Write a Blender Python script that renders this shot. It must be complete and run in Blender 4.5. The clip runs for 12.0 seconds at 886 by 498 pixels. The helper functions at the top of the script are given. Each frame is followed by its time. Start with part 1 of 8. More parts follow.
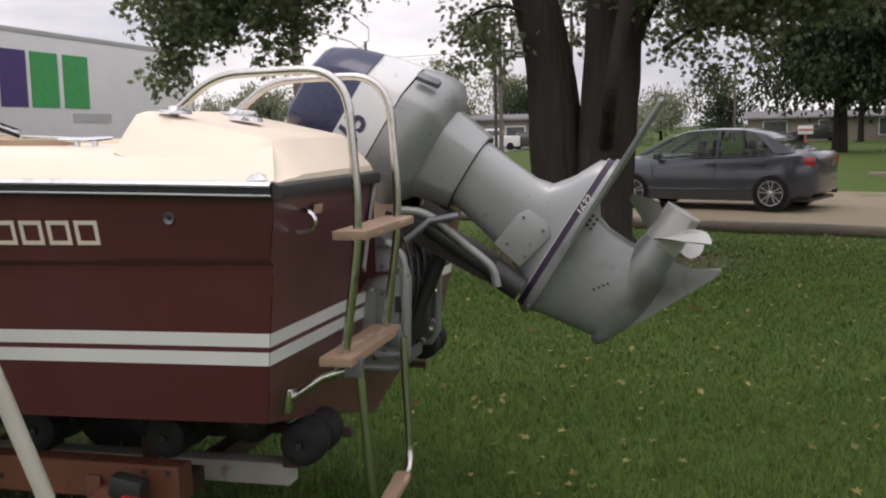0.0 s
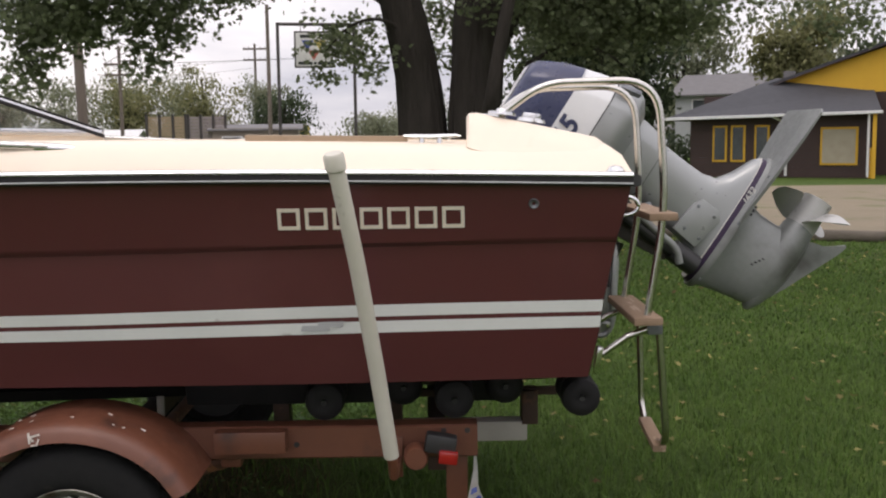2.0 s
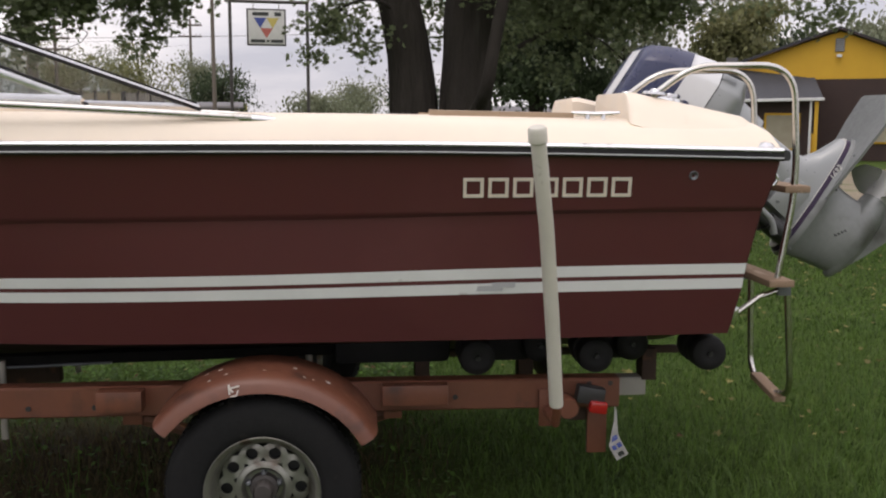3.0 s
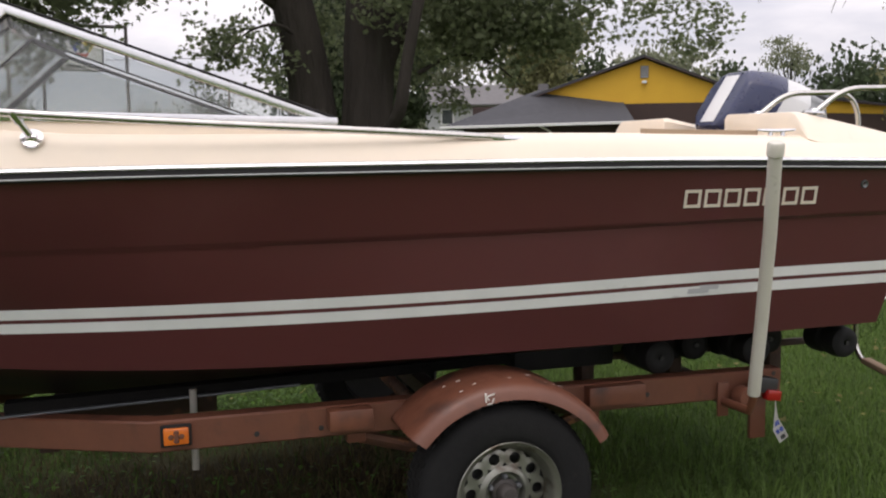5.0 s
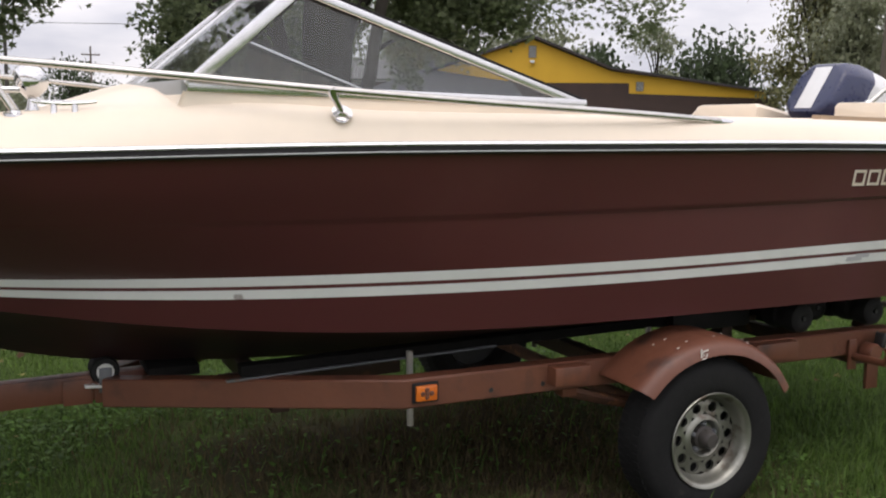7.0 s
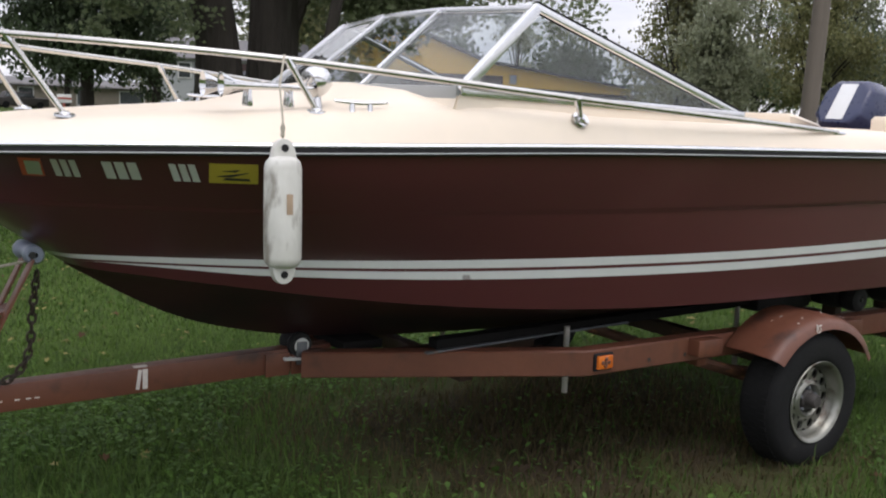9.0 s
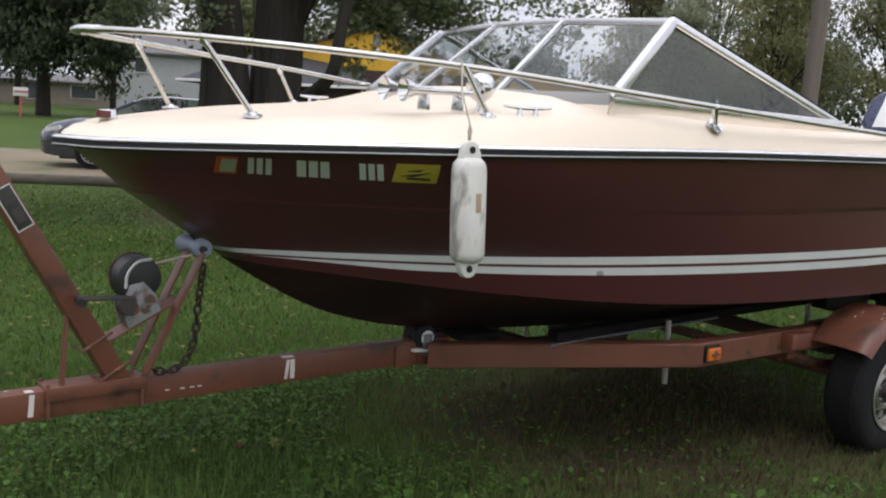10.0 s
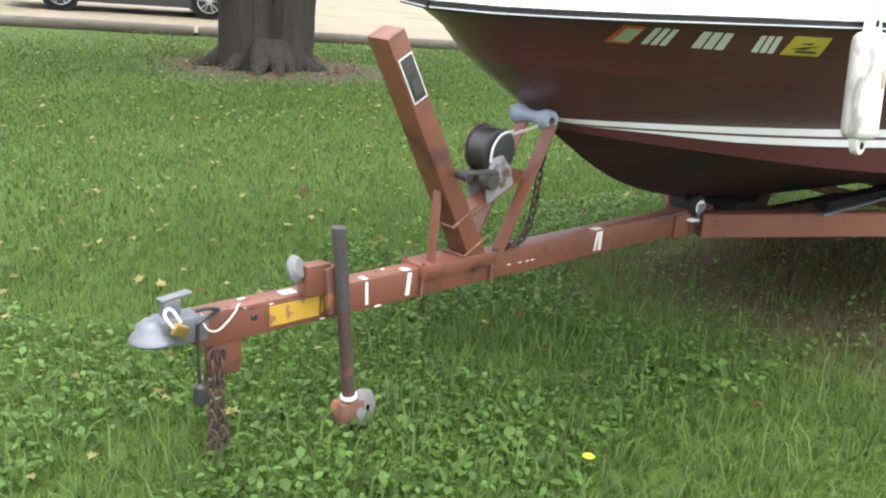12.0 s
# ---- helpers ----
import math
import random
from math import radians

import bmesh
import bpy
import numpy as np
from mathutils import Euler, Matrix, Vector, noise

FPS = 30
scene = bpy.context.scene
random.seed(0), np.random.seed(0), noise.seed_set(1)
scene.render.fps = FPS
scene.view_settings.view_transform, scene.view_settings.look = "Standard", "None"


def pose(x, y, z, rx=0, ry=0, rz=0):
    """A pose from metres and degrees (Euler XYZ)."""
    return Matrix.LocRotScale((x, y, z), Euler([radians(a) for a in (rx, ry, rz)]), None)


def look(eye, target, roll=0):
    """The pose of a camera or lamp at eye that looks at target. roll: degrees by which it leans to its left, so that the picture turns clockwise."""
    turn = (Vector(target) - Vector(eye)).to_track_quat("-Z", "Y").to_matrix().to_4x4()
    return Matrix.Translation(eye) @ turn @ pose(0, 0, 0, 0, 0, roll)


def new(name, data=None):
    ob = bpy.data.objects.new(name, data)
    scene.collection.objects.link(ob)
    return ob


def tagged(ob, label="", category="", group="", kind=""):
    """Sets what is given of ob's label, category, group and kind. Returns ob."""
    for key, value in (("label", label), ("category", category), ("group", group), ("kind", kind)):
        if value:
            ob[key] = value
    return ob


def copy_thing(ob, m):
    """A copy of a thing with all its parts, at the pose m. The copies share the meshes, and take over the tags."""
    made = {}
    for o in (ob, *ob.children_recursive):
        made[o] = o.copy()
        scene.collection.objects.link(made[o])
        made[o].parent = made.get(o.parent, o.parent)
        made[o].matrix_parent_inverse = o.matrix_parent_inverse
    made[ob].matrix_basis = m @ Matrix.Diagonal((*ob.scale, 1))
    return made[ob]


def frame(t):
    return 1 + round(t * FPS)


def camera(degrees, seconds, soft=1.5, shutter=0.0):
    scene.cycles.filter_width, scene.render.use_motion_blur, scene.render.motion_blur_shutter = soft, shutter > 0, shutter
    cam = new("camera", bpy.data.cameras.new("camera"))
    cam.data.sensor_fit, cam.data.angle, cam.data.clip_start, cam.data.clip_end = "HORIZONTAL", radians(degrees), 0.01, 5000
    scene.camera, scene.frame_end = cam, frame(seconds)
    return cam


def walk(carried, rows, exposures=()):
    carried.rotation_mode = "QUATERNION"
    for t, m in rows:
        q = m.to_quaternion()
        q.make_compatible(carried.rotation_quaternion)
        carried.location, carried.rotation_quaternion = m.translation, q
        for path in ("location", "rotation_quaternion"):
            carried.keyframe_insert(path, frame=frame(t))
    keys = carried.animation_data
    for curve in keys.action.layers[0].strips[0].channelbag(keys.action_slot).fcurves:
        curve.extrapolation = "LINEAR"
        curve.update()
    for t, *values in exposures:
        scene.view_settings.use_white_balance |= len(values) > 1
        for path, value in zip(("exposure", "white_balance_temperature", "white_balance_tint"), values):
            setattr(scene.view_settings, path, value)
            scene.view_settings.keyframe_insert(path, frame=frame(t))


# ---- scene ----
cam = camera(48.5, 12.0, soft=2.1)
METRES, EYE, TILT, LEAN, TURN = 9.62, 1.59, 0.0, 0.0, 13.5
ROWS = [
    (0, -0.0024, 0.0015, -0.0011, 0.31, -6.84, 1.34),
    (0.5, -0.0489, -0.0182, -0.0007, -5.41, -4.98, 0.42),
    (1, -0.0916, -0.0212, -0.0022, -7.93, -5.26, -0.09),
    (1.5, -0.1368, -0.0174, 0.0013, -10.70, -5.92, -0.46),
    (2, -0.1837, -0.0304, -0.0014, -14.56, -6.49, 0.73),
    (2.5, -0.2243, -0.0323, -0.0039, -16.98, -6.35, 0.26),
    (3, -0.2703, -0.0360, -0.0028, -18.41, -7.59, -0.08),
    (5, -0.4227, 0.0093, -0.0045, -30.42, -6.16, 0.65),
    (5.5, -0.4519, 0.0331, -0.0078, -32.45, -6.05, 0.41),
    (6, -0.4840, 0.0460, -0.0074, -35.59, -6.39, -1.47),
    (6.5, -0.5222, 0.0528, -0.0025, -36.45, -7.09, -1.44),
    (8.5, -0.6585, 0.1048, -0.0033, -47.41, -8.40, 0.15),
    (9, -0.6974, 0.1232, 0.0005, -47.43, -8.17, -2.54),
    (9.5, -0.7402, 0.1379, 0.0013, -47.60, -8.73, -4.04),
    (10, -0.7672, 0.1692, -0.0016, -50.39, -8.05, -3.43),
    (10.5, -0.7900, 0.2023, 0.0024, -54.54, -8.63, -3.49),
    (11, -0.8231, 0.2356, 0.0023, -59.21, -10.27, -1.69),
    (11.5, -0.8445, 0.2755, -0.0037, -55.03, -14.65, -2.12),
    (12, -0.8629, 0.3115, -0.0054, -55.56, -16.55, -4.75),
]
walk(cam, [(t, pose(0, 0, EYE, TILT, LEAN, TURN) @ pose(METRES * x, METRES * y, METRES * z, 90 + pitch, roll, yaw)) for t, x, y, z, yaw, pitch, roll in ROWS],
     [(0.0, 0.18, 6750, 18), (1.5, 0.28, 6750, 18), (3.0, 0.14, 6750, 18), (5.5, 0.34, 6750, 18), (8.5, 0.32, 6480, 15), (9.5, 0.34, 6350, 15), (10.5, 0.26, 6350, 15), (11.0, 0.28, 6350, 14), (11.5, 0.78, 6380, 12), (12.0, 1.9, 6350, 12)])

# ---- sky and sun: an overcast afternoon ----
world = bpy.data.worlds.new("world")
scene.world = world
world.use_nodes = True
wn, wl = world.node_tree.nodes, world.node_tree.links
wn.clear()
SUN_ELEVATION, SUN_AZIMUTH = radians(70), radians(150)
sky = wn.new("ShaderNodeTexSky")
sky.sky_type, sky.sun_disc = "NISHITA", False
sky.sun_elevation, sky.sun_rotation = SUN_ELEVATION, SUN_AZIMUTH
sky.air_density, sky.dust_density, sky.ozone_density = 1.0, 4.0, 1.0
# a grey cloud layer over the blue sky
coord = wn.new("ShaderNodeTexCoord")
stretch = wn.new("ShaderNodeMapping")
stretch.inputs["Scale"].default_value = (1.6, 1.6, 6.0)
cloud = wn.new("ShaderNodeTexNoise")
cloud.inputs["Scale"].default_value, cloud.inputs["Detail"].default_value, cloud.inputs["Roughness"].default_value = 1.7, 7.0, 0.55
ramp = wn.new("ShaderNodeValToRGB")
ramp.color_ramp.elements[0].position, ramp.color_ramp.elements[0].color = 0.36, (5.6, 5.9, 6.6, 1)
ramp.color_ramp.elements[1].position, ramp.color_ramp.elements[1].color = 0.62, (9.6, 9.6, 9.7, 1)
blend = wn.new("ShaderNodeMix")
blend.data_type = "RGBA"
blend.inputs["Factor"].default_value = 0.88
# an overcast sky is about twice as bright overhead as at the horizon
height = wn.new("ShaderNodeSeparateXYZ")
lift = wn.new("ShaderNodeMapRange")
lift.inputs["To Min"].default_value, lift.inputs["To Max"].default_value = 0.92, 1.8
scale_up = wn.new("ShaderNodeVectorMath")
scale_up.operation = "SCALE"
back = wn.new("ShaderNodeBackground")
back.inputs["Strength"].default_value = 0.105
wout = wn.new("ShaderNodeOutputWorld")
wl.new(coord.outputs["Generated"], stretch.inputs["Vector"])
wl.new(stretch.outputs["Vector"], cloud.inputs["Vector"])
wl.new(cloud.outputs["Fac"], ramp.inputs["Fac"])
wl.new(sky.outputs["Color"], blend.inputs["A"])
wl.new(ramp.outputs["Color"], blend.inputs["B"])
wl.new(coord.outputs["Generated"], height.inputs["Vector"])
wl.new(height.outputs["Z"], lift.inputs["Value"])
wl.new(blend.outputs["Result"], scale_up.inputs[0])
wl.new(lift.outputs["Result"], scale_up.inputs["Scale"])
wl.new(scale_up.outputs["Vector"], back.inputs["Color"])
wl.new(back.outputs["Background"], wout.inputs["Surface"])
sun_data = bpy.data.lights.new("sun", "SUN")
sun_data.energy, sun_data.angle, sun_data.color = 0.5, radians(25), (1.0, 0.97, 0.92)
sun = new("sun", sun_data)
sun.matrix_world = look((-16, -22, 80), (0, 5, 0))

# ---- materials ----
def material(name, colour, rough=0.6, metal=0.0, other=None, scale=6.0, mix=0.5, bump=0.0, bump_scale=40.0, relief=0.01, spot=None, spot_scale=3.0, spot_at=0.62, spot_soft=0.06,
             coat=0.0, rough_vary=0.0, per_object=0.0, stretch=(1, 1, 1), specular=0.5, per_island=0.0):
    """A procedural surface: two tones at a large scale, fine grain, spots of wear, and a fine relief."""
    m = bpy.data.materials.new(name)
    m.use_nodes = True
    n, l = m.node_tree.nodes, m.node_tree.links
    b = n["Principled BSDF"]
    b.inputs["Roughness"].default_value, b.inputs["Metallic"].default_value = rough, metal
    b.inputs["Coat Weight"].default_value, b.inputs["Specular IOR Level"].default_value = coat, specular
    tc, mp = n.new("ShaderNodeTexCoord"), n.new("ShaderNodeMapping")
    mp.inputs["Scale"].default_value = stretch
    l.new(tc.outputs["Object"], mp.inputs["Vector"])

    def noise_tex(s, detail=5.0):
        t = n.new("ShaderNodeTexNoise")
        t.inputs["Scale"].default_value, t.inputs["Detail"].default_value = s, detail
        l.new(mp.outputs["Vector"], t.inputs["Vector"])
        return t

    def mixed(fac, a, c):
        x = n.new("ShaderNodeMix")
        x.data_type = "RGBA"
        for key, v in (("Factor", fac), ("A", a), ("B", c)):
            if isinstance(v, (int, float)):
                x.inputs[key].default_value = v
            elif isinstance(v, tuple):
                x.inputs[key].default_value = (*v, 1)
            else:
                l.new(v, x.inputs[key])
        return x.outputs["Result"]

    def ramped(sock, low, high):
        r = n.new("ShaderNodeMapRange")
        r.inputs["From Min"].default_value, r.inputs["From Max"].default_value = low, high
        l.new(sock, r.inputs["Value"])
        return r.outputs["Result"]

    other = other or tuple(c * 0.78 for c in colour)
    big, fine = noise_tex(scale), noise_tex(scale * 9, 8.0)
    col = mixed(ramped(big.outputs["Fac"], 0.5 - mix * 0.4, 0.5 + mix * 0.4), colour, other)
    grain = mixed(ramped(fine.outputs["Fac"], 0.3, 0.75), tuple(c * 0.88 for c in colour), tuple(min(1, c * 1.08) for c in other))
    col = mixed(0.35, col, grain)
    if spot:
        sp = noise_tex(spot_scale, 6.0)
        col = mixed(ramped(sp.outputs["Fac"], spot_at, spot_at + spot_soft), col, spot)
    if per_object or per_island:
        info = n.new("ShaderNodeObjectInfo" if per_object else "ShaderNodeNewGeometry")
        value = info.outputs["Random"] if per_object else info.outputs["Random Per Island"]
        hsv = n.new("ShaderNodeHueSaturation")
        r = n.new("ShaderNodeMapRange")
        amount = per_object or per_island
        r.inputs["To Min"].default_value, r.inputs["To Max"].default_value = 1 - amount, 1 + amount
        l.new(value, r.inputs["Value"])
        l.new(r.outputs["Result"], hsv.inputs["Value"])
        l.new(col, hsv.inputs["Color"])
        col = hsv.outputs["Color"]
    l.new(col, b.inputs["Base Color"])
    if rough_vary:
        rr = n.new("ShaderNodeMapRange")
        rr.inputs["To Min"].default_value, rr.inputs["To Max"].default_value = max(0.02, rough - rough_vary), min(1, rough + rough_vary)
        l.new(fine.outputs["Fac"], rr.inputs["Value"])
        l.new(rr.outputs["Result"], b.inputs["Roughness"])
    if bump:
        bt = noise_tex(bump_scale, 6.0)
        bp = n.new("ShaderNodeBump")
        bp.inputs["Strength"].default_value, bp.inputs["Distance"].default_value = min(1.0, bump), relief
        l.new(bt.outputs["Fac"], bp.inputs["Height"])
        l.new(bp.outputs["Normal"], b.inputs["Normal"])
    return m


def leaf_material(name, colour, other, vary=0.35, rough=0.55):
    m = material(name, colour, rough, other=other, scale=0.7, mix=0.6, per_island=vary, specular=0.3)
    b = m.node_tree.nodes["Principled BSDF"]
    b.inputs["Subsurface Weight"].default_value = 0.0
    tr = m.node_tree.nodes.new("ShaderNodeBsdfTranslucent")
    ad = m.node_tree.nodes.new("ShaderNodeMixShader")
    ad.inputs["Fac"].default_value = 0.55
    out = m.node_tree.nodes["Material Output"]
    src = b.inputs["Base Color"].links[0].from_socket
    m.node_tree.links.new(src, tr.inputs["Color"])
    m.node_tree.links.new(b.outputs["BSDF"], ad.inputs[1])
    m.node_tree.links.new(tr.outputs["BSDF"], ad.inputs[2])
    m.node_tree.links.new(ad.outputs["Shader"], out.inputs["Surface"])
    return m


def glass_material(name, tint=(0.9, 0.95, 0.95), rough=0.02, dust=0.08, dust_colour=(0.5, 0.5, 0.5)):
    m = bpy.data.materials.new(name)
    m.use_nodes = True
    n, l = m.node_tree.nodes, m.node_tree.links
    n.remove(n["Principled BSDF"])
    clear, gloss, dirt = n.new("ShaderNodeBsdfTransparent"), n.new("ShaderNodeBsdfGlossy"), n.new("ShaderNodeBsdfDiffuse")
    clear.inputs["Color"].default_value = (*tint, 1)
    gloss.inputs["Roughness"].default_value = rough
    dirt.inputs["Color"].default_value = (*dust_colour, 1)
    fres, power, m1, m2 = n.new("ShaderNodeLayerWeight"), n.new("ShaderNodeMath"), n.new("ShaderNodeMixShader"), n.new("ShaderNodeMixShader")
    fres.inputs["Blend"].default_value = 0.5
    power.operation = "POWER"
    power.inputs[1].default_value = 5.0
    gain = n.new("ShaderNodeMapRange")
    gain.inputs["To Min"].default_value, gain.inputs["To Max"].default_value = 0.03, 0.85
    l.new(fres.outputs["Facing"], power.inputs[0])
    l.new(power.outputs[0], gain.inputs["Value"])
    tex, rng = n.new("ShaderNodeTexNoise"), n.new("ShaderNodeMapRange")
    tex.inputs["Scale"].default_value, tex.inputs["Detail"].default_value = 5.0, 6.0
    rng.inputs["To Min"].default_value, rng.inputs["To Max"].default_value = dust * 0.3, dust * 1.7
    l.new(tex.outputs["Fac"], rng.inputs["Value"])
    l.new(gain.outputs["Result"], m1.inputs["Fac"])
    l.new(clear.outputs["BSDF"], m1.inputs[1])
    l.new(gloss.outputs["BSDF"], m1.inputs[2])
    l.new(rng.outputs["Result"], m2.inputs["Fac"])
    l.new(m1.outputs["Shader"], m2.inputs[1])
    l.new(dirt.outputs["BSDF"], m2.inputs[2])
    l.new(m2.outputs["Shader"], n["Material Output"].inputs["Surface"])
    return m


MAROON = material("maroon_gelcoat", (0.098, 0.0240, 0.0252), 0.34, other=(0.074, 0.0200, 0.0228), scale=1.3, mix=0.9, rough_vary=0.05, spot=(0.112, 0.035, 0.036), spot_scale=1.6, spot_at=0.56, spot_soft=0.3, coat=0.40, specular=0.35)
MAROON.node_tree.nodes["Principled BSDF"].inputs["Coat Roughness"].default_value = 0.22
# the gelcoat has chalked and hazes at a slant
MAROON.node_tree.nodes["Principled BSDF"].inputs["Sheen Weight"].default_value = 0.04
MAROON.node_tree.nodes["Principled BSDF"].inputs["Sheen Roughness"].default_value = 0.5
CREAM = material("cream_gelcoat", (0.82, 0.72, 0.59), 0.40, other=(0.78, 0.67, 0.53), scale=1.1, mix=0.8, rough_vary=0.1, spot=(0.66, 0.54, 0.40), spot_scale=4.0, spot_at=0.68, spot_soft=0.1, bump=0.02, bump_scale=14)
STRIPE = material("white_stripe", (0.66, 0.67, 0.64), 0.45, other=(0.58, 0.60, 0.57), scale=5, spot=(0.30, 0.28, 0.26), spot_scale=7, spot_at=0.70, spot_soft=0.04)
LETTER = material("cream_lettering", (0.72, 0.66, 0.55), 0.5, other=(0.64, 0.57, 0.46), scale=9, spot=(0.35, 0.24, 0.20), spot_scale=20, spot_at=0.7)
# V bottom: darker maroon than the hull, with near-black blotches
BOTTOM = material("dark_maroon_bottom", (0.060, 0.023, 0.026), 0.5, other=(0.040, 0.019, 0.021), scale=2, spot=(0.022, 0.016, 0.018), spot_scale=1.7, spot_at=0.50, spot_soft=0.2, specular=0.25)
RUBBER = material("black_rubber", (0.014, 0.014, 0.015), 0.66, other=(0.022, 0.021, 0.021), scale=8, bump=0.1, bump_scale=60, rough_vary=0.15, specular=0.2)
TYRE = material("tyre_rubber", (0.010, 0.010, 0.0105), 0.75, other=(0.016, 0.016, 0.0155), scale=5, bump=0.15, bump_scale=90, spot=(0.026, 0.025, 0.022), spot_scale=9, spot_at=0.68, specular=0.15)
# rim silver, dulled towards olive, with darker brown spots
DULLRIM = material("dull_silver_rim_paint", (0.33, 0.33, 0.29), 0.36, 0.8, other=(0.22, 0.22, 0.19), scale=8, rough_vary=0.12, spot=(0.10, 0.075, 0.055), spot_scale=10, spot_at=0.58, spot_soft=0.14)
CHROME = material("chrome", (0.72, 0.72, 0.72), 0.14, 1.0, other=(0.62, 0.62, 0.62), scale=12, rough_vary=0.08, spot=(0.32, 0.29, 0.25), spot_scale=26, spot_at=0.72)
STEEL = material("stainless_tube", (0.62, 0.61, 0.58), 0.22, 1.0, other=(0.50, 0.48, 0.44), scale=14, rough_vary=0.1, spot=(0.34, 0.28, 0.20), spot_scale=18, spot_at=0.68)
ALUMINIUM = material("brushed_aluminium", (0.80, 0.80, 0.81), 0.24, 1.0, other=(0.72, 0.72, 0.73), scale=20, rough_vary=0.06, spot=(0.55, 0.54, 0.53), spot_scale=9, spot_at=0.66, spot_soft=0.12)
GALV = material("galvanised_steel", (0.200, 0.212, 0.225), 0.50, 0.55, other=(0.125, 0.132, 0.138), scale=18, rough_vary=0.15, spot=(0.22, 0.13, 0.08), spot_scale=11, spot_at=0.68)
ZINC = material("dull_zinc_plate", (0.36, 0.375, 0.39), 0.5, 0.4, other=(0.20, 0.20, 0.20), scale=16, spot=(0.12, 0.075, 0.05), spot_scale=14, spot_at=0.52, spot_soft=0.12)
PALEGALV = material("chalky_galvanised_beam", (0.44, 0.42, 0.37), 0.7, other=(0.34, 0.32, 0.28), scale=7, spot=(0.20, 0.12, 0.07), spot_scale=9, spot_at=0.62, spot_soft=0.1)
RUSTPAINT = material("copper_brown_paint", (0.170, 0.062, 0.034), 0.44, other=(0.112, 0.042, 0.025), scale=3, rough_vary=0.14, spot=(0.060, 0.028, 0.020), spot_scale=7, spot_at=0.57, spot_soft=0.16, bump=0.10, bump_scale=45)
RUST = material("rusty_steel", (0.16, 0.07, 0.04), 0.8, other=(0.09, 0.045, 0.03), scale=16, spot=(0.26, 0.11, 0.05), spot_scale=22, spot_at=0.56, bump=0.3, bump_scale=80)
# dark rust, which also paints shade onto the members beneath the boat
RUSTSHADE = material("rusty_or_shaded_paint", (0.070, 0.036, 0.026), 0.7, other=(0.045, 0.026, 0.020), scale=9, spot=(0.11, 0.05, 0.03), spot_scale=14, spot_at=0.62, bump=0.15, bump_scale=60)
CHIP = material("bare_primer_chips", (0.72, 0.68, 0.62), 0.6, other=(0.55, 0.5, 0.45), scale=30)
PVC = material("white_pvc", (0.62, 0.60, 0.52), 0.42, other=(0.54, 0.51, 0.43), scale=5, spot=(0.34, 0.31, 0.25), spot_scale=8, spot_at=0.66)
VINYL = material("scuffed_white_vinyl", (0.70, 0.69, 0.64), 0.5, other=(0.50, 0.49, 0.44), scale=11, mix=0.45, spot=(0.30, 0.28, 0.24), spot_scale=16, spot_at=0.54, spot_soft=0.12, bump=0.1, bump_scale=30, stretch=(1, 1, 0.4))
GREY = material("silver_grey_enamel", (0.340, 0.352, 0.348), 0.32, 0.40, other=(0.285, 0.298, 0.294), scale=4, rough_vary=0.12, spot=(0.22, 0.22, 0.21), spot_scale=5, spot_at=0.66, spot_soft=0.12)
GREYWORN = material("worn_grey_enamel", (0.285, 0.297, 0.288), 0.40, 0.35, other=(0.175, 0.183, 0.175), scale=5, mix=0.8, rough_vary=0.15, spot=(0.115, 0.115, 0.105), spot_scale=4.5, spot_at=0.58, spot_soft=0.16)
WHITEENAMEL = material("white_cowl_enamel", (0.70, 0.71, 0.71), 0.35, other=(0.62, 0.63, 0.63), scale=5, rough_vary=0.1, spot=(0.4, 0.4, 0.38), spot_scale=16, spot_at=0.72)
BLUE = material("navy_cowl_enamel", (0.014, 0.021, 0.074), 0.30, other=(0.011, 0.017, 0.058), scale=4, rough_vary=0.1, coat=0.3, spot=(0.08, 0.09, 0.13), spot_scale=12, spot_at=0.72)
PURPLE = material("purple_trim", (0.040, 0.012, 0.045), 0.4, other=(0.016, 0.014, 0.045), scale=9, mix=0.9)
CARPET = material("black_bunk_carpet", (0.010, 0.010, 0.010), 0.95, other=(0.016, 0.015, 0.014), scale=14, specular=0.08)
BLACK = material("black_plastic", (0.018, 0.018, 0.019), 0.45, other=(0.028, 0.028, 0.028), scale=20)
PROP = material("pitted_white_propeller", (0.50, 0.50, 0.48), 0.42, 0.2, other=(0.36, 0.36, 0.34), scale=8, spot=(0.24, 0.23, 0.21), spot_scale=12, spot_at=0.64)
WOODSTEP = material("weathered_teak", (0.33, 0.225, 0.145), 0.75, other=(0.21, 0.14, 0.09), scale=5, mix=0.8, stretch=(6, 1, 6), bump=0.3, bump_scale=30, spot=(0.42, 0.31, 0.22), spot_scale=6, spot_at=0.6)
TRIMWOOD = material("tan_coaming_board", (0.40, 0.29, 0.19), 0.6, other=(0.33, 0.24, 0.16), scale=6, stretch=(1, 6, 6))
BLUEROLLER = material("grey_blue_polyvinyl", (0.25, 0.29, 0.36), 0.45, other=(0.20, 0.23, 0.29), scale=9, spot=(0.13, 0.14, 0.15), spot_scale=12, spot_at=0.66)
ORANGE = material("amber_lens", (0.72, 0.19, 0.02), 0.25, other=(0.55, 0.12, 0.02), scale=20, coat=0.5)
REDLENS = material("red_lens", (0.34, 0.014, 0.012), 0.2, other=(0.24, 0.01, 0.01), scale=20, coat=0.5)
YELLOW = material("yellow_sticker", (0.46, 0.30, 0.03), 0.5, other=(0.38, 0.22, 0.03), scale=12, spot=(0.22, 0.11, 0.05), spot_scale=24, spot_at=0.60)
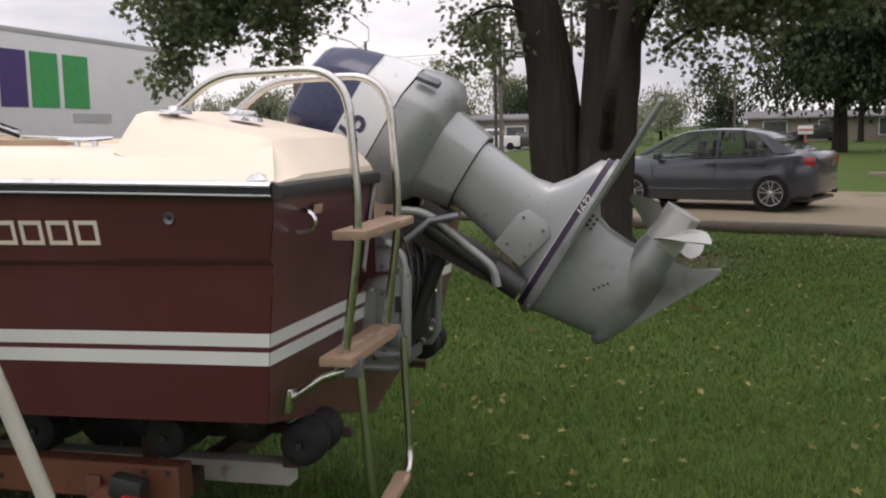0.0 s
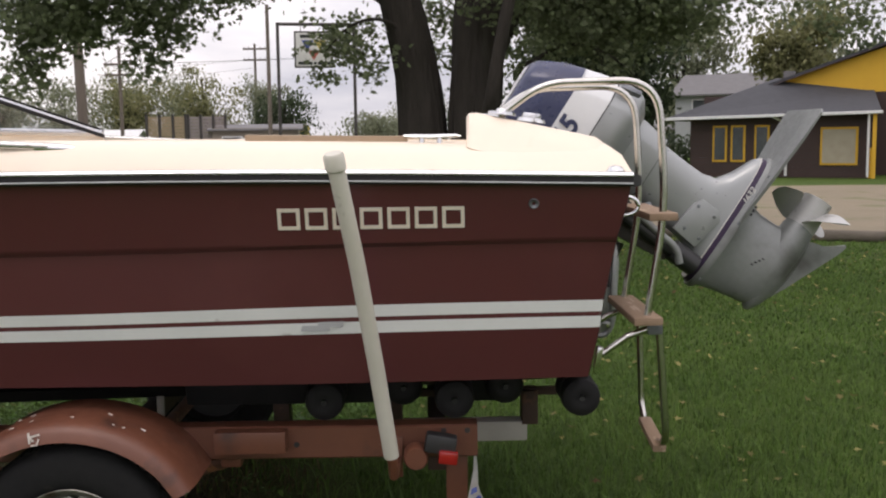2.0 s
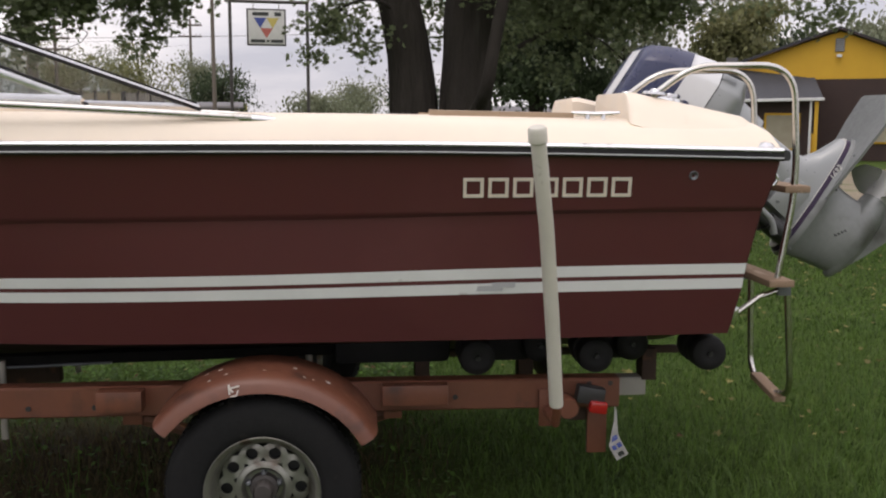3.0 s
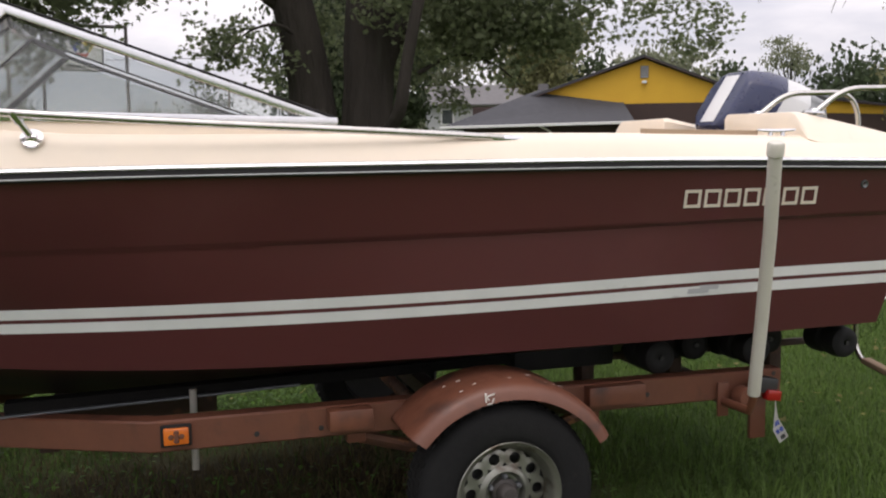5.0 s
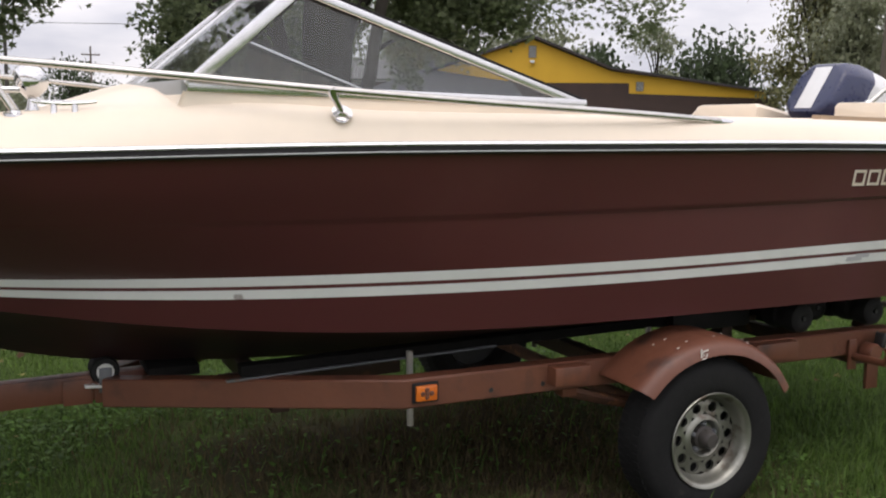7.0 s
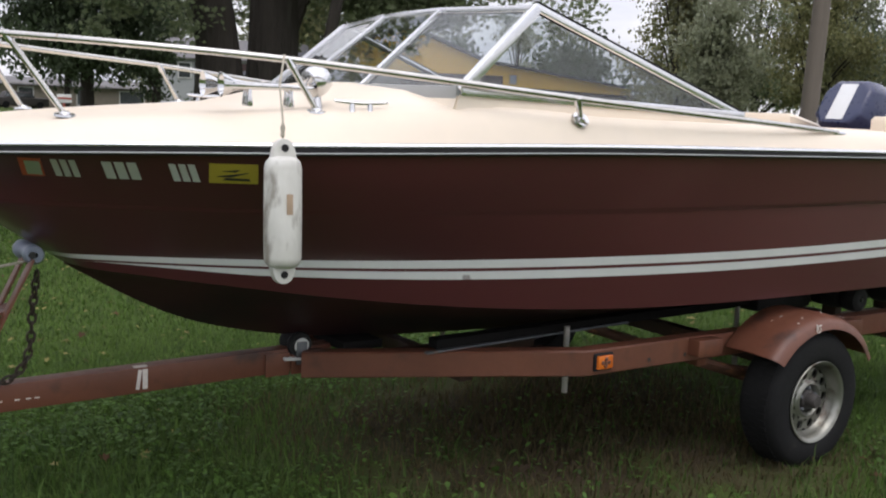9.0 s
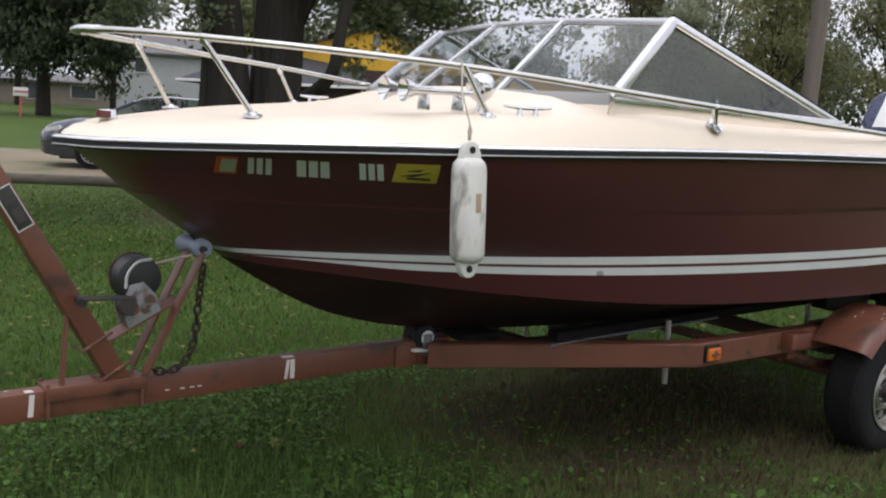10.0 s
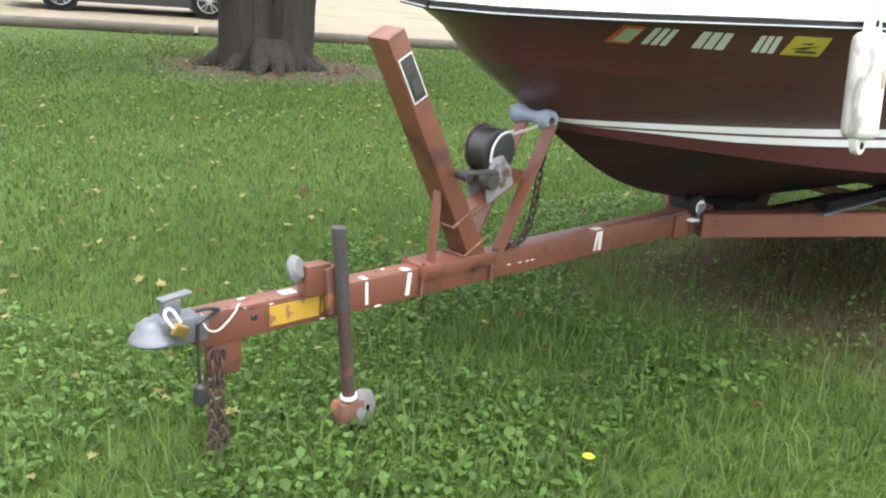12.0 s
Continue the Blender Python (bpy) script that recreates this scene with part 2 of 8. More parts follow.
LEMON = material("yellow_boat_sticker", (0.52, 0.42, 0.05), 0.5, other=(0.46, 0.36, 0.05), scale=12)
ORANGESTICKER = material("orange_sticker", (0.60, 0.12, 0.05), 0.5)
PALEGREEN = material("pale_green_print", (0.42, 0.50, 0.36), 0.5)
DARKPRINT = material("dark_print", (0.03, 0.035, 0.03), 0.5)
BLUEPRINT = material("blue_print", (0.05, 0.08, 0.30), 0.5)
PAPER = material("white_tag", (0.66, 0.66, 0.64), 0.5, other=(0.5, 0.48, 0.42), scale=12)
ROPE = material("pale_rope", (0.50, 0.46, 0.38), 0.9, other=(0.36, 0.32, 0.25), scale=60)
BRASS = material("brass_padlock", (0.62, 0.42, 0.14), 0.35, 0.9)
CHAIN = material("dark_chain", (0.045, 0.042, 0.038), 0.6, 0.5, other=(0.07, 0.045, 0.03), scale=30)
SHIELD = glass_material("windshield_acrylic", (0.84, 0.865, 0.86), 0.01, 0.010)
SHIELDSIDE = glass_material("smoked_side_acrylic", (0.80, 0.825, 0.82), 0.01, 0.045, (0.50, 0.51, 0.51))
CARGLASS = glass_material("car_glass", (0.50, 0.56, 0.53), 0.02, 0.02)
DARKLENS = material("dark_red_lens", (0.10, 0.012, 0.012), 0.15, other=(0.07, 0.01, 0.01), scale=20, specular=0.6)
CARPAINT = material("graphite_car_paint", (0.066, 0.073, 0.086), 0.24, 0.5, other=(0.056, 0.063, 0.075), scale=3, coat=0.6)
ALLOY = material("car_alloy", (0.58, 0.58, 0.58), 0.3, 0.9, other=(0.46, 0.46, 0.46), scale=10)
LAMPGLASS = material("pale_lamp_lens", (0.62, 0.62, 0.60), 0.15, coat=0.6)
CARINTERIOR = material("dark_cloth", (0.03, 0.03, 0.03), 0.9)
BARK = material("grey_bark", (0.058, 0.050, 0.042), 0.95, other=(0.024, 0.021, 0.018), scale=2.2, mix=0.8, stretch=(3, 3, 0.5), bump=1.0, bump_scale=5, relief=0.06, spot=(0.062, 0.062, 0.048), spot_scale=1.4, spot_at=0.60, spot_soft=0.2, specular=0.15)
LEAF = leaf_material("maple_leaves", (0.200, 0.232, 0.128), (0.140, 0.175, 0.090))
LEAFOLIVE = leaf_material("yellowing_leaves", (0.250, 0.240, 0.112), (0.165, 0.180, 0.085))
LEAFDARK = leaf_material("dark_leaves", (0.070, 0.092, 0.046), (0.048, 0.070, 0.036))
# far leaves: distance haze is put into the colour as a paler, greyer green
LEAFHAZE = leaf_material("haze_paled_leaves", (0.262, 0.275, 0.178), (0.195, 0.220, 0.142), 0.22)
GRASSBLADE = leaf_material("grass_blades", (0.122, 0.190, 0.044), (0.056, 0.112, 0.023), 0.48, 0.6)
CLOVER = leaf_material("broad_weed_leaves", (0.128, 0.225, 0.050), (0.080, 0.156, 0.034), 0.50, 0.45)
DRYGRASS = leaf_material("dry_grass", (0.140, 0.110, 0.056), (0.084, 0.070, 0.034), 0.35, 0.7)
FALLEN = leaf_material("fallen_yellow_leaves", (0.36, 0.31, 0.12), (0.24, 0.20, 0.08), 0.45, 0.7)
FALLENRED = leaf_material("fallen_brown_leaves", (0.17, 0.085, 0.045), (0.115, 0.065, 0.035), 0.35, 0.7)
KERBMAT = material("weathered_timber_kerb", (0.16, 0.135, 0.105), 0.9, other=(0.095, 0.08, 0.062), scale=3, stretch=(0.5, 4, 4), bump=0.5, bump_scale=14, spot=(0.07, 0.075, 0.045), spot_scale=3, spot_at=0.6, spot_soft=0.15)
YELLOWWALL = material("yellow_painted_block", (0.66, 0.39, 0.028), 0.7, other=(0.60, 0.345, 0.025), scale=1.2, bump=0.1, bump_scale=20)
BROWNWALL = material("dark_brown_siding", (0.055, 0.030, 0.024), 0.7, other=(0.040, 0.023, 0.019), scale=2)
SHINGLE = material("charcoal_shingles", (0.055, 0.056, 0.062), 0.9, other=(0.040, 0.041, 0.046), scale=4, bump=0.4, bump_scale=25)
WHITEPAINT = material("white_paint", (0.72, 0.72, 0.70), 0.6, other=(0.62, 0.62, 0.60), scale=3)
GREYSIDING = material("pale_grey_siding", (0.42, 0.43, 0.43), 0.7, other=(0.36, 0.37, 0.37), scale=2)
GREYROOF = material("grey_shingles", (0.17, 0.165, 0.165), 0.9, other=(0.13, 0.125, 0.125), scale=3)
TANWALL = material("tan_wall", (0.27, 0.23, 0.185), 0.8, other=(0.22, 0.19, 0.15), scale=2)
WINDOWDARK = material("window_pane", (0.05, 0.055, 0.06), 0.08, other=(0.10, 0.11, 0.11), scale=2, specular=0.8)
BLIND = material("pale_window_blind", (0.40, 0.36, 0.26), 0.6, other=(0.32, 0.28, 0.20), scale=3)
SLATS = material("fence_slats", (0.36, 0.28, 0.17), 0.8, other=(0.30, 0.23, 0.15), scale=3)
SLATSGREY = material("grey_fence_slats", (0.30, 0.26, 0.24), 0.8, other=(0.24, 0.21, 0.20), scale=3)
POLEWOOD = material("weathered_pole", (0.17, 0.14, 0.115), 0.9, other=(0.12, 0.10, 0.08), scale=4, stretch=(4, 4, 0.4))
DARKMETAL = material("dark_painted_metal", (0.035, 0.033, 0.030), 0.6, other=(0.06, 0.05, 0.045), scale=8)
TRUCKWHITE = material("white_truck_panel", (0.70, 0.71, 0.72), 0.4, other=(0.62, 0.63, 0.64), scale=1.5)
GREENPRINT = material("green_print", (0.03, 0.33, 0.09), 0.5)
VIOLETPRINT = material("violet_print", (0.06, 0.03, 0.16), 0.5)
SIGNFACE = material("pale_sign_face", (0.60, 0.60, 0.56), 0.6, other=(0.5, 0.5, 0.47), scale=5)
SIGNRED = material("sign_red", (0.45, 0.12, 0.09), 0.6)
FLOWERYELLOW = material("dandelion_petals", (0.70, 0.46, 0.012), 0.6, other=(0.62, 0.36, 0.01), scale=60)
SIGNYELLOW = material("sign_yellow", (0.55, 0.45, 0.12), 0.6)

# ---- building helpers ----
def thing(name, label, category, at=None, group="", kind=""):
    ob = new(name)
    if at is not None:
        ob.matrix_basis = at
    return tagged(ob, label, category, group, kind)


def mesh_of(name, bm, mat, smooth=True, recalc=True):
    if recalc:
        bmesh.ops.recalc_face_normals(bm, faces=bm.faces)
    me = bpy.data.meshes.new(name)
    bm.to_mesh(me)
    bm.free()
    for m in (mat if isinstance(mat, (list, tuple)) else [mat]):
        me.materials.append(m)
    if smooth:
        me.polygons.foreach_set("use_smooth", [True] * len(me.polygons))
        me.set_sharp_from_angle(angle=radians(38))
    return me


def part(name, bm, mat, parent=None, label="", smooth=True, recalc=True):
    ob = new(name, mesh_of(name, bm, mat, smooth, recalc))
    ob.parent = parent
    return tagged(ob, label)


def raw_mesh(name, verts, faces, mat, smooth=False):
    """A mesh straight from numpy arrays: verts (n, 3); faces (m, k)."""
    me = bpy.data.meshes.new(name)
    verts, faces = np.asarray(verts, np.float32), np.asarray(faces, np.int32)
    k = faces.shape[1]
    me.vertices.add(len(verts))
    me.vertices.foreach_set("co", verts.ravel())
    me.loops.add(faces.size)
    me.loops.foreach_set("vertex_index", faces.ravel())
    me.polygons.add(len(faces))
    me.polygons.foreach_set("loop_start", np.arange(0, faces.size, k, dtype=np.int32))
    me.polygons.foreach_set("loop_total", np.full(len(faces), k, np.int32))
    if smooth:
        me.polygons.foreach_set("use_smooth", [True] * len(faces))
    me.update(calc_edges=True)
    me.materials.append(mat)
    return me


def box(bm, size, at=None, bevel=0.0, taper=(1, 1)):
    """A box of that size; taper scales its top in x and y."""
    at = at if at is not None else Matrix()
    vs = []
    for z in (-0.5, 0.5):
        tx, ty = taper if z > 0 else (1, 1)
        for x, y in ((-0.5, -0.5), (0.5, -0.5), (0.5, 0.5), (-0.5, 0.5)):
            vs.append(bm.verts.new(at @ Vector((x * size[0] * tx, y * size[1] * ty, z * size[2]))))
    fs = [bm.faces.new([vs[i] for i in q]) for q in ((3, 2, 1, 0), (4, 5, 6, 7), (0, 1, 5, 4), (1, 2, 6, 5), (2, 3, 7, 6), (3, 0, 4, 7))]
    if bevel:
        es = list({e for f in fs for e in f.edges})
        bmesh.ops.bevel(bm, geom=es, offset=bevel, segments=2, affect="EDGES", profile=0.6)
    return bm


def beam_between(bm, a, b, w, h, bevel=0.004, up=(0, 0, 1)):
    """A rectangular bar from a to b: w across, h high."""
    a, b = Vector(a), Vector(b)
    d = (b - a)
    x = d.normalized()
    y = Vector(up).cross(x).normalized()
    z = x.cross(y)
    m = Matrix((x, y, z)).transposed().to_4x4()
    m.translation = (a + b) / 2
    return box(bm, (d.length, w, h), m, bevel)


def smooth_path(pts, n=8):
    """A Catmull-Rom line through the points."""
    p = [Vector(q) for q in pts]
    p = [p[0] * 2 - p[1]] + p + [p[-1] * 2 - p[-2]]
    out = []
    for i in range(1, len(p) - 2):
        for k in range(n):
            t = k / n
            out.append(0.5 * ((2 * p[i]) + (p[i + 1] - p[i - 1]) * t + (2 * p[i - 1] - 5 * p[i] + 4 * p[i + 1] - p[i + 2]) * t * t + (3 * p[i] - p[i - 1] - 3 * p[i + 1] + p[i + 2]) * t ** 3))
    out.append(p[-2])
    return out


def rounded_path(pts, r=0.05, n=5):
    """A polyline whose corners are rounded with radius about r."""
    p = [Vector(q) for q in pts]
    out = [p[0]]
    for a, b, c in zip(p, p[1:], p[2:]):
        u, v = (a - b), (c - b)
        k = min(r, u.length * 0.45, v.length * 0.45)
        s, e = b + u.normalized() * k, b + v.normalized() * k
        for i in range(n + 1):
            t = i / n
            out.append(s * (1 - t) ** 2 + b * 2 * t * (1 - t) + e * t * t)
    return out + [p[-1]]


def tube(bm, pts, r, segs=10, caps=True, flat=1.0):
    """A round bar along the points; r is one radius or one per point; flat squeezes it."""
    pts = [Vector(q) for q in pts]
    rs = r if isinstance(r, (list, tuple, np.ndarray)) else [r] * len(pts)
    rings, side = [], None
    for i, q in enumerate(pts):
        d = (pts[min(i + 1, len(pts) - 1)] - pts[max(i - 1, 0)]).normalized()
        if side is None:
            side = d.orthogonal().normalized()
        side = (side - d * side.dot(d)).normalized()
        up = d.cross(side)
        rings.append([bm.verts.new(q + (side * math.cos(a) + up * math.sin(a) * flat) * rs[i]) for a in (2 * math.pi * k / segs for k in range(segs))])
    for a, b in zip(rings, rings[1:]):
        for k in range(segs):
            bm.faces.new((a[k], a[(k + 1) % segs], b[(k + 1) % segs], b[k]))
    if caps:
        bm.faces.new(rings[0][::-1])
        bm.faces.new(rings[-1])
    return bm


def lathe(bm, profile, at=None, segs=24, closed=False):
    """Turns (radius, height) pairs round the z axis of at."""
    at = at if at is not None else Matrix()
    rings = []
    for r, h in profile:
        if r < 1e-5:
            rings.append([bm.verts.new(at @ Vector((0, 0, h)))])
        else:
            rings.append([bm.verts.new(at @ Vector((r * math.cos(2 * math.pi * k / segs), r * math.sin(2 * math.pi * k / segs), h))) for k in range(segs)])
    pairs = list(zip(rings, rings[1:])) + ([(rings[-1], rings[0])] if closed else [])
    for a, b in pairs:
        for k in range(segs):
            q = [a[k % len(a)], a[(k + 1) % len(a)], b[(k + 1) % len(b)], b[k % len(b)]]
            q = list(dict.fromkeys(q))
            if len(q) > 2:
                bm.faces.new(q)
    return bm


def loft(bm, rings, close=True, caps=True, mat_of=None):
    """Skins rings of equal length; rings may be open or closed."""
    vs = [[bm.verts.new(q) for q in ring] for ring in rings]
    for i, (a, b) in enumerate(zip(vs, vs[1:])):
        n = len(a)
        for k in range(n if close else n - 1):
            f = bm.faces.new((a[k], a[(k + 1) % n], b[(k + 1) % n], b[k]))
            if mat_of:
                f.material_index = mat_of(i, k)
    if caps and close:
        bm.faces.new(vs[0][::-1])
        bm.faces.new(vs[-1])
    return bm


def prism(bm, outline, depth, at=None, bevel=0.0):
    """Extrudes an outline in x, y by depth along z, centred."""
    at = at if at is not None else Matrix()
    lo = [bm.verts.new(at @ Vector((x, y, -depth / 2))) for x, y in outline]
    hi = [bm.verts.new(at @ Vector((x, y, depth / 2))) for x, y in outline]
    fs = [bm.faces.new(lo[::-1]), bm.faces.new(hi)]
    n = len(lo)
    for k in range(n):
        fs.append(bm.faces.new((lo[k], lo[(k + 1) % n], hi[(k + 1) % n], hi[k])))
    if bevel:
        bmesh.ops.bevel(bm, geom=list({e for f in fs[:2] for e in f.edges}), offset=bevel, segments=2, affect="EDGES", profile=0.6)
    return bm


def spline(keys, values, x):
    """A natural cubic spline through keys, values at x (numpy)."""
    k, v, x = np.asarray(keys, float), np.asarray(values, float), np.asarray(x, float)
    n, h = len(k), np.diff(k)
    a, r = np.eye(n), np.zeros(n)
    for i in range(1, n - 1):
        a[i, i - 1], a[i, i], a[i, i + 1] = h[i - 1], 2 * (h[i - 1] + h[i]), h[i]
        r[i] = 6 * ((v[i + 1] - v[i]) / h[i] - (v[i] - v[i - 1]) / h[i - 1])
    m = np.linalg.solve(a, r)
    i = np.clip(np.searchsorted(k, x) - 1, 0, n - 2)
    p, q = k[i + 1] - x, x - k[i]
    return m[i] * p ** 3 / 6 / h[i] + m[i + 1] * q ** 3 / 6 / h[i] + (v[i] / h[i] - m[i] * h[i] / 6) * p + (v[i + 1] / h[i] - m[i + 1] * h[i] / 6) * q


def text_mesh(name, words, size, at, mat, parent=None, depth=0.001, label="", shear=0.0, weight=0.0):
    cu = bpy.data.curves.new(name, "FONT")
    cu.body, cu.size, cu.extrude, cu.align_x, cu.align_y, cu.shear, cu.offset = words, size, depth, "CENTER", "CENTER", shear, weight
    tmp = new(name, cu)
    me = bpy.data.meshes.new_from_object(tmp.evaluated_get(bpy.context.evaluated_depsgraph_get()))
    bpy.data.objects.remove(tmp)
    bpy.data.curves.remove(cu)
    me.materials.clear()
    me.materials.append(mat)
    ob = new(name, me)
    ob.parent, ob.matrix_basis = parent, at
    return tagged(ob, label)

# ---- ground: one sheet of lawn to the horizon, a gravel lot, a road ----
def ground_z(x, y):
    """The lawn falls gently from the boat to the kerb."""
    x, y = np.asarray(x, float), np.asarray(y, float)
    t = np.clip((y - 3.0) / 9.0, 0, 1)
    fall = -0.12 * t * t * (3 - 2 * t)
    lumps = 0.012 * np.sin(x * 1.7 + 0.6 * np.sin(y * 1.3)) * np.sin(y * 1.9 + 0.4) * np.clip(1 - np.abs(y - 4) / 30, 0, 1)
    return fall + lumps


def lawn_material():
    m = material("lawn", (0.050, 0.086, 0.018), 0.95, other=(0.080, 0.118, 0.026), scale=0.35, mix=0.7, bump=0.8, bump_scale=16, specular=0.15)
    n, l = m.node_tree.nodes, m.node_tree.links
    b = n["Principled BSDF"]
    base = b.inputs["Base Color"].links[0].from_socket
    tc = n.new("ShaderNodeTexCoord")
    speck = n.new("ShaderNodeTexNoise")
    speck.inputs["Scale"].default_value, speck.inputs["Detail"].default_value = 55.0, 4.0
    l.new(tc.outputs["Object"], speck.inputs["Vector"])
    mix = n.new("ShaderNodeMix")
    mix.data_type, mix.blend_type = "RGBA", "MULTIPLY"
    mix.inputs["Factor"].default_value = 0.75
    rm = n.new("ShaderNodeValToRGB")
    rm.color_ramp.elements[0].position, rm.color_ramp.elements[0].color = 0.32, (0.35, 0.42, 0.30, 1)
    rm.color_ramp.elements[1].position, rm.color_ramp.elements[1].color = 0.68, (1.35, 1.3, 1.2, 1)
    l.new(speck.outputs["Fac"], rm.inputs["Fac"])
    l.new(base, mix.inputs["A"])
    l.new(rm.outputs["Color"], mix.inputs["B"])
    # thin, dry ground where the trailer has stood, and straw-coloured patches
    sep = n.new("ShaderNodeSeparateXYZ")
    l.new(tc.outputs["Object"], sep.inputs["Vector"])

    def within(sock, centre, half):
        s = n.new("ShaderNodeMath")
        s.operation = "SUBTRACT"
        l.new(sock, s.inputs[0])
        s.inputs[1].default_value = centre
        a = n.new("ShaderNodeMath")
        a.operation = "ABSOLUTE"
        l.new(s.outputs[0], a.inputs[0])
        r = n.new("ShaderNodeMapRange")
        r.inputs["From Min"].default_value, r.inputs["From Max"].default_value = half, half * 0.4
        l.new(a.outputs[0], r.inputs["Value"])
        return r.outputs["Result"]

    def times(p, q):
        t = n.new("ShaderNodeMath")
        t.operation = "MULTIPLY"
        l.new(p, t.inputs[0])
        l.new(q, t.inputs[1])
        return t.outputs[0]

    patch = n.new("ShaderNodeTexNoise")
    patch.inputs["Scale"].default_value, patch.inputs["Detail"].default_value = 3.0, 5.0
    l.new(tc.outputs["Object"], patch.inputs["Vector"])
    pr = n.new("ShaderNodeMapRange")
    pr.inputs["From Min"].default_value, pr.inputs["From Max"].default_value = 0.26, 0.52
    l.new(patch.outputs["Fac"], pr.inputs["Value"])
    under = times(times(within(sep.outputs["X"], -3.55, 1.75), within(sep.outputs["Y"], 3.2, 1.55)), pr.outputs["Result"])
    # brown soil, its colour darkened to carry part of the boat's shade
    dry = n.new("ShaderNodeMix")
    dry.data_type = "RGBA"
    dry.inputs["B"].default_value = (0.058, 0.042, 0.027, 1)
    l.new(under, dry.inputs["Factor"])
    l.new(mix.outputs["Result"], dry.inputs["A"])
    # bare soil and litter round the foot of the maple
    foot = times(times(within(sep.outputs["X"], -1.2, 2.3), within(sep.outputs["Y"], 12.5, 1.7)), pr.outputs["Result"])
    soil = n.new("ShaderNodeMix")
    soil.data_type = "RGBA"
    soil.inputs["B"].default_value = (0.090, 0.078, 0.056, 1)
    l.new(foot, soil.inputs["Factor"])
    l.new(dry.outputs["Result"], soil.inputs["A"])
    l.new(soil.outputs["Result"], b.inputs["Base Color"])
    return m


LAWN = lawn_material()
GRAVEL = material("gravel_lot", (0.235, 0.192, 0.128), 0.95, other=(0.165, 0.135, 0.085), scale=0.8, mix=0.8, bump=0.8, bump_scale=22, spot=(0.115, 0.120, 0.045), spot_scale=0.6, spot_at=0.56, spot_soft=0.12)
ASPHALT = material("pale_road", (0.20, 0.195, 0.185), 0.9, other=(0.17, 0.165, 0.155), scale=0.5, bump=0.3, bump_scale=30)


def sheet(name, xs, ys, mat, lift=0.0, label="", category="ground"):
    gx, gy = np.meshgrid(xs, ys, indexing="ij")
    v = np.stack([gx, gy, ground_z(gx, gy) + lift], -1).reshape(-1, 3)
    nx, ny = len(xs), len(ys)
    i = (np.arange(nx - 1)[:, None] * ny + np.arange(ny - 1)[None, :]).ravel()
    f = np.stack([i, i + ny, i + ny + 1, i + 1], -1)
    ob = new(name, raw_mesh(name, v, f, mat, True))
    return tagged(ob, label, category, kind="structure")


far = [-1500, -700, -300, -140, -70, -40, -25]
sheet("ground", far + list(np.arange(-16, 14, 0.25)) + [18, 25, 40, 70, 140, 300, 700, 1500], far[:4] + [-60, -30, -15] + list(np.arange(-8, 20, 0.25)) + [24, 30, 40, 60, 90, 140, 220, 400, 800, 1600],
      LAWN, label="mown green lawn with clover and fallen leaves", category="lawn")
# the lot runs along the kerb line, which crosses the view at a slant
KERB_A, KERB_B = Vector((-14.0, 22.55, 0)), Vector((19.0, 8.35, 0))
KDIR = (KERB_B - KERB_A).normalized()
KNORM = Vector((-KDIR.y, KDIR.x, 0))
bm = bmesh.new()
rows_ = []
for off in (0.05, 2, 4, 6, 8, 9.2):
    row = []
    for k in range(34):
        q = KERB_A + KDIR * (k * 1.1 - 0.5) + KNORM * (off + (0.5 * noise.noise(Vector((k * 0.6, off, 3))) if off > 8 else 0))
        row.append(bm.verts.new((q.x, q.y, float(ground_z(q.x, q.y)) + 0.05)))
    rows_.append(row)
for a, b in zip(rows_, rows_[1:]):
    for k in range(len(a) - 1):
        bm.faces.new((a[k], a[k + 1], b[k + 1], b[k]))
# the lot widens to the shop's front
apron = []
for w in np.linspace(0, 1, 7):
    row = []
    for u in np.linspace(0, 1, 9):
        x, y = 6.5 + (15.5 - 1.0 * w) * u, (23.2 - 6.4 * u) * (1 - w) + (31.2 - 1.5 * u) * w
        row.append(bm.verts.new((x, y, float(ground_z(x, y)) + 0.006 + 0.038 * min(1, 5 * u) * min(1, 5 * (1 - w)))))
    apron.append(row)
for a, b in zip(apron, apron[1:]):
    for k in range(len(a) - 1):
        bm.faces.new((a[k], a[k + 1], b[k + 1], b[k]))
tagged(part("gravel_lot", bm, GRAVEL), "tan gravel lot with weedy patches", "gravel", kind="structure")
bm = bmesh.new()
for a, b in zip(range(-60, 300, 20), range(-40, 320, 20)):
    q = [bm.verts.new((x, y, -0.06)) for x, y in ((-21.5, a), (-13.0, a), (-13.0, b), (-21.5, b))]
    bm.faces.new(q)
tagged(part("road", bm, ASPHALT), "pale two-lane asphalt road", "road", kind="structure")
# round timbers laid end to end as a kerb
kerb = thing("kerb", "weathered round timbers laid end to end", "kerb", kind="structure")
for k in range(9):
    a = KERB_A + KDIR * (k * 3.75 + 0.03)
    b = KERB_A + KDIR * (k * 3.75 + 3.70)
    mid = [a.lerp(b, t) + Vector((0, 0, float(ground_z(a.lerp(b, t).x, a.lerp(b, t).y)) + 0.075 + 0.008 * math.sin(7 * t + k))) for t in (0, 0.02, 0.3, 0.6, 0.98, 1)]
    part("timber", tube(bmesh.new(), mid, [0.085, 0.10, 0.102, 0.097, 0.10, 0.085], 14), KERBMAT, kerb)

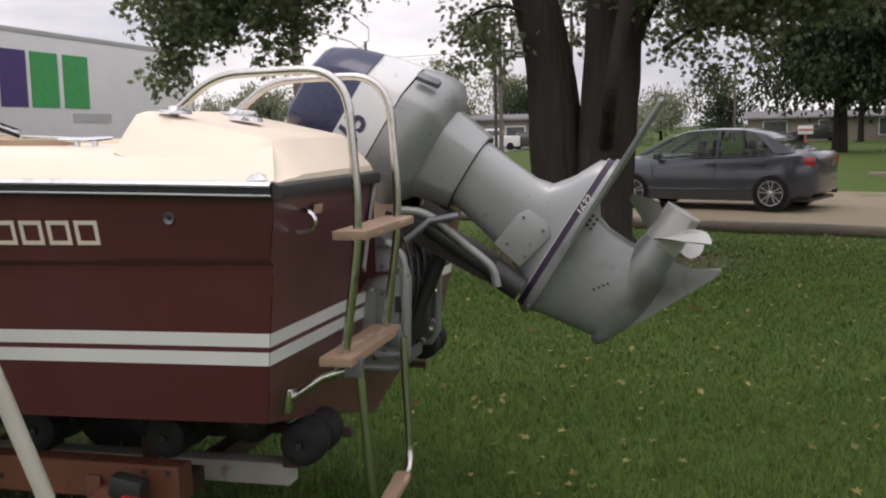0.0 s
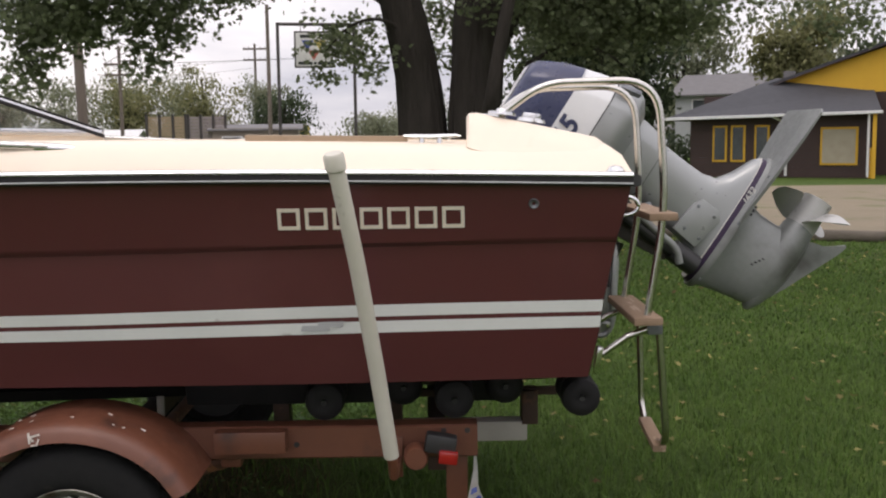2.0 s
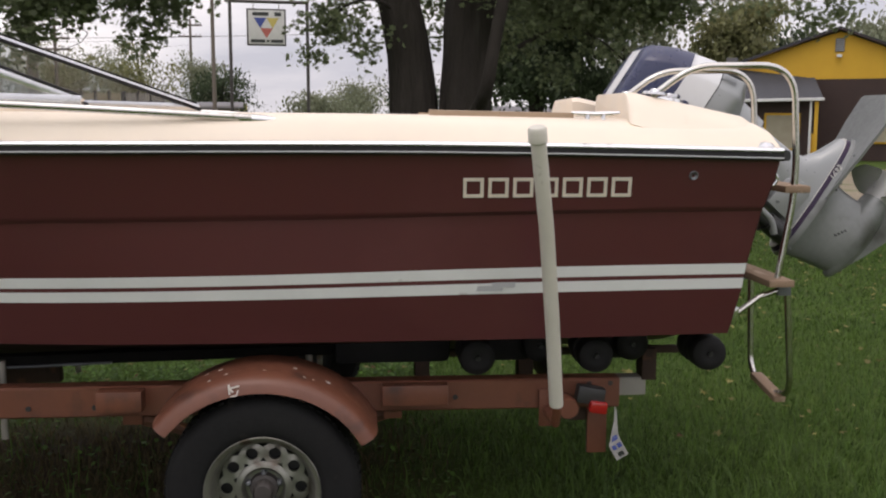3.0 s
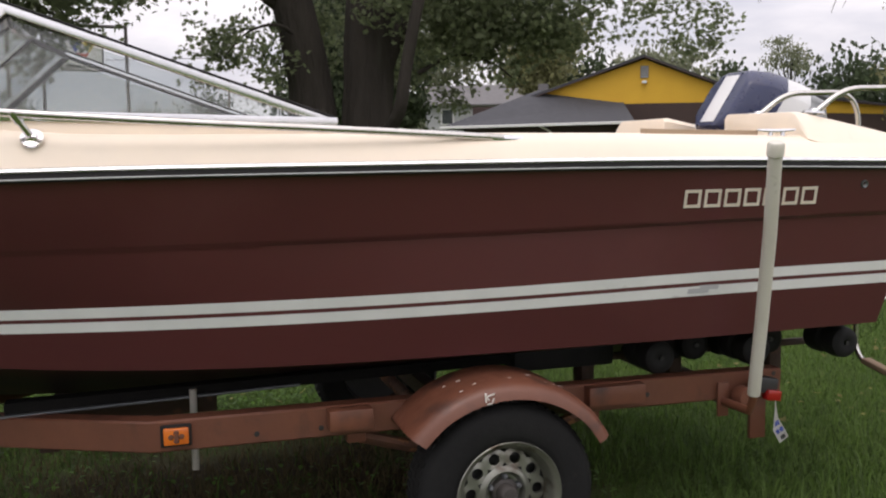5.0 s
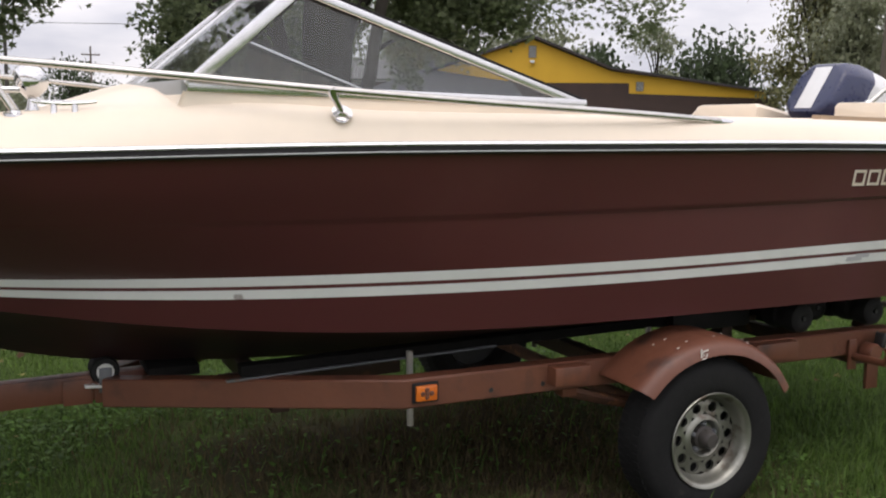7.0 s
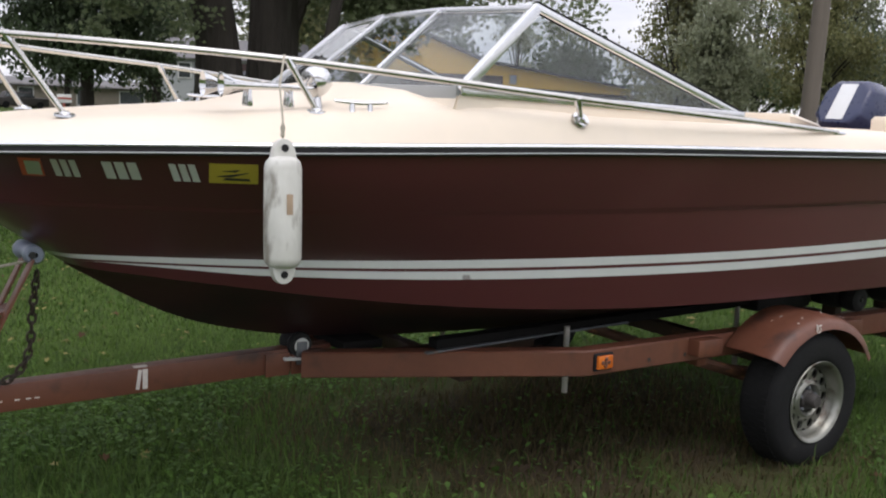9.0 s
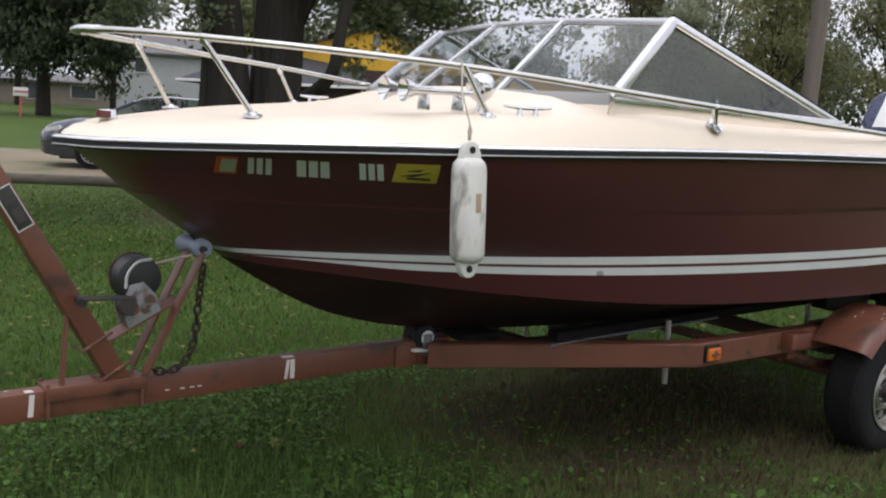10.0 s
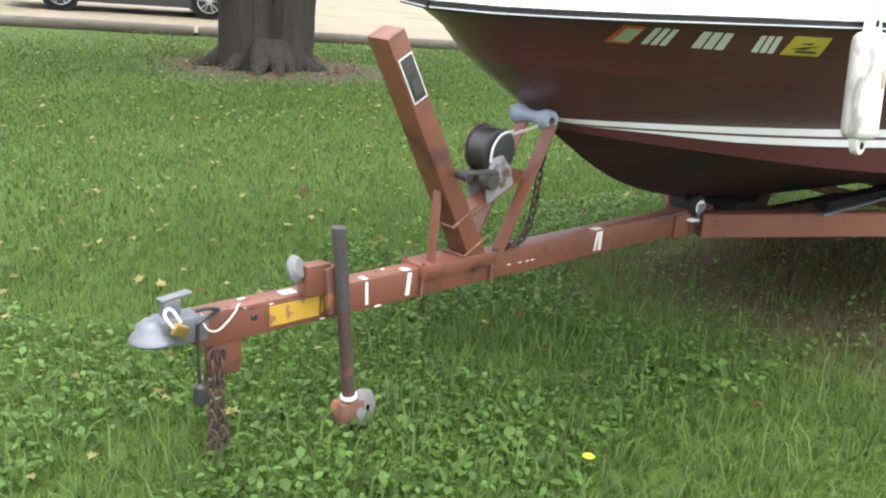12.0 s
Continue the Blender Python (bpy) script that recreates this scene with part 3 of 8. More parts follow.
# ---- the boat: built along -x, stern at x = 0, keel line at y = 0, near side at -y ----
boat = thing("boat", "maroon and cream fibreglass runabout with two white stripes, on a trailer", "boat", pose(-1.05, 3.27, 0, 0, 0, -2.4))
NST = 72


def hull_line(x0, x1, keys, half, zkeys, zs):
    """Points from the transom (x0) to the stem (x1); the half breadth falls as a root towards the stem."""
    u = np.linspace(0, 1, NST) ** 0.8
    x = x0 + (x1 - x0) * u
    w = np.sqrt(np.clip((x - x1) / (x0 - x1), 0, 1))
    kw = np.sqrt(np.clip((np.array(keys) - x1) / (x0 - x1), 0, 1))
    return np.stack([x, np.maximum(spline(kw[::-1], np.array(half)[::-1], w), 0.0), spline(np.array(zkeys)[::-1], np.array(zs)[::-1], x)], -1)


SHEER = hull_line(0.07, -5.48, (0.07, -1.1, -2.2, -3.2, -4.2, -4.9, -5.3, -5.48), (0.985, 1.05, 1.085, 1.055, 0.935, 0.712, 0.392, 0.006),
                  (0.07, -1.1, -2.2, -3.2, -4.2, -4.9, -5.48), (1.450, 1.473, 1.475, 1.470, 1.448, 1.429, 1.395))
PANEL = hull_line(0.055, -5.36, (0.055, -0.23, -1.0, -2.1, -3.2, -4.2, -4.75, -5.15, -5.36), (0.972, 0.984, 1.022, 1.05, 1.012, 0.868, 0.64, 0.32, 0.008),
                  (0.055, -1.1, -2.2, -3.2, -4.2, -4.9, -5.36), (1.36, 1.362, 1.362, 1.352, 1.336, 1.322, 1.305))
KNUCK = hull_line(0.03, -5.25, (0.03, -0.7, -1.4, -2.1, -2.8, -3.5, -4.2, -4.7, -5.25), (0.945, 0.985, 1.010, 1.012, 0.978, 0.90, 0.745, 0.52, 0.01),
                  (0.03, -0.7, -1.4, -2.1, -2.8, -3.5, -4.2, -5.25), (1.260, 1.255, 1.243, 1.233, 1.223, 1.216, 1.212, 1.212))
FADE = np.clip((KNUCK[:, 0] + 4.3) / 2.2, 0, 1)
KNIN = KNUCK.copy()
KNIN[:, 1] = np.maximum(KNUCK[:, 1] - 0.016 * FADE - 0.001, 0.0)
KNIN[:, 2] -= 0.012 * FADE + 0.002
S1 = hull_line(-0.003, -4.93, (-0.003, -0.82, -1.64, -2.46, -3.28, -4.1, -4.6, -4.93), (0.896, 0.953, 0.985, 0.945, 0.806, 0.525, 0.275, 0.012),
               (-0.003, -0.82, -1.64, -2.46, -3.28, -4.1, -4.93), (1.058, 1.055, 1.040, 1.026, 1.014, 1.001, 0.995))
CHINE = hull_line(-0.045, -4.855, (-0.045, -0.8, -1.6, -2.4, -3.18, -3.96, -4.4, -4.855), (0.848, 0.905, 0.930, 0.895, 0.775, 0.540, 0.34, 0.012),
                  (-0.045, -0.8, -1.6, -2.4, -3.18, -3.96, -4.4, -4.855), (0.797, 0.795, 0.794, 0.787, 0.798, 0.85, 0.895, 0.944))
S2 = hull_line(-0.014, -4.868, (-0.014, -0.82, -1.64, -2.46, -3.28, -4.1, -4.6, -4.868), (0.888, 0.943, 0.972, 0.930, 0.795, 0.518, 0.255, 0.012),
               (-0.014, -0.767, -1.53, -2.3, -3.07, -3.83, -4.55, -4.868), (0.968, 0.965, 0.955, 0.942, 0.934, 0.932, 0.944, 0.953))


def between(a, b, t):
    return a + (b - a) * t


S1B, S2T = between(S1, S2, 0.42), between(S1, S2, 0.58)
TAPER = np.clip((S2[:, 0] + 4.78) / 0.5, 0, 1)[:, None]
S2B = S2T + (S2 - S2T) * TAPER
KEEL = np.stack([np.linspace(0, 1, NST) ** 0.8 * -4.80 - 0.06, np.zeros(NST), np.zeros(NST)], -1)
KEEL[:, 2] = spline((-4.86, -4.66, -4.45, -4.2, -3.9, -3.4, -2.5, -1.2, 0.0), (0.942, 0.822, 0.715, 0.635, 0.58, 0.540, 0.520, 0.535, 0.585), KEEL[:, 0])
BILGE = between(CHINE, KEEL, 0.5)
BILGE[:, 2] += 0.02


def hull_skin(lines, skip_stem=True):
    """Both sides of the strake between the given lines."""
    bm = bmesh.new()
    for side in (-1, 1):
        loft(bm, [[Vector((p[0], side * (p[1] if k < NST - 1 else 0.0), p[2])) for k, p in enumerate(line)] for line in lines], close=False)
    bmesh.ops.remove_doubles(bm, verts=bm.verts, dist=0.0004)
    return bm


hull = part("hull", hull_skin([SHEER, between(SHEER, PANEL, 0.5), PANEL, between(PANEL, KNUCK, 0.5), between(PANEL, KNUCK, 0.92), KNUCK, KNIN, between(KNIN, S1, 0.06), between(KNIN, S1, 0.5), S1]), MAROON, boat, "dark maroon gelcoat hull")
part("lower_strake", hull_skin([S2B, between(S2B, CHINE, 0.5), CHINE]), MAROON, hull)
part("pinstripe_gap", hull_skin([S1B, S2T]), MAROON, hull)
part("upper_stripe", hull_skin([S1, S1B]), STRIPE, hull, "white stripe")
part("lower_stripe", hull_skin([S2T, S2B]), STRIPE, hull, "white stripe, scuffed")
part("bottom", hull_skin([CHINE, BILGE, KEEL]), BOTTOM, boat, "dark maroon V bottom")


def transom():
    bm = bmesh.new()
    rows = [SHEER[0], PANEL[0], KNUCK[0], KNIN[0], S1[0], S1B[0], S2T[0], S2B[0], CHINE[0], BILGE[0], KEEL[0]]
    cut = (1.29, 0.33)
    ring = []
    for r in rows:
        ring.append([Vector((r[0] + 0.002, f * r[1], r[2])) for f in (-1, -0.8, -0.5, -0.287, -0.285, -0.15, 0, 0.15, 0.285, 0.287, 0.5, 0.8, 1)])
    # the top edge dips for the motor in the middle
    for k in range(4, 9):
        for row, level in enumerate((1.120, 1.115, 1.110, 1.105)):
            ring[row][k].z = level
    stripe = {4: 1, 6: 1}
    loft(bm, ring, close=False, caps=False, mat_of=lambda i, k: stripe.get(i, 0))
    return bm


part("transom", transom(), [MAROON, STRIPE], boat, "maroon transom with wrapped white stripes")

# deck
SHOULDER = hull_line(0.0, -5.39, (0.0, -0.64, -1.1, -1.6, -2.2, -3.2, -3.65, -4.2, -4.93, -5.25, -5.39), (0.84, 0.885, 0.955, 0.990, 1.015, 0.990, 0.93, 0.80, 0.43, 0.17, 0.004),
                     (0.0, -0.64, -1.1, -1.6, -2.2, -3.2, -3.65, -4.2, -4.93, -5.39), (1.553, 1.563, 1.571, 1.576, 1.580, 1.588, 1.598, 1.566, 1.508, 1.456))
DECK0 = SHEER + np.array([0, -0.004, 0.012])
DECK1 = between(DECK0, SHOULDER, 0.35)
DECK1[:, 2] += 0.42 * (SHOULDER[:, 2] - DECK0[:, 2]) * 0.55
DECK2 = between(DECK0, SHOULDER, 0.78)
DECK2[:, 2] += 0.10 * (SHOULDER[:, 2] - DECK0[:, 2])
INNER = SHOULDER.copy()
xs_ = SHOULDER[:, 0]
INNER[:, 1] = np.maximum(SHOULDER[:, 1] - np.where(xs_ > -3.6, 0.12, 0.30 * SHOULDER[:, 1]), 0)
CROWN = np.clip((-3.1 - xs_) / 0.5, 0, 1) * np.clip((xs_ + 4.15) / 0.32, 0, 1)
INNER[:, 2] = SHOULDER[:, 2] + 0.004 + 0.055 * CROWN + 0.003 * np.clip((-3.6 - xs_), 0, 1)
for arr in (DECK0, DECK1, DECK2):
    arr[:, 1] = np.maximum(arr[:, 1], 0)


def deck_sides():
    bm = bmesh.new()
    for side in (-1, 1):
        loft(bm, [[Vector((p[0], side * p[1], p[2])) for p in line] for line in (DECK0, DECK1, DECK2, SHOULDER, INNER)], close=False)
    return bm


deck = part("deck", deck_sides(), CREAM, boat, "cream gelcoat deck and gunwales")


def foredeck():
    """The crowned deck before the windshield."""
    bm = bmesh.new()
    rings = []
    for p in INNER[xs_ < -3.42]:
        top = (0.002 + 0.028 * max(0, min(1, (p[0] + 4.1) / 0.3))) * min(1, p[1] / 0.4)
        rings.append([Vector((p[0], f * p[1], p[2] + top * (1 - f * f))) for f in np.linspace(-1, 1, 11)])
    loft(bm, rings, close=False, caps=False)
    return bm


part("foredeck", foredeck(), CREAM, deck)


def liner():
    """Inner walls and floor of the cockpit."""
    bm = bmesh.new()
    sel = (xs_ > -3.45) & (xs_ < -0.40)
    ring = []
    for p in INNER[sel]:
        h = p[1]
        ring.append([Vector((p[0], -h, p[2])), Vector((p[0], -h + 0.06, 1.28)), Vector((p[0], -h * 0.72, 1.0)), Vector((p[0], h * 0.72, 1.0)), Vector((p[0], h - 0.06, 1.28)), Vector((p[0], h, p[2]))])
    loft(bm, ring, close=False, caps=False)
    for r in (ring[0], ring[-1]):
        bm.faces.new([bm.verts.new(q) for q in r])
    return bm


part("cockpit_liner", liner(), CREAM, boat, "cream cockpit liner")


def quarter_block(side):
    """The raised corner box beside the motor well."""
    bm = bmesh.new()

    def ring(x, zs, ho, hi, zo, soft):
        return [Vector((x, side * (ho + 0.0), zo)), Vector((x, side * (ho - 0.05), zo + (zs - zo) * 0.45)), Vector((x, side * (ho - 0.115), zs - soft)), Vector((x, side * (ho - 0.15), zs)), Vector((x, side * (hi + 0.02), zs + 0.004)), Vector((x, side * hi, zs - 0.015)), Vector((x, side * hi, 1.14 if x < -0.05 else 1.445))]

    rings = [ring(-0.432, 1.640, 0.915, 0.30, 1.545, 0.012), ring(-0.424, 1.652, 0.925, 0.288, 1.542, 0.008), ring(-0.40, 1.654, 0.932, 0.285, 1.535, 0.005), ring(-0.25, 1.622, 0.947, 0.285, 1.512, 0.005),
             ring(-0.10, 1.589, 0.957, 0.285, 1.49, 0.005), ring(-0.02, 1.571, 0.962, 0.285, 1.480, 0.005), ring(-0.004, 1.560, 0.964, 0.285, 1.476, 0.006), ring(0.075, 1.475, 0.972, 0.285, 1.46, 0.006)]
    loft(bm, rings, close=True)
    return bm


for side in (-1, 1):
    part("quarter_block", quarter_block(side), CREAM, deck, "cream raised stern box")
bm = bmesh.new()
box(bm, (0.44, 0.58, 0.03), pose(-0.25, 0, 1.115), 0.006)
box(bm, (0.03, 0.60, 0.48), pose(-0.40, 0, 1.34), 0.006)
part("motor_well", bm, CREAM, deck)
part("notch_trim", tube(bmesh.new(), [(0.078, -0.278, 1.44), (0.030, -0.278, 1.15), (0.028, -0.25, 1.122), (0.028, 0.25, 1.122), (0.030, 0.278, 1.15), (0.078, 0.278, 1.44)], 0.007, 8), GREYSIDING, deck, "pale trim round the motor notch")
# tan boards along the coaming
for side in (-1, 1):
    bm = bmesh.new()
    loft(bm, [[Vector((x, side * (h + dy), z + dz)) for dy, dz in ((0, 0), (0.0, 0.028), (-0.05, 0.03), (-0.05, 0.0))] for x, h, z in ((-1.12, 0.93, 1.562), (-1.06, 0.93, 1.560), (-0.85, 0.895, 1.556), (-0.62, 0.865, 1.552))])
    part("coaming_board", bm, TRIMWOOD, deck, "tan wooden coaming board")

# rub rail: a dark channel with a bright insert, right round the sheer
def rail_strip(lines_of):
    bm = bmesh.new()
    for side in (-1, 1):
        rings = []
        for p, q in zip(SHEER, np.gradient(SHEER, axis=0)):
            nrm = Vector((-abs(q[1]) if p[0] < -2 else 0.0, abs(q[0]), 0)).normalized()
            rings.append([Vector((p[0] + nrm.x * o, side * (p[1] + nrm.y * o), p[2] + z)) for o, z in lines_of])
        loft(bm, rings, close=True, caps=True)
    return bm


rail = part("rub_rail", rail_strip(((-0.004, -0.030), (0.016, -0.028), (0.022, -0.014), (0.018, 0.000), (0.018, 0.012), (-0.004, 0.014))), RUBBER, boat, "black vinyl rub rail")
part("rail_insert", rail_strip(((0.004, -0.001), (0.0215, 0.000), (0.0255, 0.005), (0.0235, 0.010), (0.016, 0.015), (0.004, 0.0155))), ALUMINIUM, rail, "bright aluminium insert")
part("rail_groove", rail_strip(((0.010, -0.024), (0.0225, -0.023), (0.0250, -0.020), (0.0225, -0.017), (0.010, -0.016))), GREYSIDING, rail)
for s in (-1, 1):
    bm = bmesh.new()
    loft(bm, [[Vector((0.075 + o, y, SHEER[0][2] + z)) for o, z in ((-0.004, -0.030), (0.018, -0.028), (0.022, -0.014), (0.018, 0.004), (-0.004, 0.012))] for y in np.linspace(s * 1.0, s * 0.275, 6)])
    part("stern_rail", bm, BLACK, rail)
for s in (-1, 1):
    part("corner_cap", lathe(bmesh.new(), ((0.0, 0.018), (0.02, 0.014), (0.034, 0.0)), pose(0.02, s * 0.965, 1.468), 12), CHROME, deck, "bright corner cap")


def hull_point(x, z, lines=(SHEER, PANEL, KNUCK, KNIN, S1, S2, CHINE)):
    """Half breadth of the hull side at x and z."""
    pts = sorted((float(np.interp(-x, -l[:, 0], l[:, 2])), float(np.interp(-x, -l[:, 0], l[:, 1]))) for l in lines)
    return float(np.interp(z, [p[0] for p in pts], [p[1] for p in pts]))


def on_hull(x, z, proud=0.002):
    """A pose on the near side: x forward-aft to the right, y up the side, z outwards."""
    h = 0.02
    p = Vector((x, -hull_point(x, z), z))
    ux = (Vector((x + h, -hull_point(x + h, z), z)) - Vector((x - h, -hull_point(x - h, z), z))).normalized()
    uy = (Vector((x, -hull_point(x, z + h), z + h)) - Vector((x, -hull_point(x, z - h), z - h))).normalized()
    n = ux.cross(uy).normalized()
    uy = n.cross(ux)
    m = Matrix((ux, uy, n)).transposed().to_4x4()
    m.translation = p + n * proud
    return m


def decal(name, x, z, outlines, mat, parent, label="", proud=0.002, thick=0.0012):
    """Flat pieces laid on the hull, each an outline in metres right and up of x, z, wrapped to the side."""
    bm = bmesh.new()
    for outline in outlines:
        front = []
        for u, v in outline:
            m = on_hull(x + u, z + v, proud)
            front.append(m.translation)
        cu, cv = sum(u for u, v in outline) / len(outline), sum(v for u, v in outline) / len(outline)
        n = on_hull(x + cu, z + cv).to_3x3() @ Vector((0, 0, 1))
        hi, lo = [bm.verts.new(q + n * thick) for q in front], [bm.verts.new(q - n * thick) for q in front]
        bm.faces.new(hi)
        for k in range(len(hi)):
            bm.faces.new((lo[k], lo[(k + 1) % len(lo)], hi[(k + 1) % len(hi)], hi[k]))
    bmesh.ops.remove_doubles(bm, verts=bm.verts, dist=0.0006)
    return part(name, bm, mat, parent, label, smooth=False)


def rect(x0, y0, x1, y1, lean=0.0):
    return [(x0 + lean * y0, y0), (x1 + lean * y0, y0), (x1 + lean * y1, y1), (x0 + lean * y1, y1)]


# the maker's name as plain letter-sized blocks: seven cream plates with an open middle
for k in range(7):
    x0, w, hgt = -1.010 + k * 0.0835, 0.068, 0.066
    s = 0.011
    decal("name_plate", x0, 1.301, [rect(0, 0, s, hgt), rect(w - s, 0, w, hgt), rect(s, 0, w - s, s), rect(s, hgt - s, w - s, hgt)], LETTER, hull, "cream lettering block")
# the registration as plain bars between two stickers
for k, (x0, w) in enumerate(((-4.972, 0.075), (-4.832, 0.105), (-4.642, 0.085))):
    decal("registration_bar", x0, 1.318, [rect(i * w / 3 + 0.004, 0.0, (i + 1) * w / 3 - 0.004, 0.060, -0.6) for i in range(3)], STRIPE, hull, "pale registration bars")
decal("orange_sticker", -5.060, 1.314, [rect(i * 0.0124, 0, (i + 1) * 0.0124, 0.064, -0.5) for i in range(5)], ORANGESTICKER, hull, "square orange and green sticker")
decal("sticker_print", -5.048, 1.322, [rect(i * 0.014, 0, (i + 1) * 0.014, 0.048, -0.5) for i in range(3)], PALEGREEN, hull, proud=0.0045)
decal("yellow_sticker", -4.535, 1.316, [rect(i * 0.0125, j * 0.034, (i + 1) * 0.0125, (j + 1) * 0.034, -0.3) for i in range(12) for j in range(2)], LEMON, hull, "yellow sticker with a dark bolt shape")
decal("sticker_print", -4.527, 1.315, [[(0.03, 0.014), (0.115, 0.012), (0.108, 0.019), (0.036, 0.020)], [(0.008, 0.026), (0.10, 0.040), (0.05, 0.024)], [(0.02, 0.044), (0.07, 0.050), (0.06, 0.042)]], DARKPRINT, hull, proud=0.0045)
decal("scuff", -0.96, 0.975, [rect(0.0, 0, 0.09, 0.018, 0.3), rect(0.05, 0.012, 0.13, 0.03, 0.2)], GREYSIDING, hull, "grey scuff", proud=0.003, thick=0.0004)
m = on_hull(-0.229, 1.372)
part("drain_fitting", lathe(bmesh.new(), ((0.005, -0.003), (0.009, 0.003), (0.014, 0.005), (0.0165, 0.0), (0.0165, -0.004)), m, 20), GALV, hull, "round dull metal through-hull fitting")

# ---- windshield ----
shield = thing("windshield", "", "")
shield.parent = boat
TOPC, TOPM = [Vector((-3.30, s * 0.835, 1.985)) for s in (-1, 1)], [Vector((-3.375, s * 0.25, 2.003)) for s in (-1, 1)]
LOWC, LOWM = [Vector((-3.68, s * 0.915, 1.652)) for s in (-1, 1)], [Vector((-3.79, s * 0.32, 1.652)) for s in (-1, 1)]
AFT = [Vector((-2.26, s * 0.955, 1.612)) for s in (-1, 1)]


def bar(name, a, b, w, t, parent, mat=ALUMINIUM, up=(0, 0, 1)):
    return part(name, beam_between(bmesh.new(), a, b, w, t, 0.004, up), mat, parent)


def pane(name, corners, mat, parent, thick=0.005):
    bm = bmesh.new()
    c = [Vector(q) for q in corners]
    n = (c[1] - c[0]).cross(c[2] - c[0]).normalized() * thick / 2
    loft(bm, [[q - n for q in c], [q + n for q in c]], close=True)
    return part(name, bm, mat, parent, smooth=False)


for s in (0, 1):
    # dark strips give gasket lines and stand in for the inner frames' backlit shade
    inward = Vector((0.012, -0.017 if s else 0.017, -0.010))
    bar("gasket", LOWC[s] + inward, TOPC[s] + inward, 0.012, 0.028, shield, RUBBER)
    bar("gasket", TOPC[s] + inward, AFT[s] + inward, 0.010, 0.018, shield, RUBBER)
    bar("gasket", TOPC[s] + Vector((-0.004, 0, 0.024)), AFT[s] + Vector((-0.004, 0, 0.022)), 0.018, 0.008, shield, RUBBER)
    bar("gasket", LOWM[s] + Vector((0.013, 0, -0.004)), TOPM[s] + Vector((0.013, 0, -0.004)), 0.022, 0.012, shield, RUBBER)
    bar("gasket", TOPC[s] + Vector((0.013, 0, -0.008)), TOPM[s] + Vector((0.013, 0, -0.008)), 0.014, 0.020, shield, RUBBER)
    bar("corner_post", LOWC[s], TOPC[s], 0.032, 0.040, shield)
    bar("side_top_rail", TOPC[s] + Vector((-0.01, 0, 0.006)), AFT[s], 0.024, 0.027, shield)
    bar("side_sill", LOWC[s] + Vector((0, 0, 0.006)), AFT[s] + Vector((0, 0, 0.006)), 0.030, 0.034, shield)
    bar("mullion", LOWM[s], TOPM[s], 0.024, 0.022, shield)
    bar("front_top_rail", TOPC[s], TOPM[s], 0.022, 0.026, shield)
    bar("front_sill", LOWC[s], LOWM[s], 0.036, 0.046, shield, GREYSIDING)
    drop = Vector((0, 0.004 if s else -0.004, -0.085))
    foot = LOWC[s] + Vector((-0.045, 0.018 if s else -0.018, -0.11))
    pane("deck_upstand", [LOWC[s] + Vector((0, 0, -0.004)), AFT[s] + Vector((0, 0, -0.004)), AFT[s] + drop, foot], CREAM, shield, 0.012)
    pane("deck_upstand", [LOWC[s] + Vector((-0.004, 0, -0.006)), foot, LOWM[s] + Vector((-0.08, 0, -0.11)), LOWM[s] + Vector((-0.004, 0, -0.006))], CREAM, shield, 0.012)
    inset = [LOWC[s] + Vector((0.05, 0, 0.02)), TOPC[s] + Vector((0.012, 0, -0.03)), AFT[s] + Vector((-0.08, 0, 0.016))]
    pane("side_pane", inset, SHIELDSIDE, shield)
    pane("front_pane", [LOWC[s], TOPC[s], TOPM[s], LOWM[s]], SHIELD, shield)
bar("front_top_rail", TOPM[0], TOPM[1], 0.022, 0.026, shield)
bar("front_sill", LOWM[0], LOWM[1], 0.036, 0.046, shield, GREYSIDING)
pane("front_pane", [LOWM[0], TOPM[0], TOPM[1], LOWM[1]], SHIELD, shield)
tagged(shield, "aluminium-framed raked windshield with clear panes")

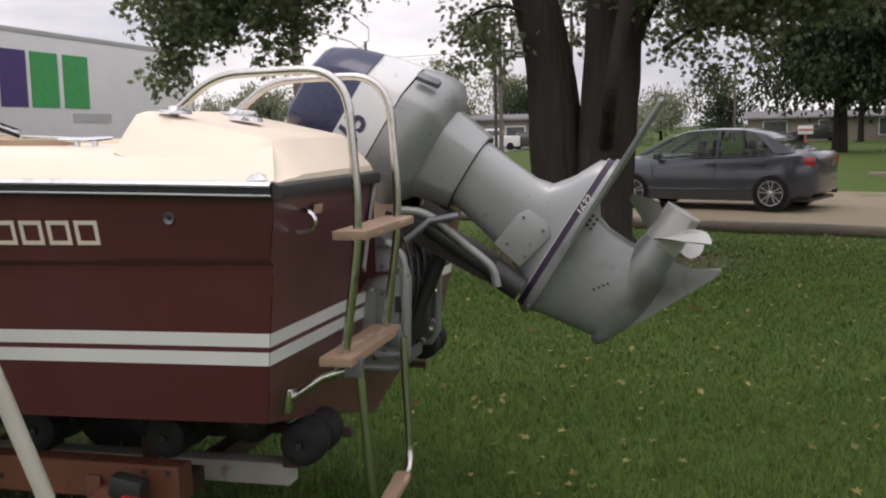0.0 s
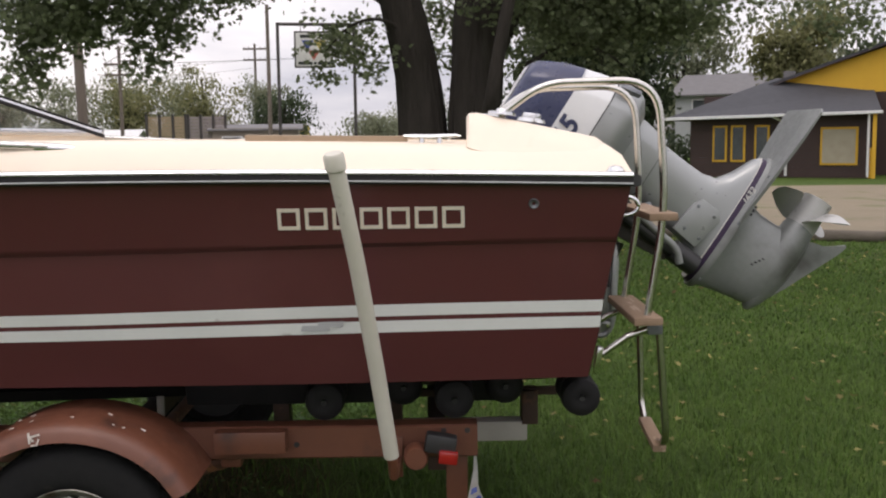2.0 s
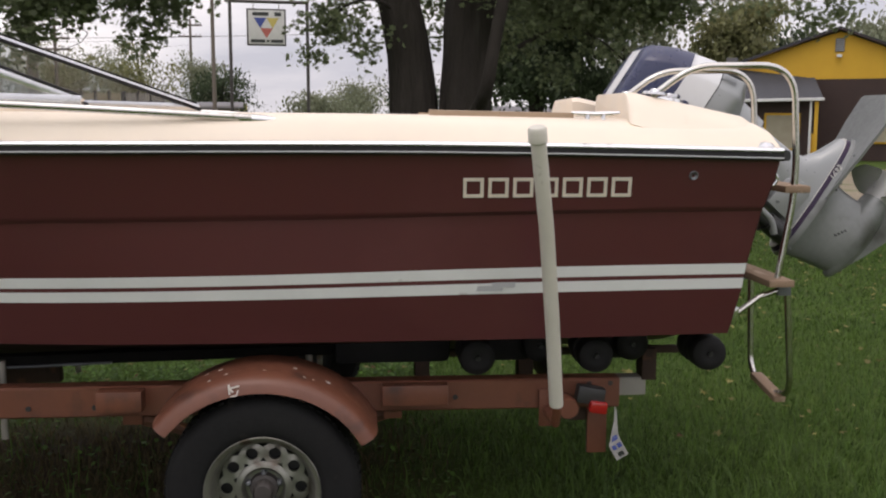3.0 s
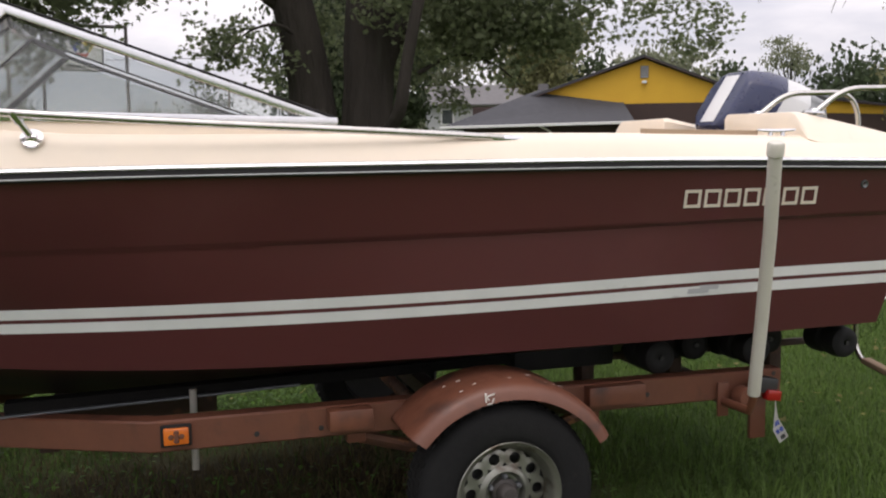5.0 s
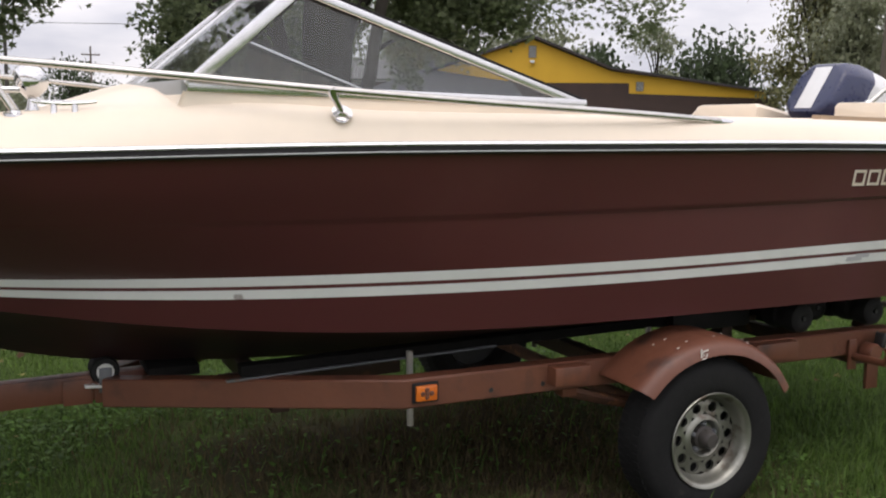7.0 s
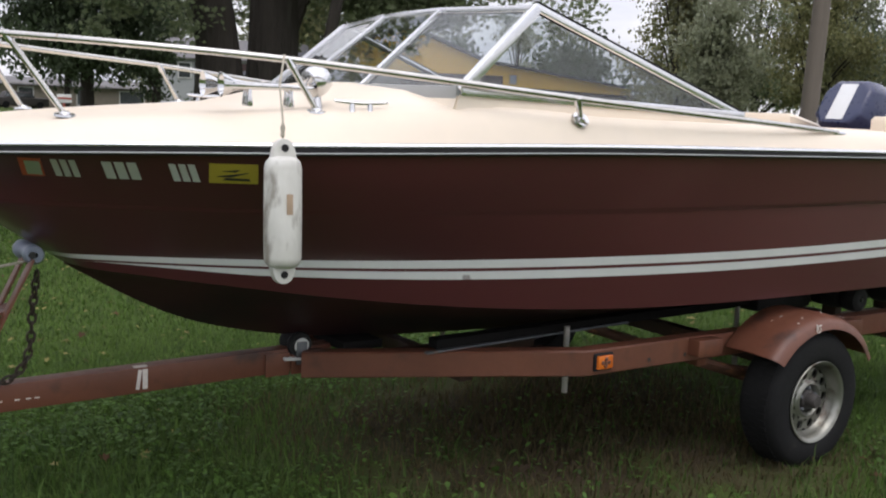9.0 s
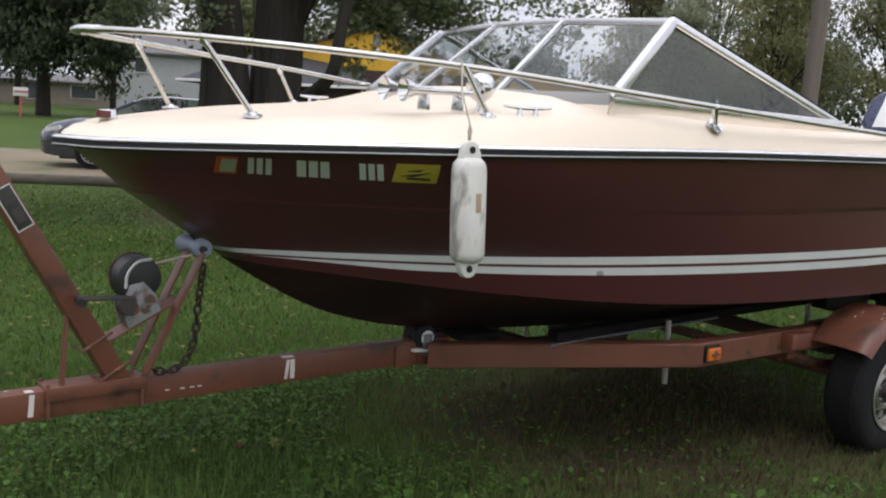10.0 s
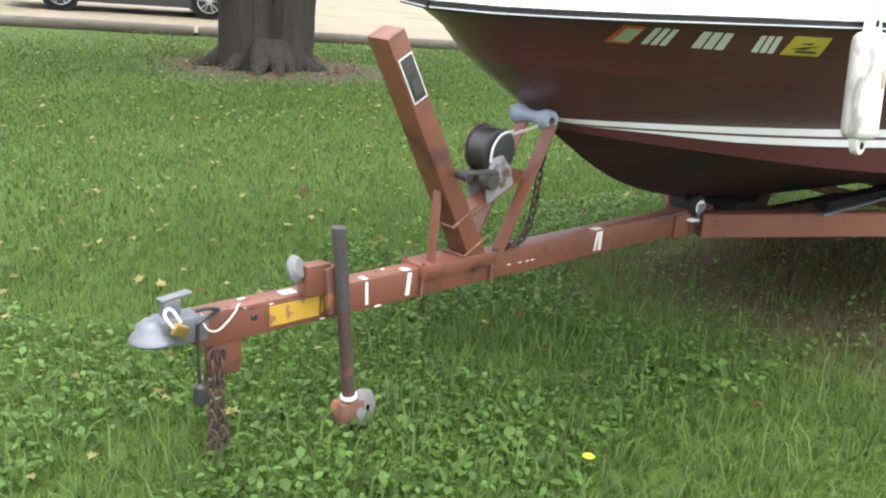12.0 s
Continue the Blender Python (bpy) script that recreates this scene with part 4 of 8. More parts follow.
# ---- bow rail ----
bow_rail = new("bow_rail")
bow_rail.parent = boat
tagged(bow_rail, "bright stainless bow rail on slanting stanchions")
RAILPTS = [(-5.425, 0.0, 1.781), (-5.415, -0.06, 1.781), (-5.30, -0.22, 1.779), (-5.11, -0.362, 1.773), (-4.76, -0.585, 1.757), (-4.28, -0.778, 1.732), (-3.80, -0.925, 1.694), (-3.248, -1.053, 1.650), (-2.7, -1.082, 1.616), (-2.1, -1.065, 1.585), (-1.70, -1.018, 1.562)]
for s in (1, -1):
    path = smooth_path([(x, y * s, z) for x, y, z in RAILPTS], 6)
    part("rail", tube(bmesh.new(), path, 0.0125, 10), STEEL, bow_rail)
    end = Vector((-1.62, -1.006 * s, 1.553))
    part("rail_end", tube(bmesh.new(), [Vector((-1.74, -1.022 * s, 1.563)), Vector((-1.66, -1.012 * s, 1.558)), Vector((-1.56, -1.0 * s, 1.549))], [0.015, 0.015, 0.005], 10, flat=0.8), CHROME, bow_rail)
    for foot, top in (((-4.93, -0.425, 1.515), (-5.10, -0.365, 1.772)), ((-4.18, -0.80, 1.563), (-4.28, -0.778, 1.730)), ((-3.205, -1.022, 1.575), (-3.25, -1.053, 1.648))):
        f, t = Vector((foot[0], foot[1] * s, foot[2])), Vector((top[0], top[1] * s, top[2]))
        st = part("stanchion", tube(bmesh.new(), [f, f.lerp(t, 0.5), t], 0.0105, 10), STEEL, bow_rail)
        d = (t - f).normalized()
        part("collar", tube(bmesh.new(), [t - d * 0.03, t + d * 0.008], 0.015, 10), CHROME, st)
        n = Vector((0, -0.75 * s, 0.66)) if foot[0] > -3.5 else Vector((0, -0.12 * s, 1))
        q = n.to_track_quat("Z", "X").to_matrix().to_4x4()
        q.translation = f
        part("foot_flange", lathe(bmesh.new(), ((0.0, 0.014), (0.014, 0.013), (0.018, 0.006), (0.034, 0.004), (0.036, -0.004)), q, 18), CHROME, st)
part("rail_tip", tube(bmesh.new(), smooth_path([(-5.37, -0.125, 1.7805), (-5.415, -0.06, 1.781), (-5.425, 0, 1.781), (-5.415, 0.06, 1.781), (-5.37, 0.125, 1.7805)], 5), 0.0160, 10), CHROME, bow_rail, "chrome rail joint at the bow")

# ---- cleats, lights, horn, caps ----
def cleat(at, parent, size=1.0):
    c = new("cleat")
    c.parent, c.matrix_basis = parent, at
    tagged(c, "chrome mooring cleat")
    part("cleat_bar", tube(bmesh.new(), [Vector((x * size, 0, z * size)) for x, z in ((-0.085, 0.036), (-0.05, 0.034), (0, 0.032), (0.05, 0.034), (0.085, 0.036))], [0.005 * size, 0.008 * size, 0.009 * size, 0.008 * size, 0.005 * size], 8, flat=0.7), CHROME, c)
    for x in (-0.028, 0.028):
        part("leg", lathe(bmesh.new(), ((0.014 * size, -0.004), (0.009 * size, 0.008), (0.008 * size, 0.03 * size)), pose(x * size, 0, 0), 10), CHROME, c)
    return c


cleat(pose(-4.04, -0.855, 1.563, -4, 0, -16), deck, 1.12)
cleat(pose(-4.04, 0.855, 1.563, 4, 0, 16), deck, 1.12)
cleat(pose(-0.545, -0.875, 1.546, 0, 0, 3), deck)
cleat(pose(-0.545, 0.875, 1.546, 0, 0, -3), deck)
nav = part("bow_light", box(bmesh.new(), (0.062, 0.05, 0.034), pose(-5.33, -0.06, 1.489), 0.006, (0.80, 0.75)), CHROME, deck, "chrome bow light with dark red lens")
part("lens", box(bmesh.new(), (0.050, 0.02, 0.026), pose(-5.350, -0.082, 1.488, 0, 0, 12), 0.005), DARKLENS, nav, "dark red lens")
horn = new("twin_horn")
horn.parent = boat
tagged(horn, "chrome twin trumpet horn and round lamp on the foredeck")
for dy, ln in ((-0.035, 0.32), (0.03, 0.36)):
    prof = ((0.009, 0.0), (0.011, ln * 0.5), (0.014, ln * 0.72), (0.022, ln * 0.88), (0.042, ln), (0.044, ln + 0.004), (0.038, ln - 0.002), (0.018, ln - 0.05), (0.0, ln - 0.09))
    part("trumpet", lathe(bmesh.new(), prof, pose(-4.165, -0.69 + dy, 1.640, 0, -90, -4), 20), CHROME, horn)
for x in (-4.24, -4.39):
    part("bracket", box(bmesh.new(), (0.020, 0.06, 0.058), pose(x, -0.69, 1.600), 0.004, (0.6, 0.9)), CHROME, horn)
lamp = part("deck_lamp", lathe(bmesh.new(), ((0.0, 0.058), (0.024, 0.053), (0.044, 0.036), (0.054, 0.010), (0.056, -0.014), (0.048, -0.03), (0.02, -0.042), (0.0, -0.044)), pose(-4.135, -0.685, 1.668, 0, 68, 10), 22), CHROME, horn, "chrome globe lamp")
part("lamp_foot", lathe(bmesh.new(), ((0.026, -0.03), (0.017, 0.0), (0.012, 0.035)), pose(-4.13, -0.685, 1.590), 14), CHROME, lamp)
part("filler_cap", lathe(bmesh.new(), ((0.0, 0.026), (0.03, 0.026), (0.033, 0.020), (0.033, 0.012), (0.046, 0.008), (0.05, -0.004)), pose(-0.21, -0.575, 1.628, 0, 8, 0), 22), CHROME, deck, "chrome fuel filler cap")
# tow rings on the transom
for s in (-1, 1):
    part("tow_ring", tube(bmesh.new(), [Vector((0.058 + 0.056 * abs(math.sin(a)) ** 0.8, s * 0.84, 1.352 + 0.030 * math.cos(a))) for a in np.linspace(0.0, math.pi, 13)], 0.0065, 8), CHROME, boat, "D-shaped chrome tow ring")
part("stern_reflector", box(bmesh.new(), (0.004, 0.055, 0.026), pose(0.070, -0.72, 1.375, 0, 11, 0), 0.001), TRIMWOOD, boat)

# ---- boarding ladder on the transom ----
ladder = thing("boarding_ladder", "stainless folding boarding ladder with weathered wooden treads, hung on the transom", "ladder")
LN, LF = 2.49, 2.865
for y in (LN, LF):
    up = rounded_path([(-1.41, y + 0.01, 1.640), (-1.27, y, 1.745), (-0.895, y, 1.752), (-0.870, y, 1.33), (-0.925, y, 0.975)], 0.13, 8)
    part("upper_rail", tube(bmesh.new(), up, 0.0125, 12), STEEL, ladder)
    part("foot_flange", lathe(bmesh.new(), ((0.016, 0.014), (0.02, 0.006), (0.044, 0.003), (0.046, -0.006)), pose(-1.40, y + 0.01, 1.652, 0, 6, 0), 18), CHROME, ladder)
low = rounded_path([(-0.885, LN, 0.955), (-0.855, LN, 0.545), (-0.858, (LN + LF) / 2, 0.50), (-0.855, LF, 0.545), (-0.870, LF, 0.955)], 0.07, 7)
part("lower_rail", tube(bmesh.new(), low, 0.0125, 12), STEEL, ladder)
for x, z, y0, y1, tilt in ((-0.885, 1.312, 2.44, 2.915, 0), (-0.932, 0.972, 2.43, 2.905, 0), (-0.860, 0.522, 2.56, 2.80, 8)):
    part("tread", box(bmesh.new(), (0.095 if z > 0.9 else 0.046, y1 - y0, 0.026), pose(x, (y0 + y1) / 2, z, tilt, 0, 0), 0.006), WOODSTEP, ladder, "weathered wooden tread")
for y in (LN, LF):
    part("brace", tube(bmesh.new(), [(-1.085, y - 0.01, 0.852), (-0.99, y, 0.915), (-0.90, y, 0.945)], 0.011, 10), STEEL, ladder)
    part("hinge", box(bmesh.new(), (0.05, 0.03, 0.055), pose(-0.90, y, 0.948), 0.006), GALV, ladder)
    part("socket", box(bmesh.new(), (0.02, 0.035, 0.07), pose(-1.088, y - 0.01, 0.850, 0, 10, 0), 0.005), CHROME, ladder)

# ---- fender on a line ----
fender = thing("boat_fender", "scuffed white vinyl fender hanging on a thin line over the bow", "fender")
FT, FB = Vector((-5.452, 2.500, 1.475)), Vector((-5.462, 2.460, 1.008))
ax = (FT - FB)
fz = ax.normalized()
fy = fz.cross(Vector((1, 0, 0))).normalized()
fm = Matrix((fy.cross(fz), fy, fz)).transposed().to_4x4()
fm.translation = FB
L = ax.length
part("body", lathe(bmesh.new(), ((0.0, 0.052), (0.030, 0.052), (0.044, 0.056), (0.056, 0.068), (0.0605, 0.085), (0.0615, L * 0.5), (0.0605, L - 0.095), (0.056, L - 0.075), (0.044, L - 0.062), (0.028, L - 0.058), (0.0, L - 0.058)), fm, 28), VINYL, fender)
for z0, z1 in ((L - 0.07, L), (0.07, 0.0)):
    bm = bmesh.new()
    out = []
    d = 1 if z1 > z0 else -1
    for a in np.linspace(0, math.pi, 9):
        out.append((0.036 * math.cos(a), z1 - d * 0.036 + d * 0.036 * math.sin(a)))
    out = [(0.045, z0)] + out + [(-0.045, z0)]
    prism(bm, out, 0.030, fm @ Matrix.Rotation(radians(90), 4, "X"), 0.006)
    part("eye_tab", bm, VINYL, fender)
    part("eyelet", lathe(bmesh.new(), ((0.0, 0.0185), (0.008, 0.0185), (0.0125, 0.0175), (0.0125, -0.0175), (0.008, -0.0185), (0.0, -0.0185)), fm @ Matrix.Translation((0, 0, z1 - d * 0.031)) @ Matrix.Rotation(radians(90), 4, "X"), 14), RUBBER, fender, "dark eyelet")
part("worn_patch", box(bmesh.new(), (0.022, 0.002, 0.065), fm @ Matrix.Translation((-0.004, -0.0616, L * 0.55)), 0.0008), TRIMWOOD, fender)
part("line", tube(bmesh.new(), [FT + Vector((0, 0, -0.03)), FT + Vector((0.003, 0.012, 0.06)), FT + Vector((0.03, 0.10, 0.17)), FT + Vector((0.075, 0.165, 0.272))], 0.0035, 6), ROPE, fender)
part("knot", lathe(bmesh.new(), ((0.0, -0.03), (0.008, -0.022), (0.006, -0.01), (0.009, 0.002), (0.006, 0.014), (0.0, 0.03)), Matrix.Translation(FT + Vector((0, 0.004, 0.03))), 8), ROPE, fender)

# ---- outboard motor, tilted up. Local frame: x down the shaft, y to the far side, z aft ----
motor = thing("outboard_motor", "silver-grey outboard motor tilted up, with a white and navy cowl", "outboard motor",
              Matrix.Translation((-0.43, 3.325, 1.18)) @ Matrix(((0.84, 0, 0.543), (0, 1, 0), (-0.543, 0, 0.84))).to_4x4())


def slab(stations, n=20, power=2.6, mats=None):
    """Lofts oval slices: each (s, front, aft, half width); power squares the oval."""
    bm = bmesh.new()
    rings = []
    for s, f0, f1, w in stations:
        c, h = (f0 + f1) / 2, (f1 - f0) / 2
        ring = []
        for k in range(n):
            a = 2 * math.pi * k / n
            ca, sa = math.cos(a), math.sin(a)
            ring.append(Vector((s, w * math.copysign(abs(sa) ** (2 / power), sa), c + h * math.copysign(abs(ca) ** (2 / power), ca))))
        rings.append(ring)
    loft(bm, rings, True, True, mats)
    return bm


def facet(stations, chamfer=0.30, n=4):
    """Lofts boxy slices with broad chamfered corners: each (s, front, aft, half width)."""
    rings = []
    for s, f0, f1, w in stations:
        c, h = (f0 + f1) / 2, (f1 - f0) / 2
        k = chamfer * min(w, h)
        ring = []
        for sy, sz in ((1, 1), (1, -1), (-1, -1), (-1, 1)):
            a, b = (w, h - k * 1.25), (w - k, h)
            if sy * sz > 0:
                a, b = b, a
            for t in (0.0, 0.08, 0.92, 1.0):
                o = 0.010 if t in (0.0, 1.0) else 0.0
                y, z = a[0] + (b[0] - a[0]) * t, a[1] + (b[1] - a[1]) * t
                if o:
                    y, z = (y, z - o) if y == w else (y - o, z)
                ring.append(Vector((s, sy * y, c + sz * z)))
        rings.append(ring)
    return loft(bmesh.new(), rings)


part("cowl", facet([(-1.040, -0.135, 0.130, 0.130), (-1.036, -0.150, 0.146, 0.146), (-1.018, -0.160, 0.166, 0.164), (-0.93, -0.165, 0.212, 0.178), (-0.845, -0.175, 0.236, 0.186)], 0.36), BLUE, motor, "navy blue cowl top")
part("cowl_side", facet([(-0.845, -0.175, 0.236, 0.1865), (-0.76, -0.192, 0.258, 0.192), (-0.705, -0.200, 0.268, 0.192)], 0.42), WHITEENAMEL, motor, "white cowl side")
part("cowl_seam", facet([(-0.705, -0.198, 0.266, 0.190), (-0.700, -0.198, 0.266, 0.190)], 0.42), RUBBER, motor, "thin dark seam")
part("lower_pan", facet([(-0.700, -0.202, 0.270, 0.193), (-0.64, -0.208, 0.280, 0.192), (-0.605, -0.206, 0.278, 0.186), (-0.575, -0.19, 0.262, 0.168), (-0.54, -0.145, 0.215, 0.132)], 0.46), GREY, motor, "grey lower cowl pan")
part("exhaust_housing", facet([(-0.56, -0.135, 0.205, 0.122), (-0.47, -0.112, 0.192, 0.108), (-0.405, -0.098, 0.182, 0.100)], 0.5), GREY, motor)
part("housing_joint", facet([(-0.408, -0.094, 0.178, 0.097), (-0.402, -0.094, 0.178, 0.097)], 0.5), BLACK, motor)
part("midsection", slab([(-0.405, -0.075, 0.165, 0.088), (-0.30, -0.095, 0.155, 0.078), (-0.20, -0.115, 0.150, 0.072), (-0.14, -0.122, 0.165, 0.070), (-0.095, -0.15, 0.225, 0.072), (-0.05, -0.20, 0.315, 0.078), (-0.028, -0.235, 0.325, 0.082)], 26, 2.8), GREY, motor, "grey midsection housing")
part("trim_band", slab([(-0.030, -0.247, 0.332, 0.086), (-0.008, -0.258, 0.336, 0.089)], 26, 2.6), PURPLE, motor, "purple trim band")
part("gearcase_flange", slab([(-0.008, -0.265, 0.345, 0.094), (0.012, -0.268, 0.352, 0.104), (0.022, -0.262, 0.350, 0.104)], 26, 2.4), GREYWORN, motor)


def anti_vent_plate():
    bm = bmesh.new()
    half = [(-0.25, 0.02), (-0.22, 0.06), (-0.1, 0.085), (0.1, 0.110), (0.26, 0.150), (0.45, 0.185), (0.575, 0.190), (0.59, 0.175)]
    outline = [(z, y) for z, y in half] + [(z, -y) for z, y in reversed(half)]
    prism(bm, [(y, z) for z, y in outline], 0.012, pose(0.016, 0, 0) @ Matrix(((0, 0, 1, 0), (1, 0, 0, 0), (0, 1, 0, 0), (0, 0, 0, 1))), 0.004)
    return bm


part("anti_ventilation_plate", anti_vent_plate(), GREYWORN, motor, "scratched flat grey plate")
part("gearcase", slab([(0.02, -0.25, 0.20, 0.070), (0.05, -0.24, 0.155, 0.060), (0.10, -0.228, 0.140, 0.056), (0.18, -0.215, 0.138, 0.060), (0.24, -0.205, 0.150, 0.070), (0.285, -0.185, 0.155, 0.066), (0.325, -0.13, 0.15, 0.040), (0.345, -0.04, 0.14, 0.016)], 28, 2.1), GREYWORN, motor, "worn grey gearcase")
part("torpedo", lathe(bmesh.new(), ((0.0, -0.225), (0.018, -0.215), (0.042, -0.17), (0.060, -0.10), (0.070, -0.01), (0.072, 0.10), (0.066, 0.17), (0.06, 0.19)), pose(0.265, 0, 0), 26), GREYWORN, motor)
bm = bmesh.new()
prism(bm, [(0.31, -0.16), (0.36, -0.06), (0.472, 0.185), (0.480, 0.215), (0.470, 0.222), (0.40, 0.165), (0.335, 0.150), (0.30, 0.15)], 0.016, Matrix(((1, 0, 0, 0), (0, 0, 1, 0), (0, 1, 0, 0), (0, 0, 0, 1))), 0.005)
part("skeg", bm, GREYWORN, motor, "scraped skeg")
prop = part("propeller", lathe(bmesh.new(), ((0.030, 0.17), (0.060, 0.175), (0.064, 0.20), (0.060, 0.28), (0.062, 0.315), (0.055, 0.317), (0.048, 0.28), (0.02, 0.27), (0.0, 0.27)), pose(0.27, 0, 0), 24), PROP, motor, "pitted white three-bladed propeller")
for k in range(3):
    bm = bmesh.new()
    rings = []
    for i, r in enumerate(np.linspace(0.052, 0.172, 8)):
        t = i / 7
        chord = 0.055 + 0.085 * math.sin(math.pi * min(1, t * 0.92 + 0.04)) * (1 - 0.35 * t)
        twist = radians(62 - 30 * t)
        ring = []
        for u, th in ((-1, 0), (-0.5, 0.0035), (0.2, 0.004), (1, 0), (0.2, -0.002), (-0.5, -0.002)):
            a = u * chord * math.cos(twist) / max(r, 0.08) * 0.9 + 0.35 * t
            ring.append(Vector((r * math.cos(a), r * math.sin(a), 0.235 + u * chord * math.sin(twist) * 0.55 + 0.03 * t + th)))
        rings.append(ring)
    loft(bm, rings)
    bmesh.ops.transform(bm, matrix=pose(0.27, 0, 0) @ Matrix.Rotation(radians(40 + 120 * k), 4, "Z"), verts=bm.verts)
    part("blade", bm, PROP, prop)
# small parts on the near side
part("side_cover", prism(bmesh.new(), [(-0.060, -0.085), (0.060, -0.085), (0.066, 0.062), (0.030, 0.088), (-0.048, 0.080), (-0.064, 0.045)], 0.020, pose(-0.125, -0.078, -0.030, 0, 10, 0) @ Matrix(((1, 0, 0, 0), (0, 0, -1, 0), (0, 1, 0, 0), (0, 0, 0, 1))), 0.006), GREY, motor, "bolted grey cover plate")
for x, z in ((-0.165, 0.032), (-0.080, 0.028), (-0.165, -0.085), (-0.085, -0.09)):
    part("bolt", lathe(bmesh.new(), ((0.0, 0.007), (0.006, 0.006), (0.007, 0.0)), pose(x * 0.92 - 0.008, -0.088, z * 0.9 - 0.004, 90, 0, 0), 8), GALV, motor)
for i in range(2):
    for j in range(3):
        part("water_slot", box(bmesh.new(), (0.010, 0.006, 0.011), pose(0.030 + i * 0.017, -0.063, 0.115 + j * 0.018 - i * 0.004), 0.002), BLACK, motor)
for j in range(4):
    part("intake_slot", box(bmesh.new(), (0.012, 0.006, 0.007), pose(0.165 + j * 0.009, -0.0605, -0.055 + j * 0.014), 0.002), BLACK, motor)
for z in (-0.22, 0.05, 0.27):
    part("bolt", lathe(bmesh.new(), ((0.0, 0.008), (0.006, 0.007), (0.007, 0.0)), pose(0.012, -0.10 + 0.02 * (z < -0.1), z, 90, 0, 0), 8), GALV, motor)
text_mesh("figures", "1632", 0.036, pose(-0.010, -0.0900, 0.165) @ Matrix(((0, -1, 0, 0), (0, 0, -1, 0), (1, 0, 0, 0), (0, 0, 0, 1))), PAPER, motor, 0.001, "pale figures", 0.3, 0.0008)
part("band_line", slab([(-0.0315, -0.2475, 0.3325, 0.0868), (-0.029, -0.249, 0.333, 0.0872)], 26, 2.6), PAPER, motor, "thin pale line")
text_mesh("power_figures", "115", 0.105, pose(-0.790, -0.1928, -0.045) @ Matrix(((0, -1, 0, 0), (0, 0, -1, 0), (1, 0, 0, 0), (0, 0, 0, 1))), BLUE, motor, 0.0012, "navy figures on the white cowl", 0.15, 0.0035)
part("cowl_latch", box(bmesh.new(), (0.085, 0.026, 0.026), pose(-0.655, -0.165, 0.250, -40, -10, 0), 0.009), GALV, motor, "cowl latch handle")
part("white_panel", box(bmesh.new(), (0.005, 0.115, 0.262), pose(-1.041, 0.0, -0.002), 0.002), WHITEENAMEL, motor, "white panel on the cowl top")
part("tiller_bracket", box(bmesh.new(), (0.10, 0.12, 0.05), pose(-0.43, 0, -0.13), 0.01), DARKMETAL, motor)
# stern bracket and tilt gear, bolted to the transom
bracket = thing("stern_bracket", "silver clamp bracket and tilt rams holding the motor on the transom", "motor bracket")
for y in (3.10, 3.52):
    bm = bmesh.new()
    prism(bm, [(-1.11, 0.80), (-0.95, 0.785), (-0.915, 0.84), (-0.905, 1.10), (-0.925, 1.18), (-0.965, 1.225), (-1.02, 1.24), (-1.07, 1.20)], 0.030, Matrix(((1, 0, 0, 0), (0, 0, 1, y), (0, 1, 0, 0), (0, 0, 0, 1))), 0.008)
    part("clamp_plate", bm, GREY, bracket, "silver clamp plate")
    for z in (0.86, 0.95, 1.05, 1.14):
        part("bolt", lathe(bmesh.new(), ((0.0, 0.010), (0.008, 0.009), (0.010, 0.0)), pose(-1.00, y - 0.016, z, 90, 0, 0), 8), GALV, bracket)
    edge_pts = [(-1.085, 0.80), (-0.955, 0.795), (-0.925, 0.84), (-0.912, 1.10), (-0.930, 1.175), (-0.968, 1.215), (-1.02, 1.228), (-1.055, 1.195)]
    part("plate_rim", tube(bmesh.new(), rounded_path([(x, y - 0.016, z) for x, z in edge_pts], 0.03, 4), 0.0115, 8), GREY, bracket)
    part("plate_panel", box(bmesh.new(), (0.085, 0.010, 0.20), pose(-0.985, y - 0.017, 0.965, 0, 2, 0), 0.006), GREYWORN, bracket)
    part("plate_slot", box(bmesh.new(), (0.020, 0.012, 0.055), pose(-0.948, y - 0.020, 1.015), 0.004), BLACK, bracket)
    part("cross_pin", tube(bmesh.new(), [(-1.04, y - 0.030, 1.120), (-0.945, y - 0.030, 1.124)], 0.008, 8), STEEL, bracket)
    for x, z in ((-1.028, 0.835), (-0.945, 0.838), (-1.03, 1.065), (-0.935, 1.130)):
        part("bolt", lathe(bmesh.new(), ((0.0, 0.012), (0.009, 0.011), (0.011, 0.0)), pose(x, y - 0.022, z, 90, 0, 0), 8), STEEL, bracket)
    part("plate_rib", box(bmesh.new(), (0.018, 0.022, 0.30), pose(-0.925, y - 0.02, 0.98, 0, 2, 0), 0.006), GREY, bracket)
    part("plate_rib", box(bmesh.new(), (0.13, 0.022, 0.016), pose(-1.0, y - 0.02, 0.845), 0.005), GREY, bracket)
    part("recess", box(bmesh.new(), (0.035, 0.006, 0.07), pose(-0.965, y - 0.016, 1.0), 0.008), DARKMETAL, bracket)
part("transom_plate", box(bmesh.new(), (0.02, 0.30, 0.36), pose(-1.072, 3.29, 1.02, 0, 11, 0), 0.008), GREY, bracket)
part("swivel_bracket", beam_between(bmesh.new(), (-0.985, 3.315, 1.275), (-0.66, 3.315, 1.10), 0.16, 0.085, 0.02), DARKMETAL, bracket, "dark swivel bracket")
part("tilt_ram", tube(bmesh.new(), [(-0.985, 3.315, 0.84), (-0.93, 3.315, 0.98), (-0.86, 3.315, 1.14)], 0.026, 12), BLACK, bracket, "black hydraulic tilt ram")
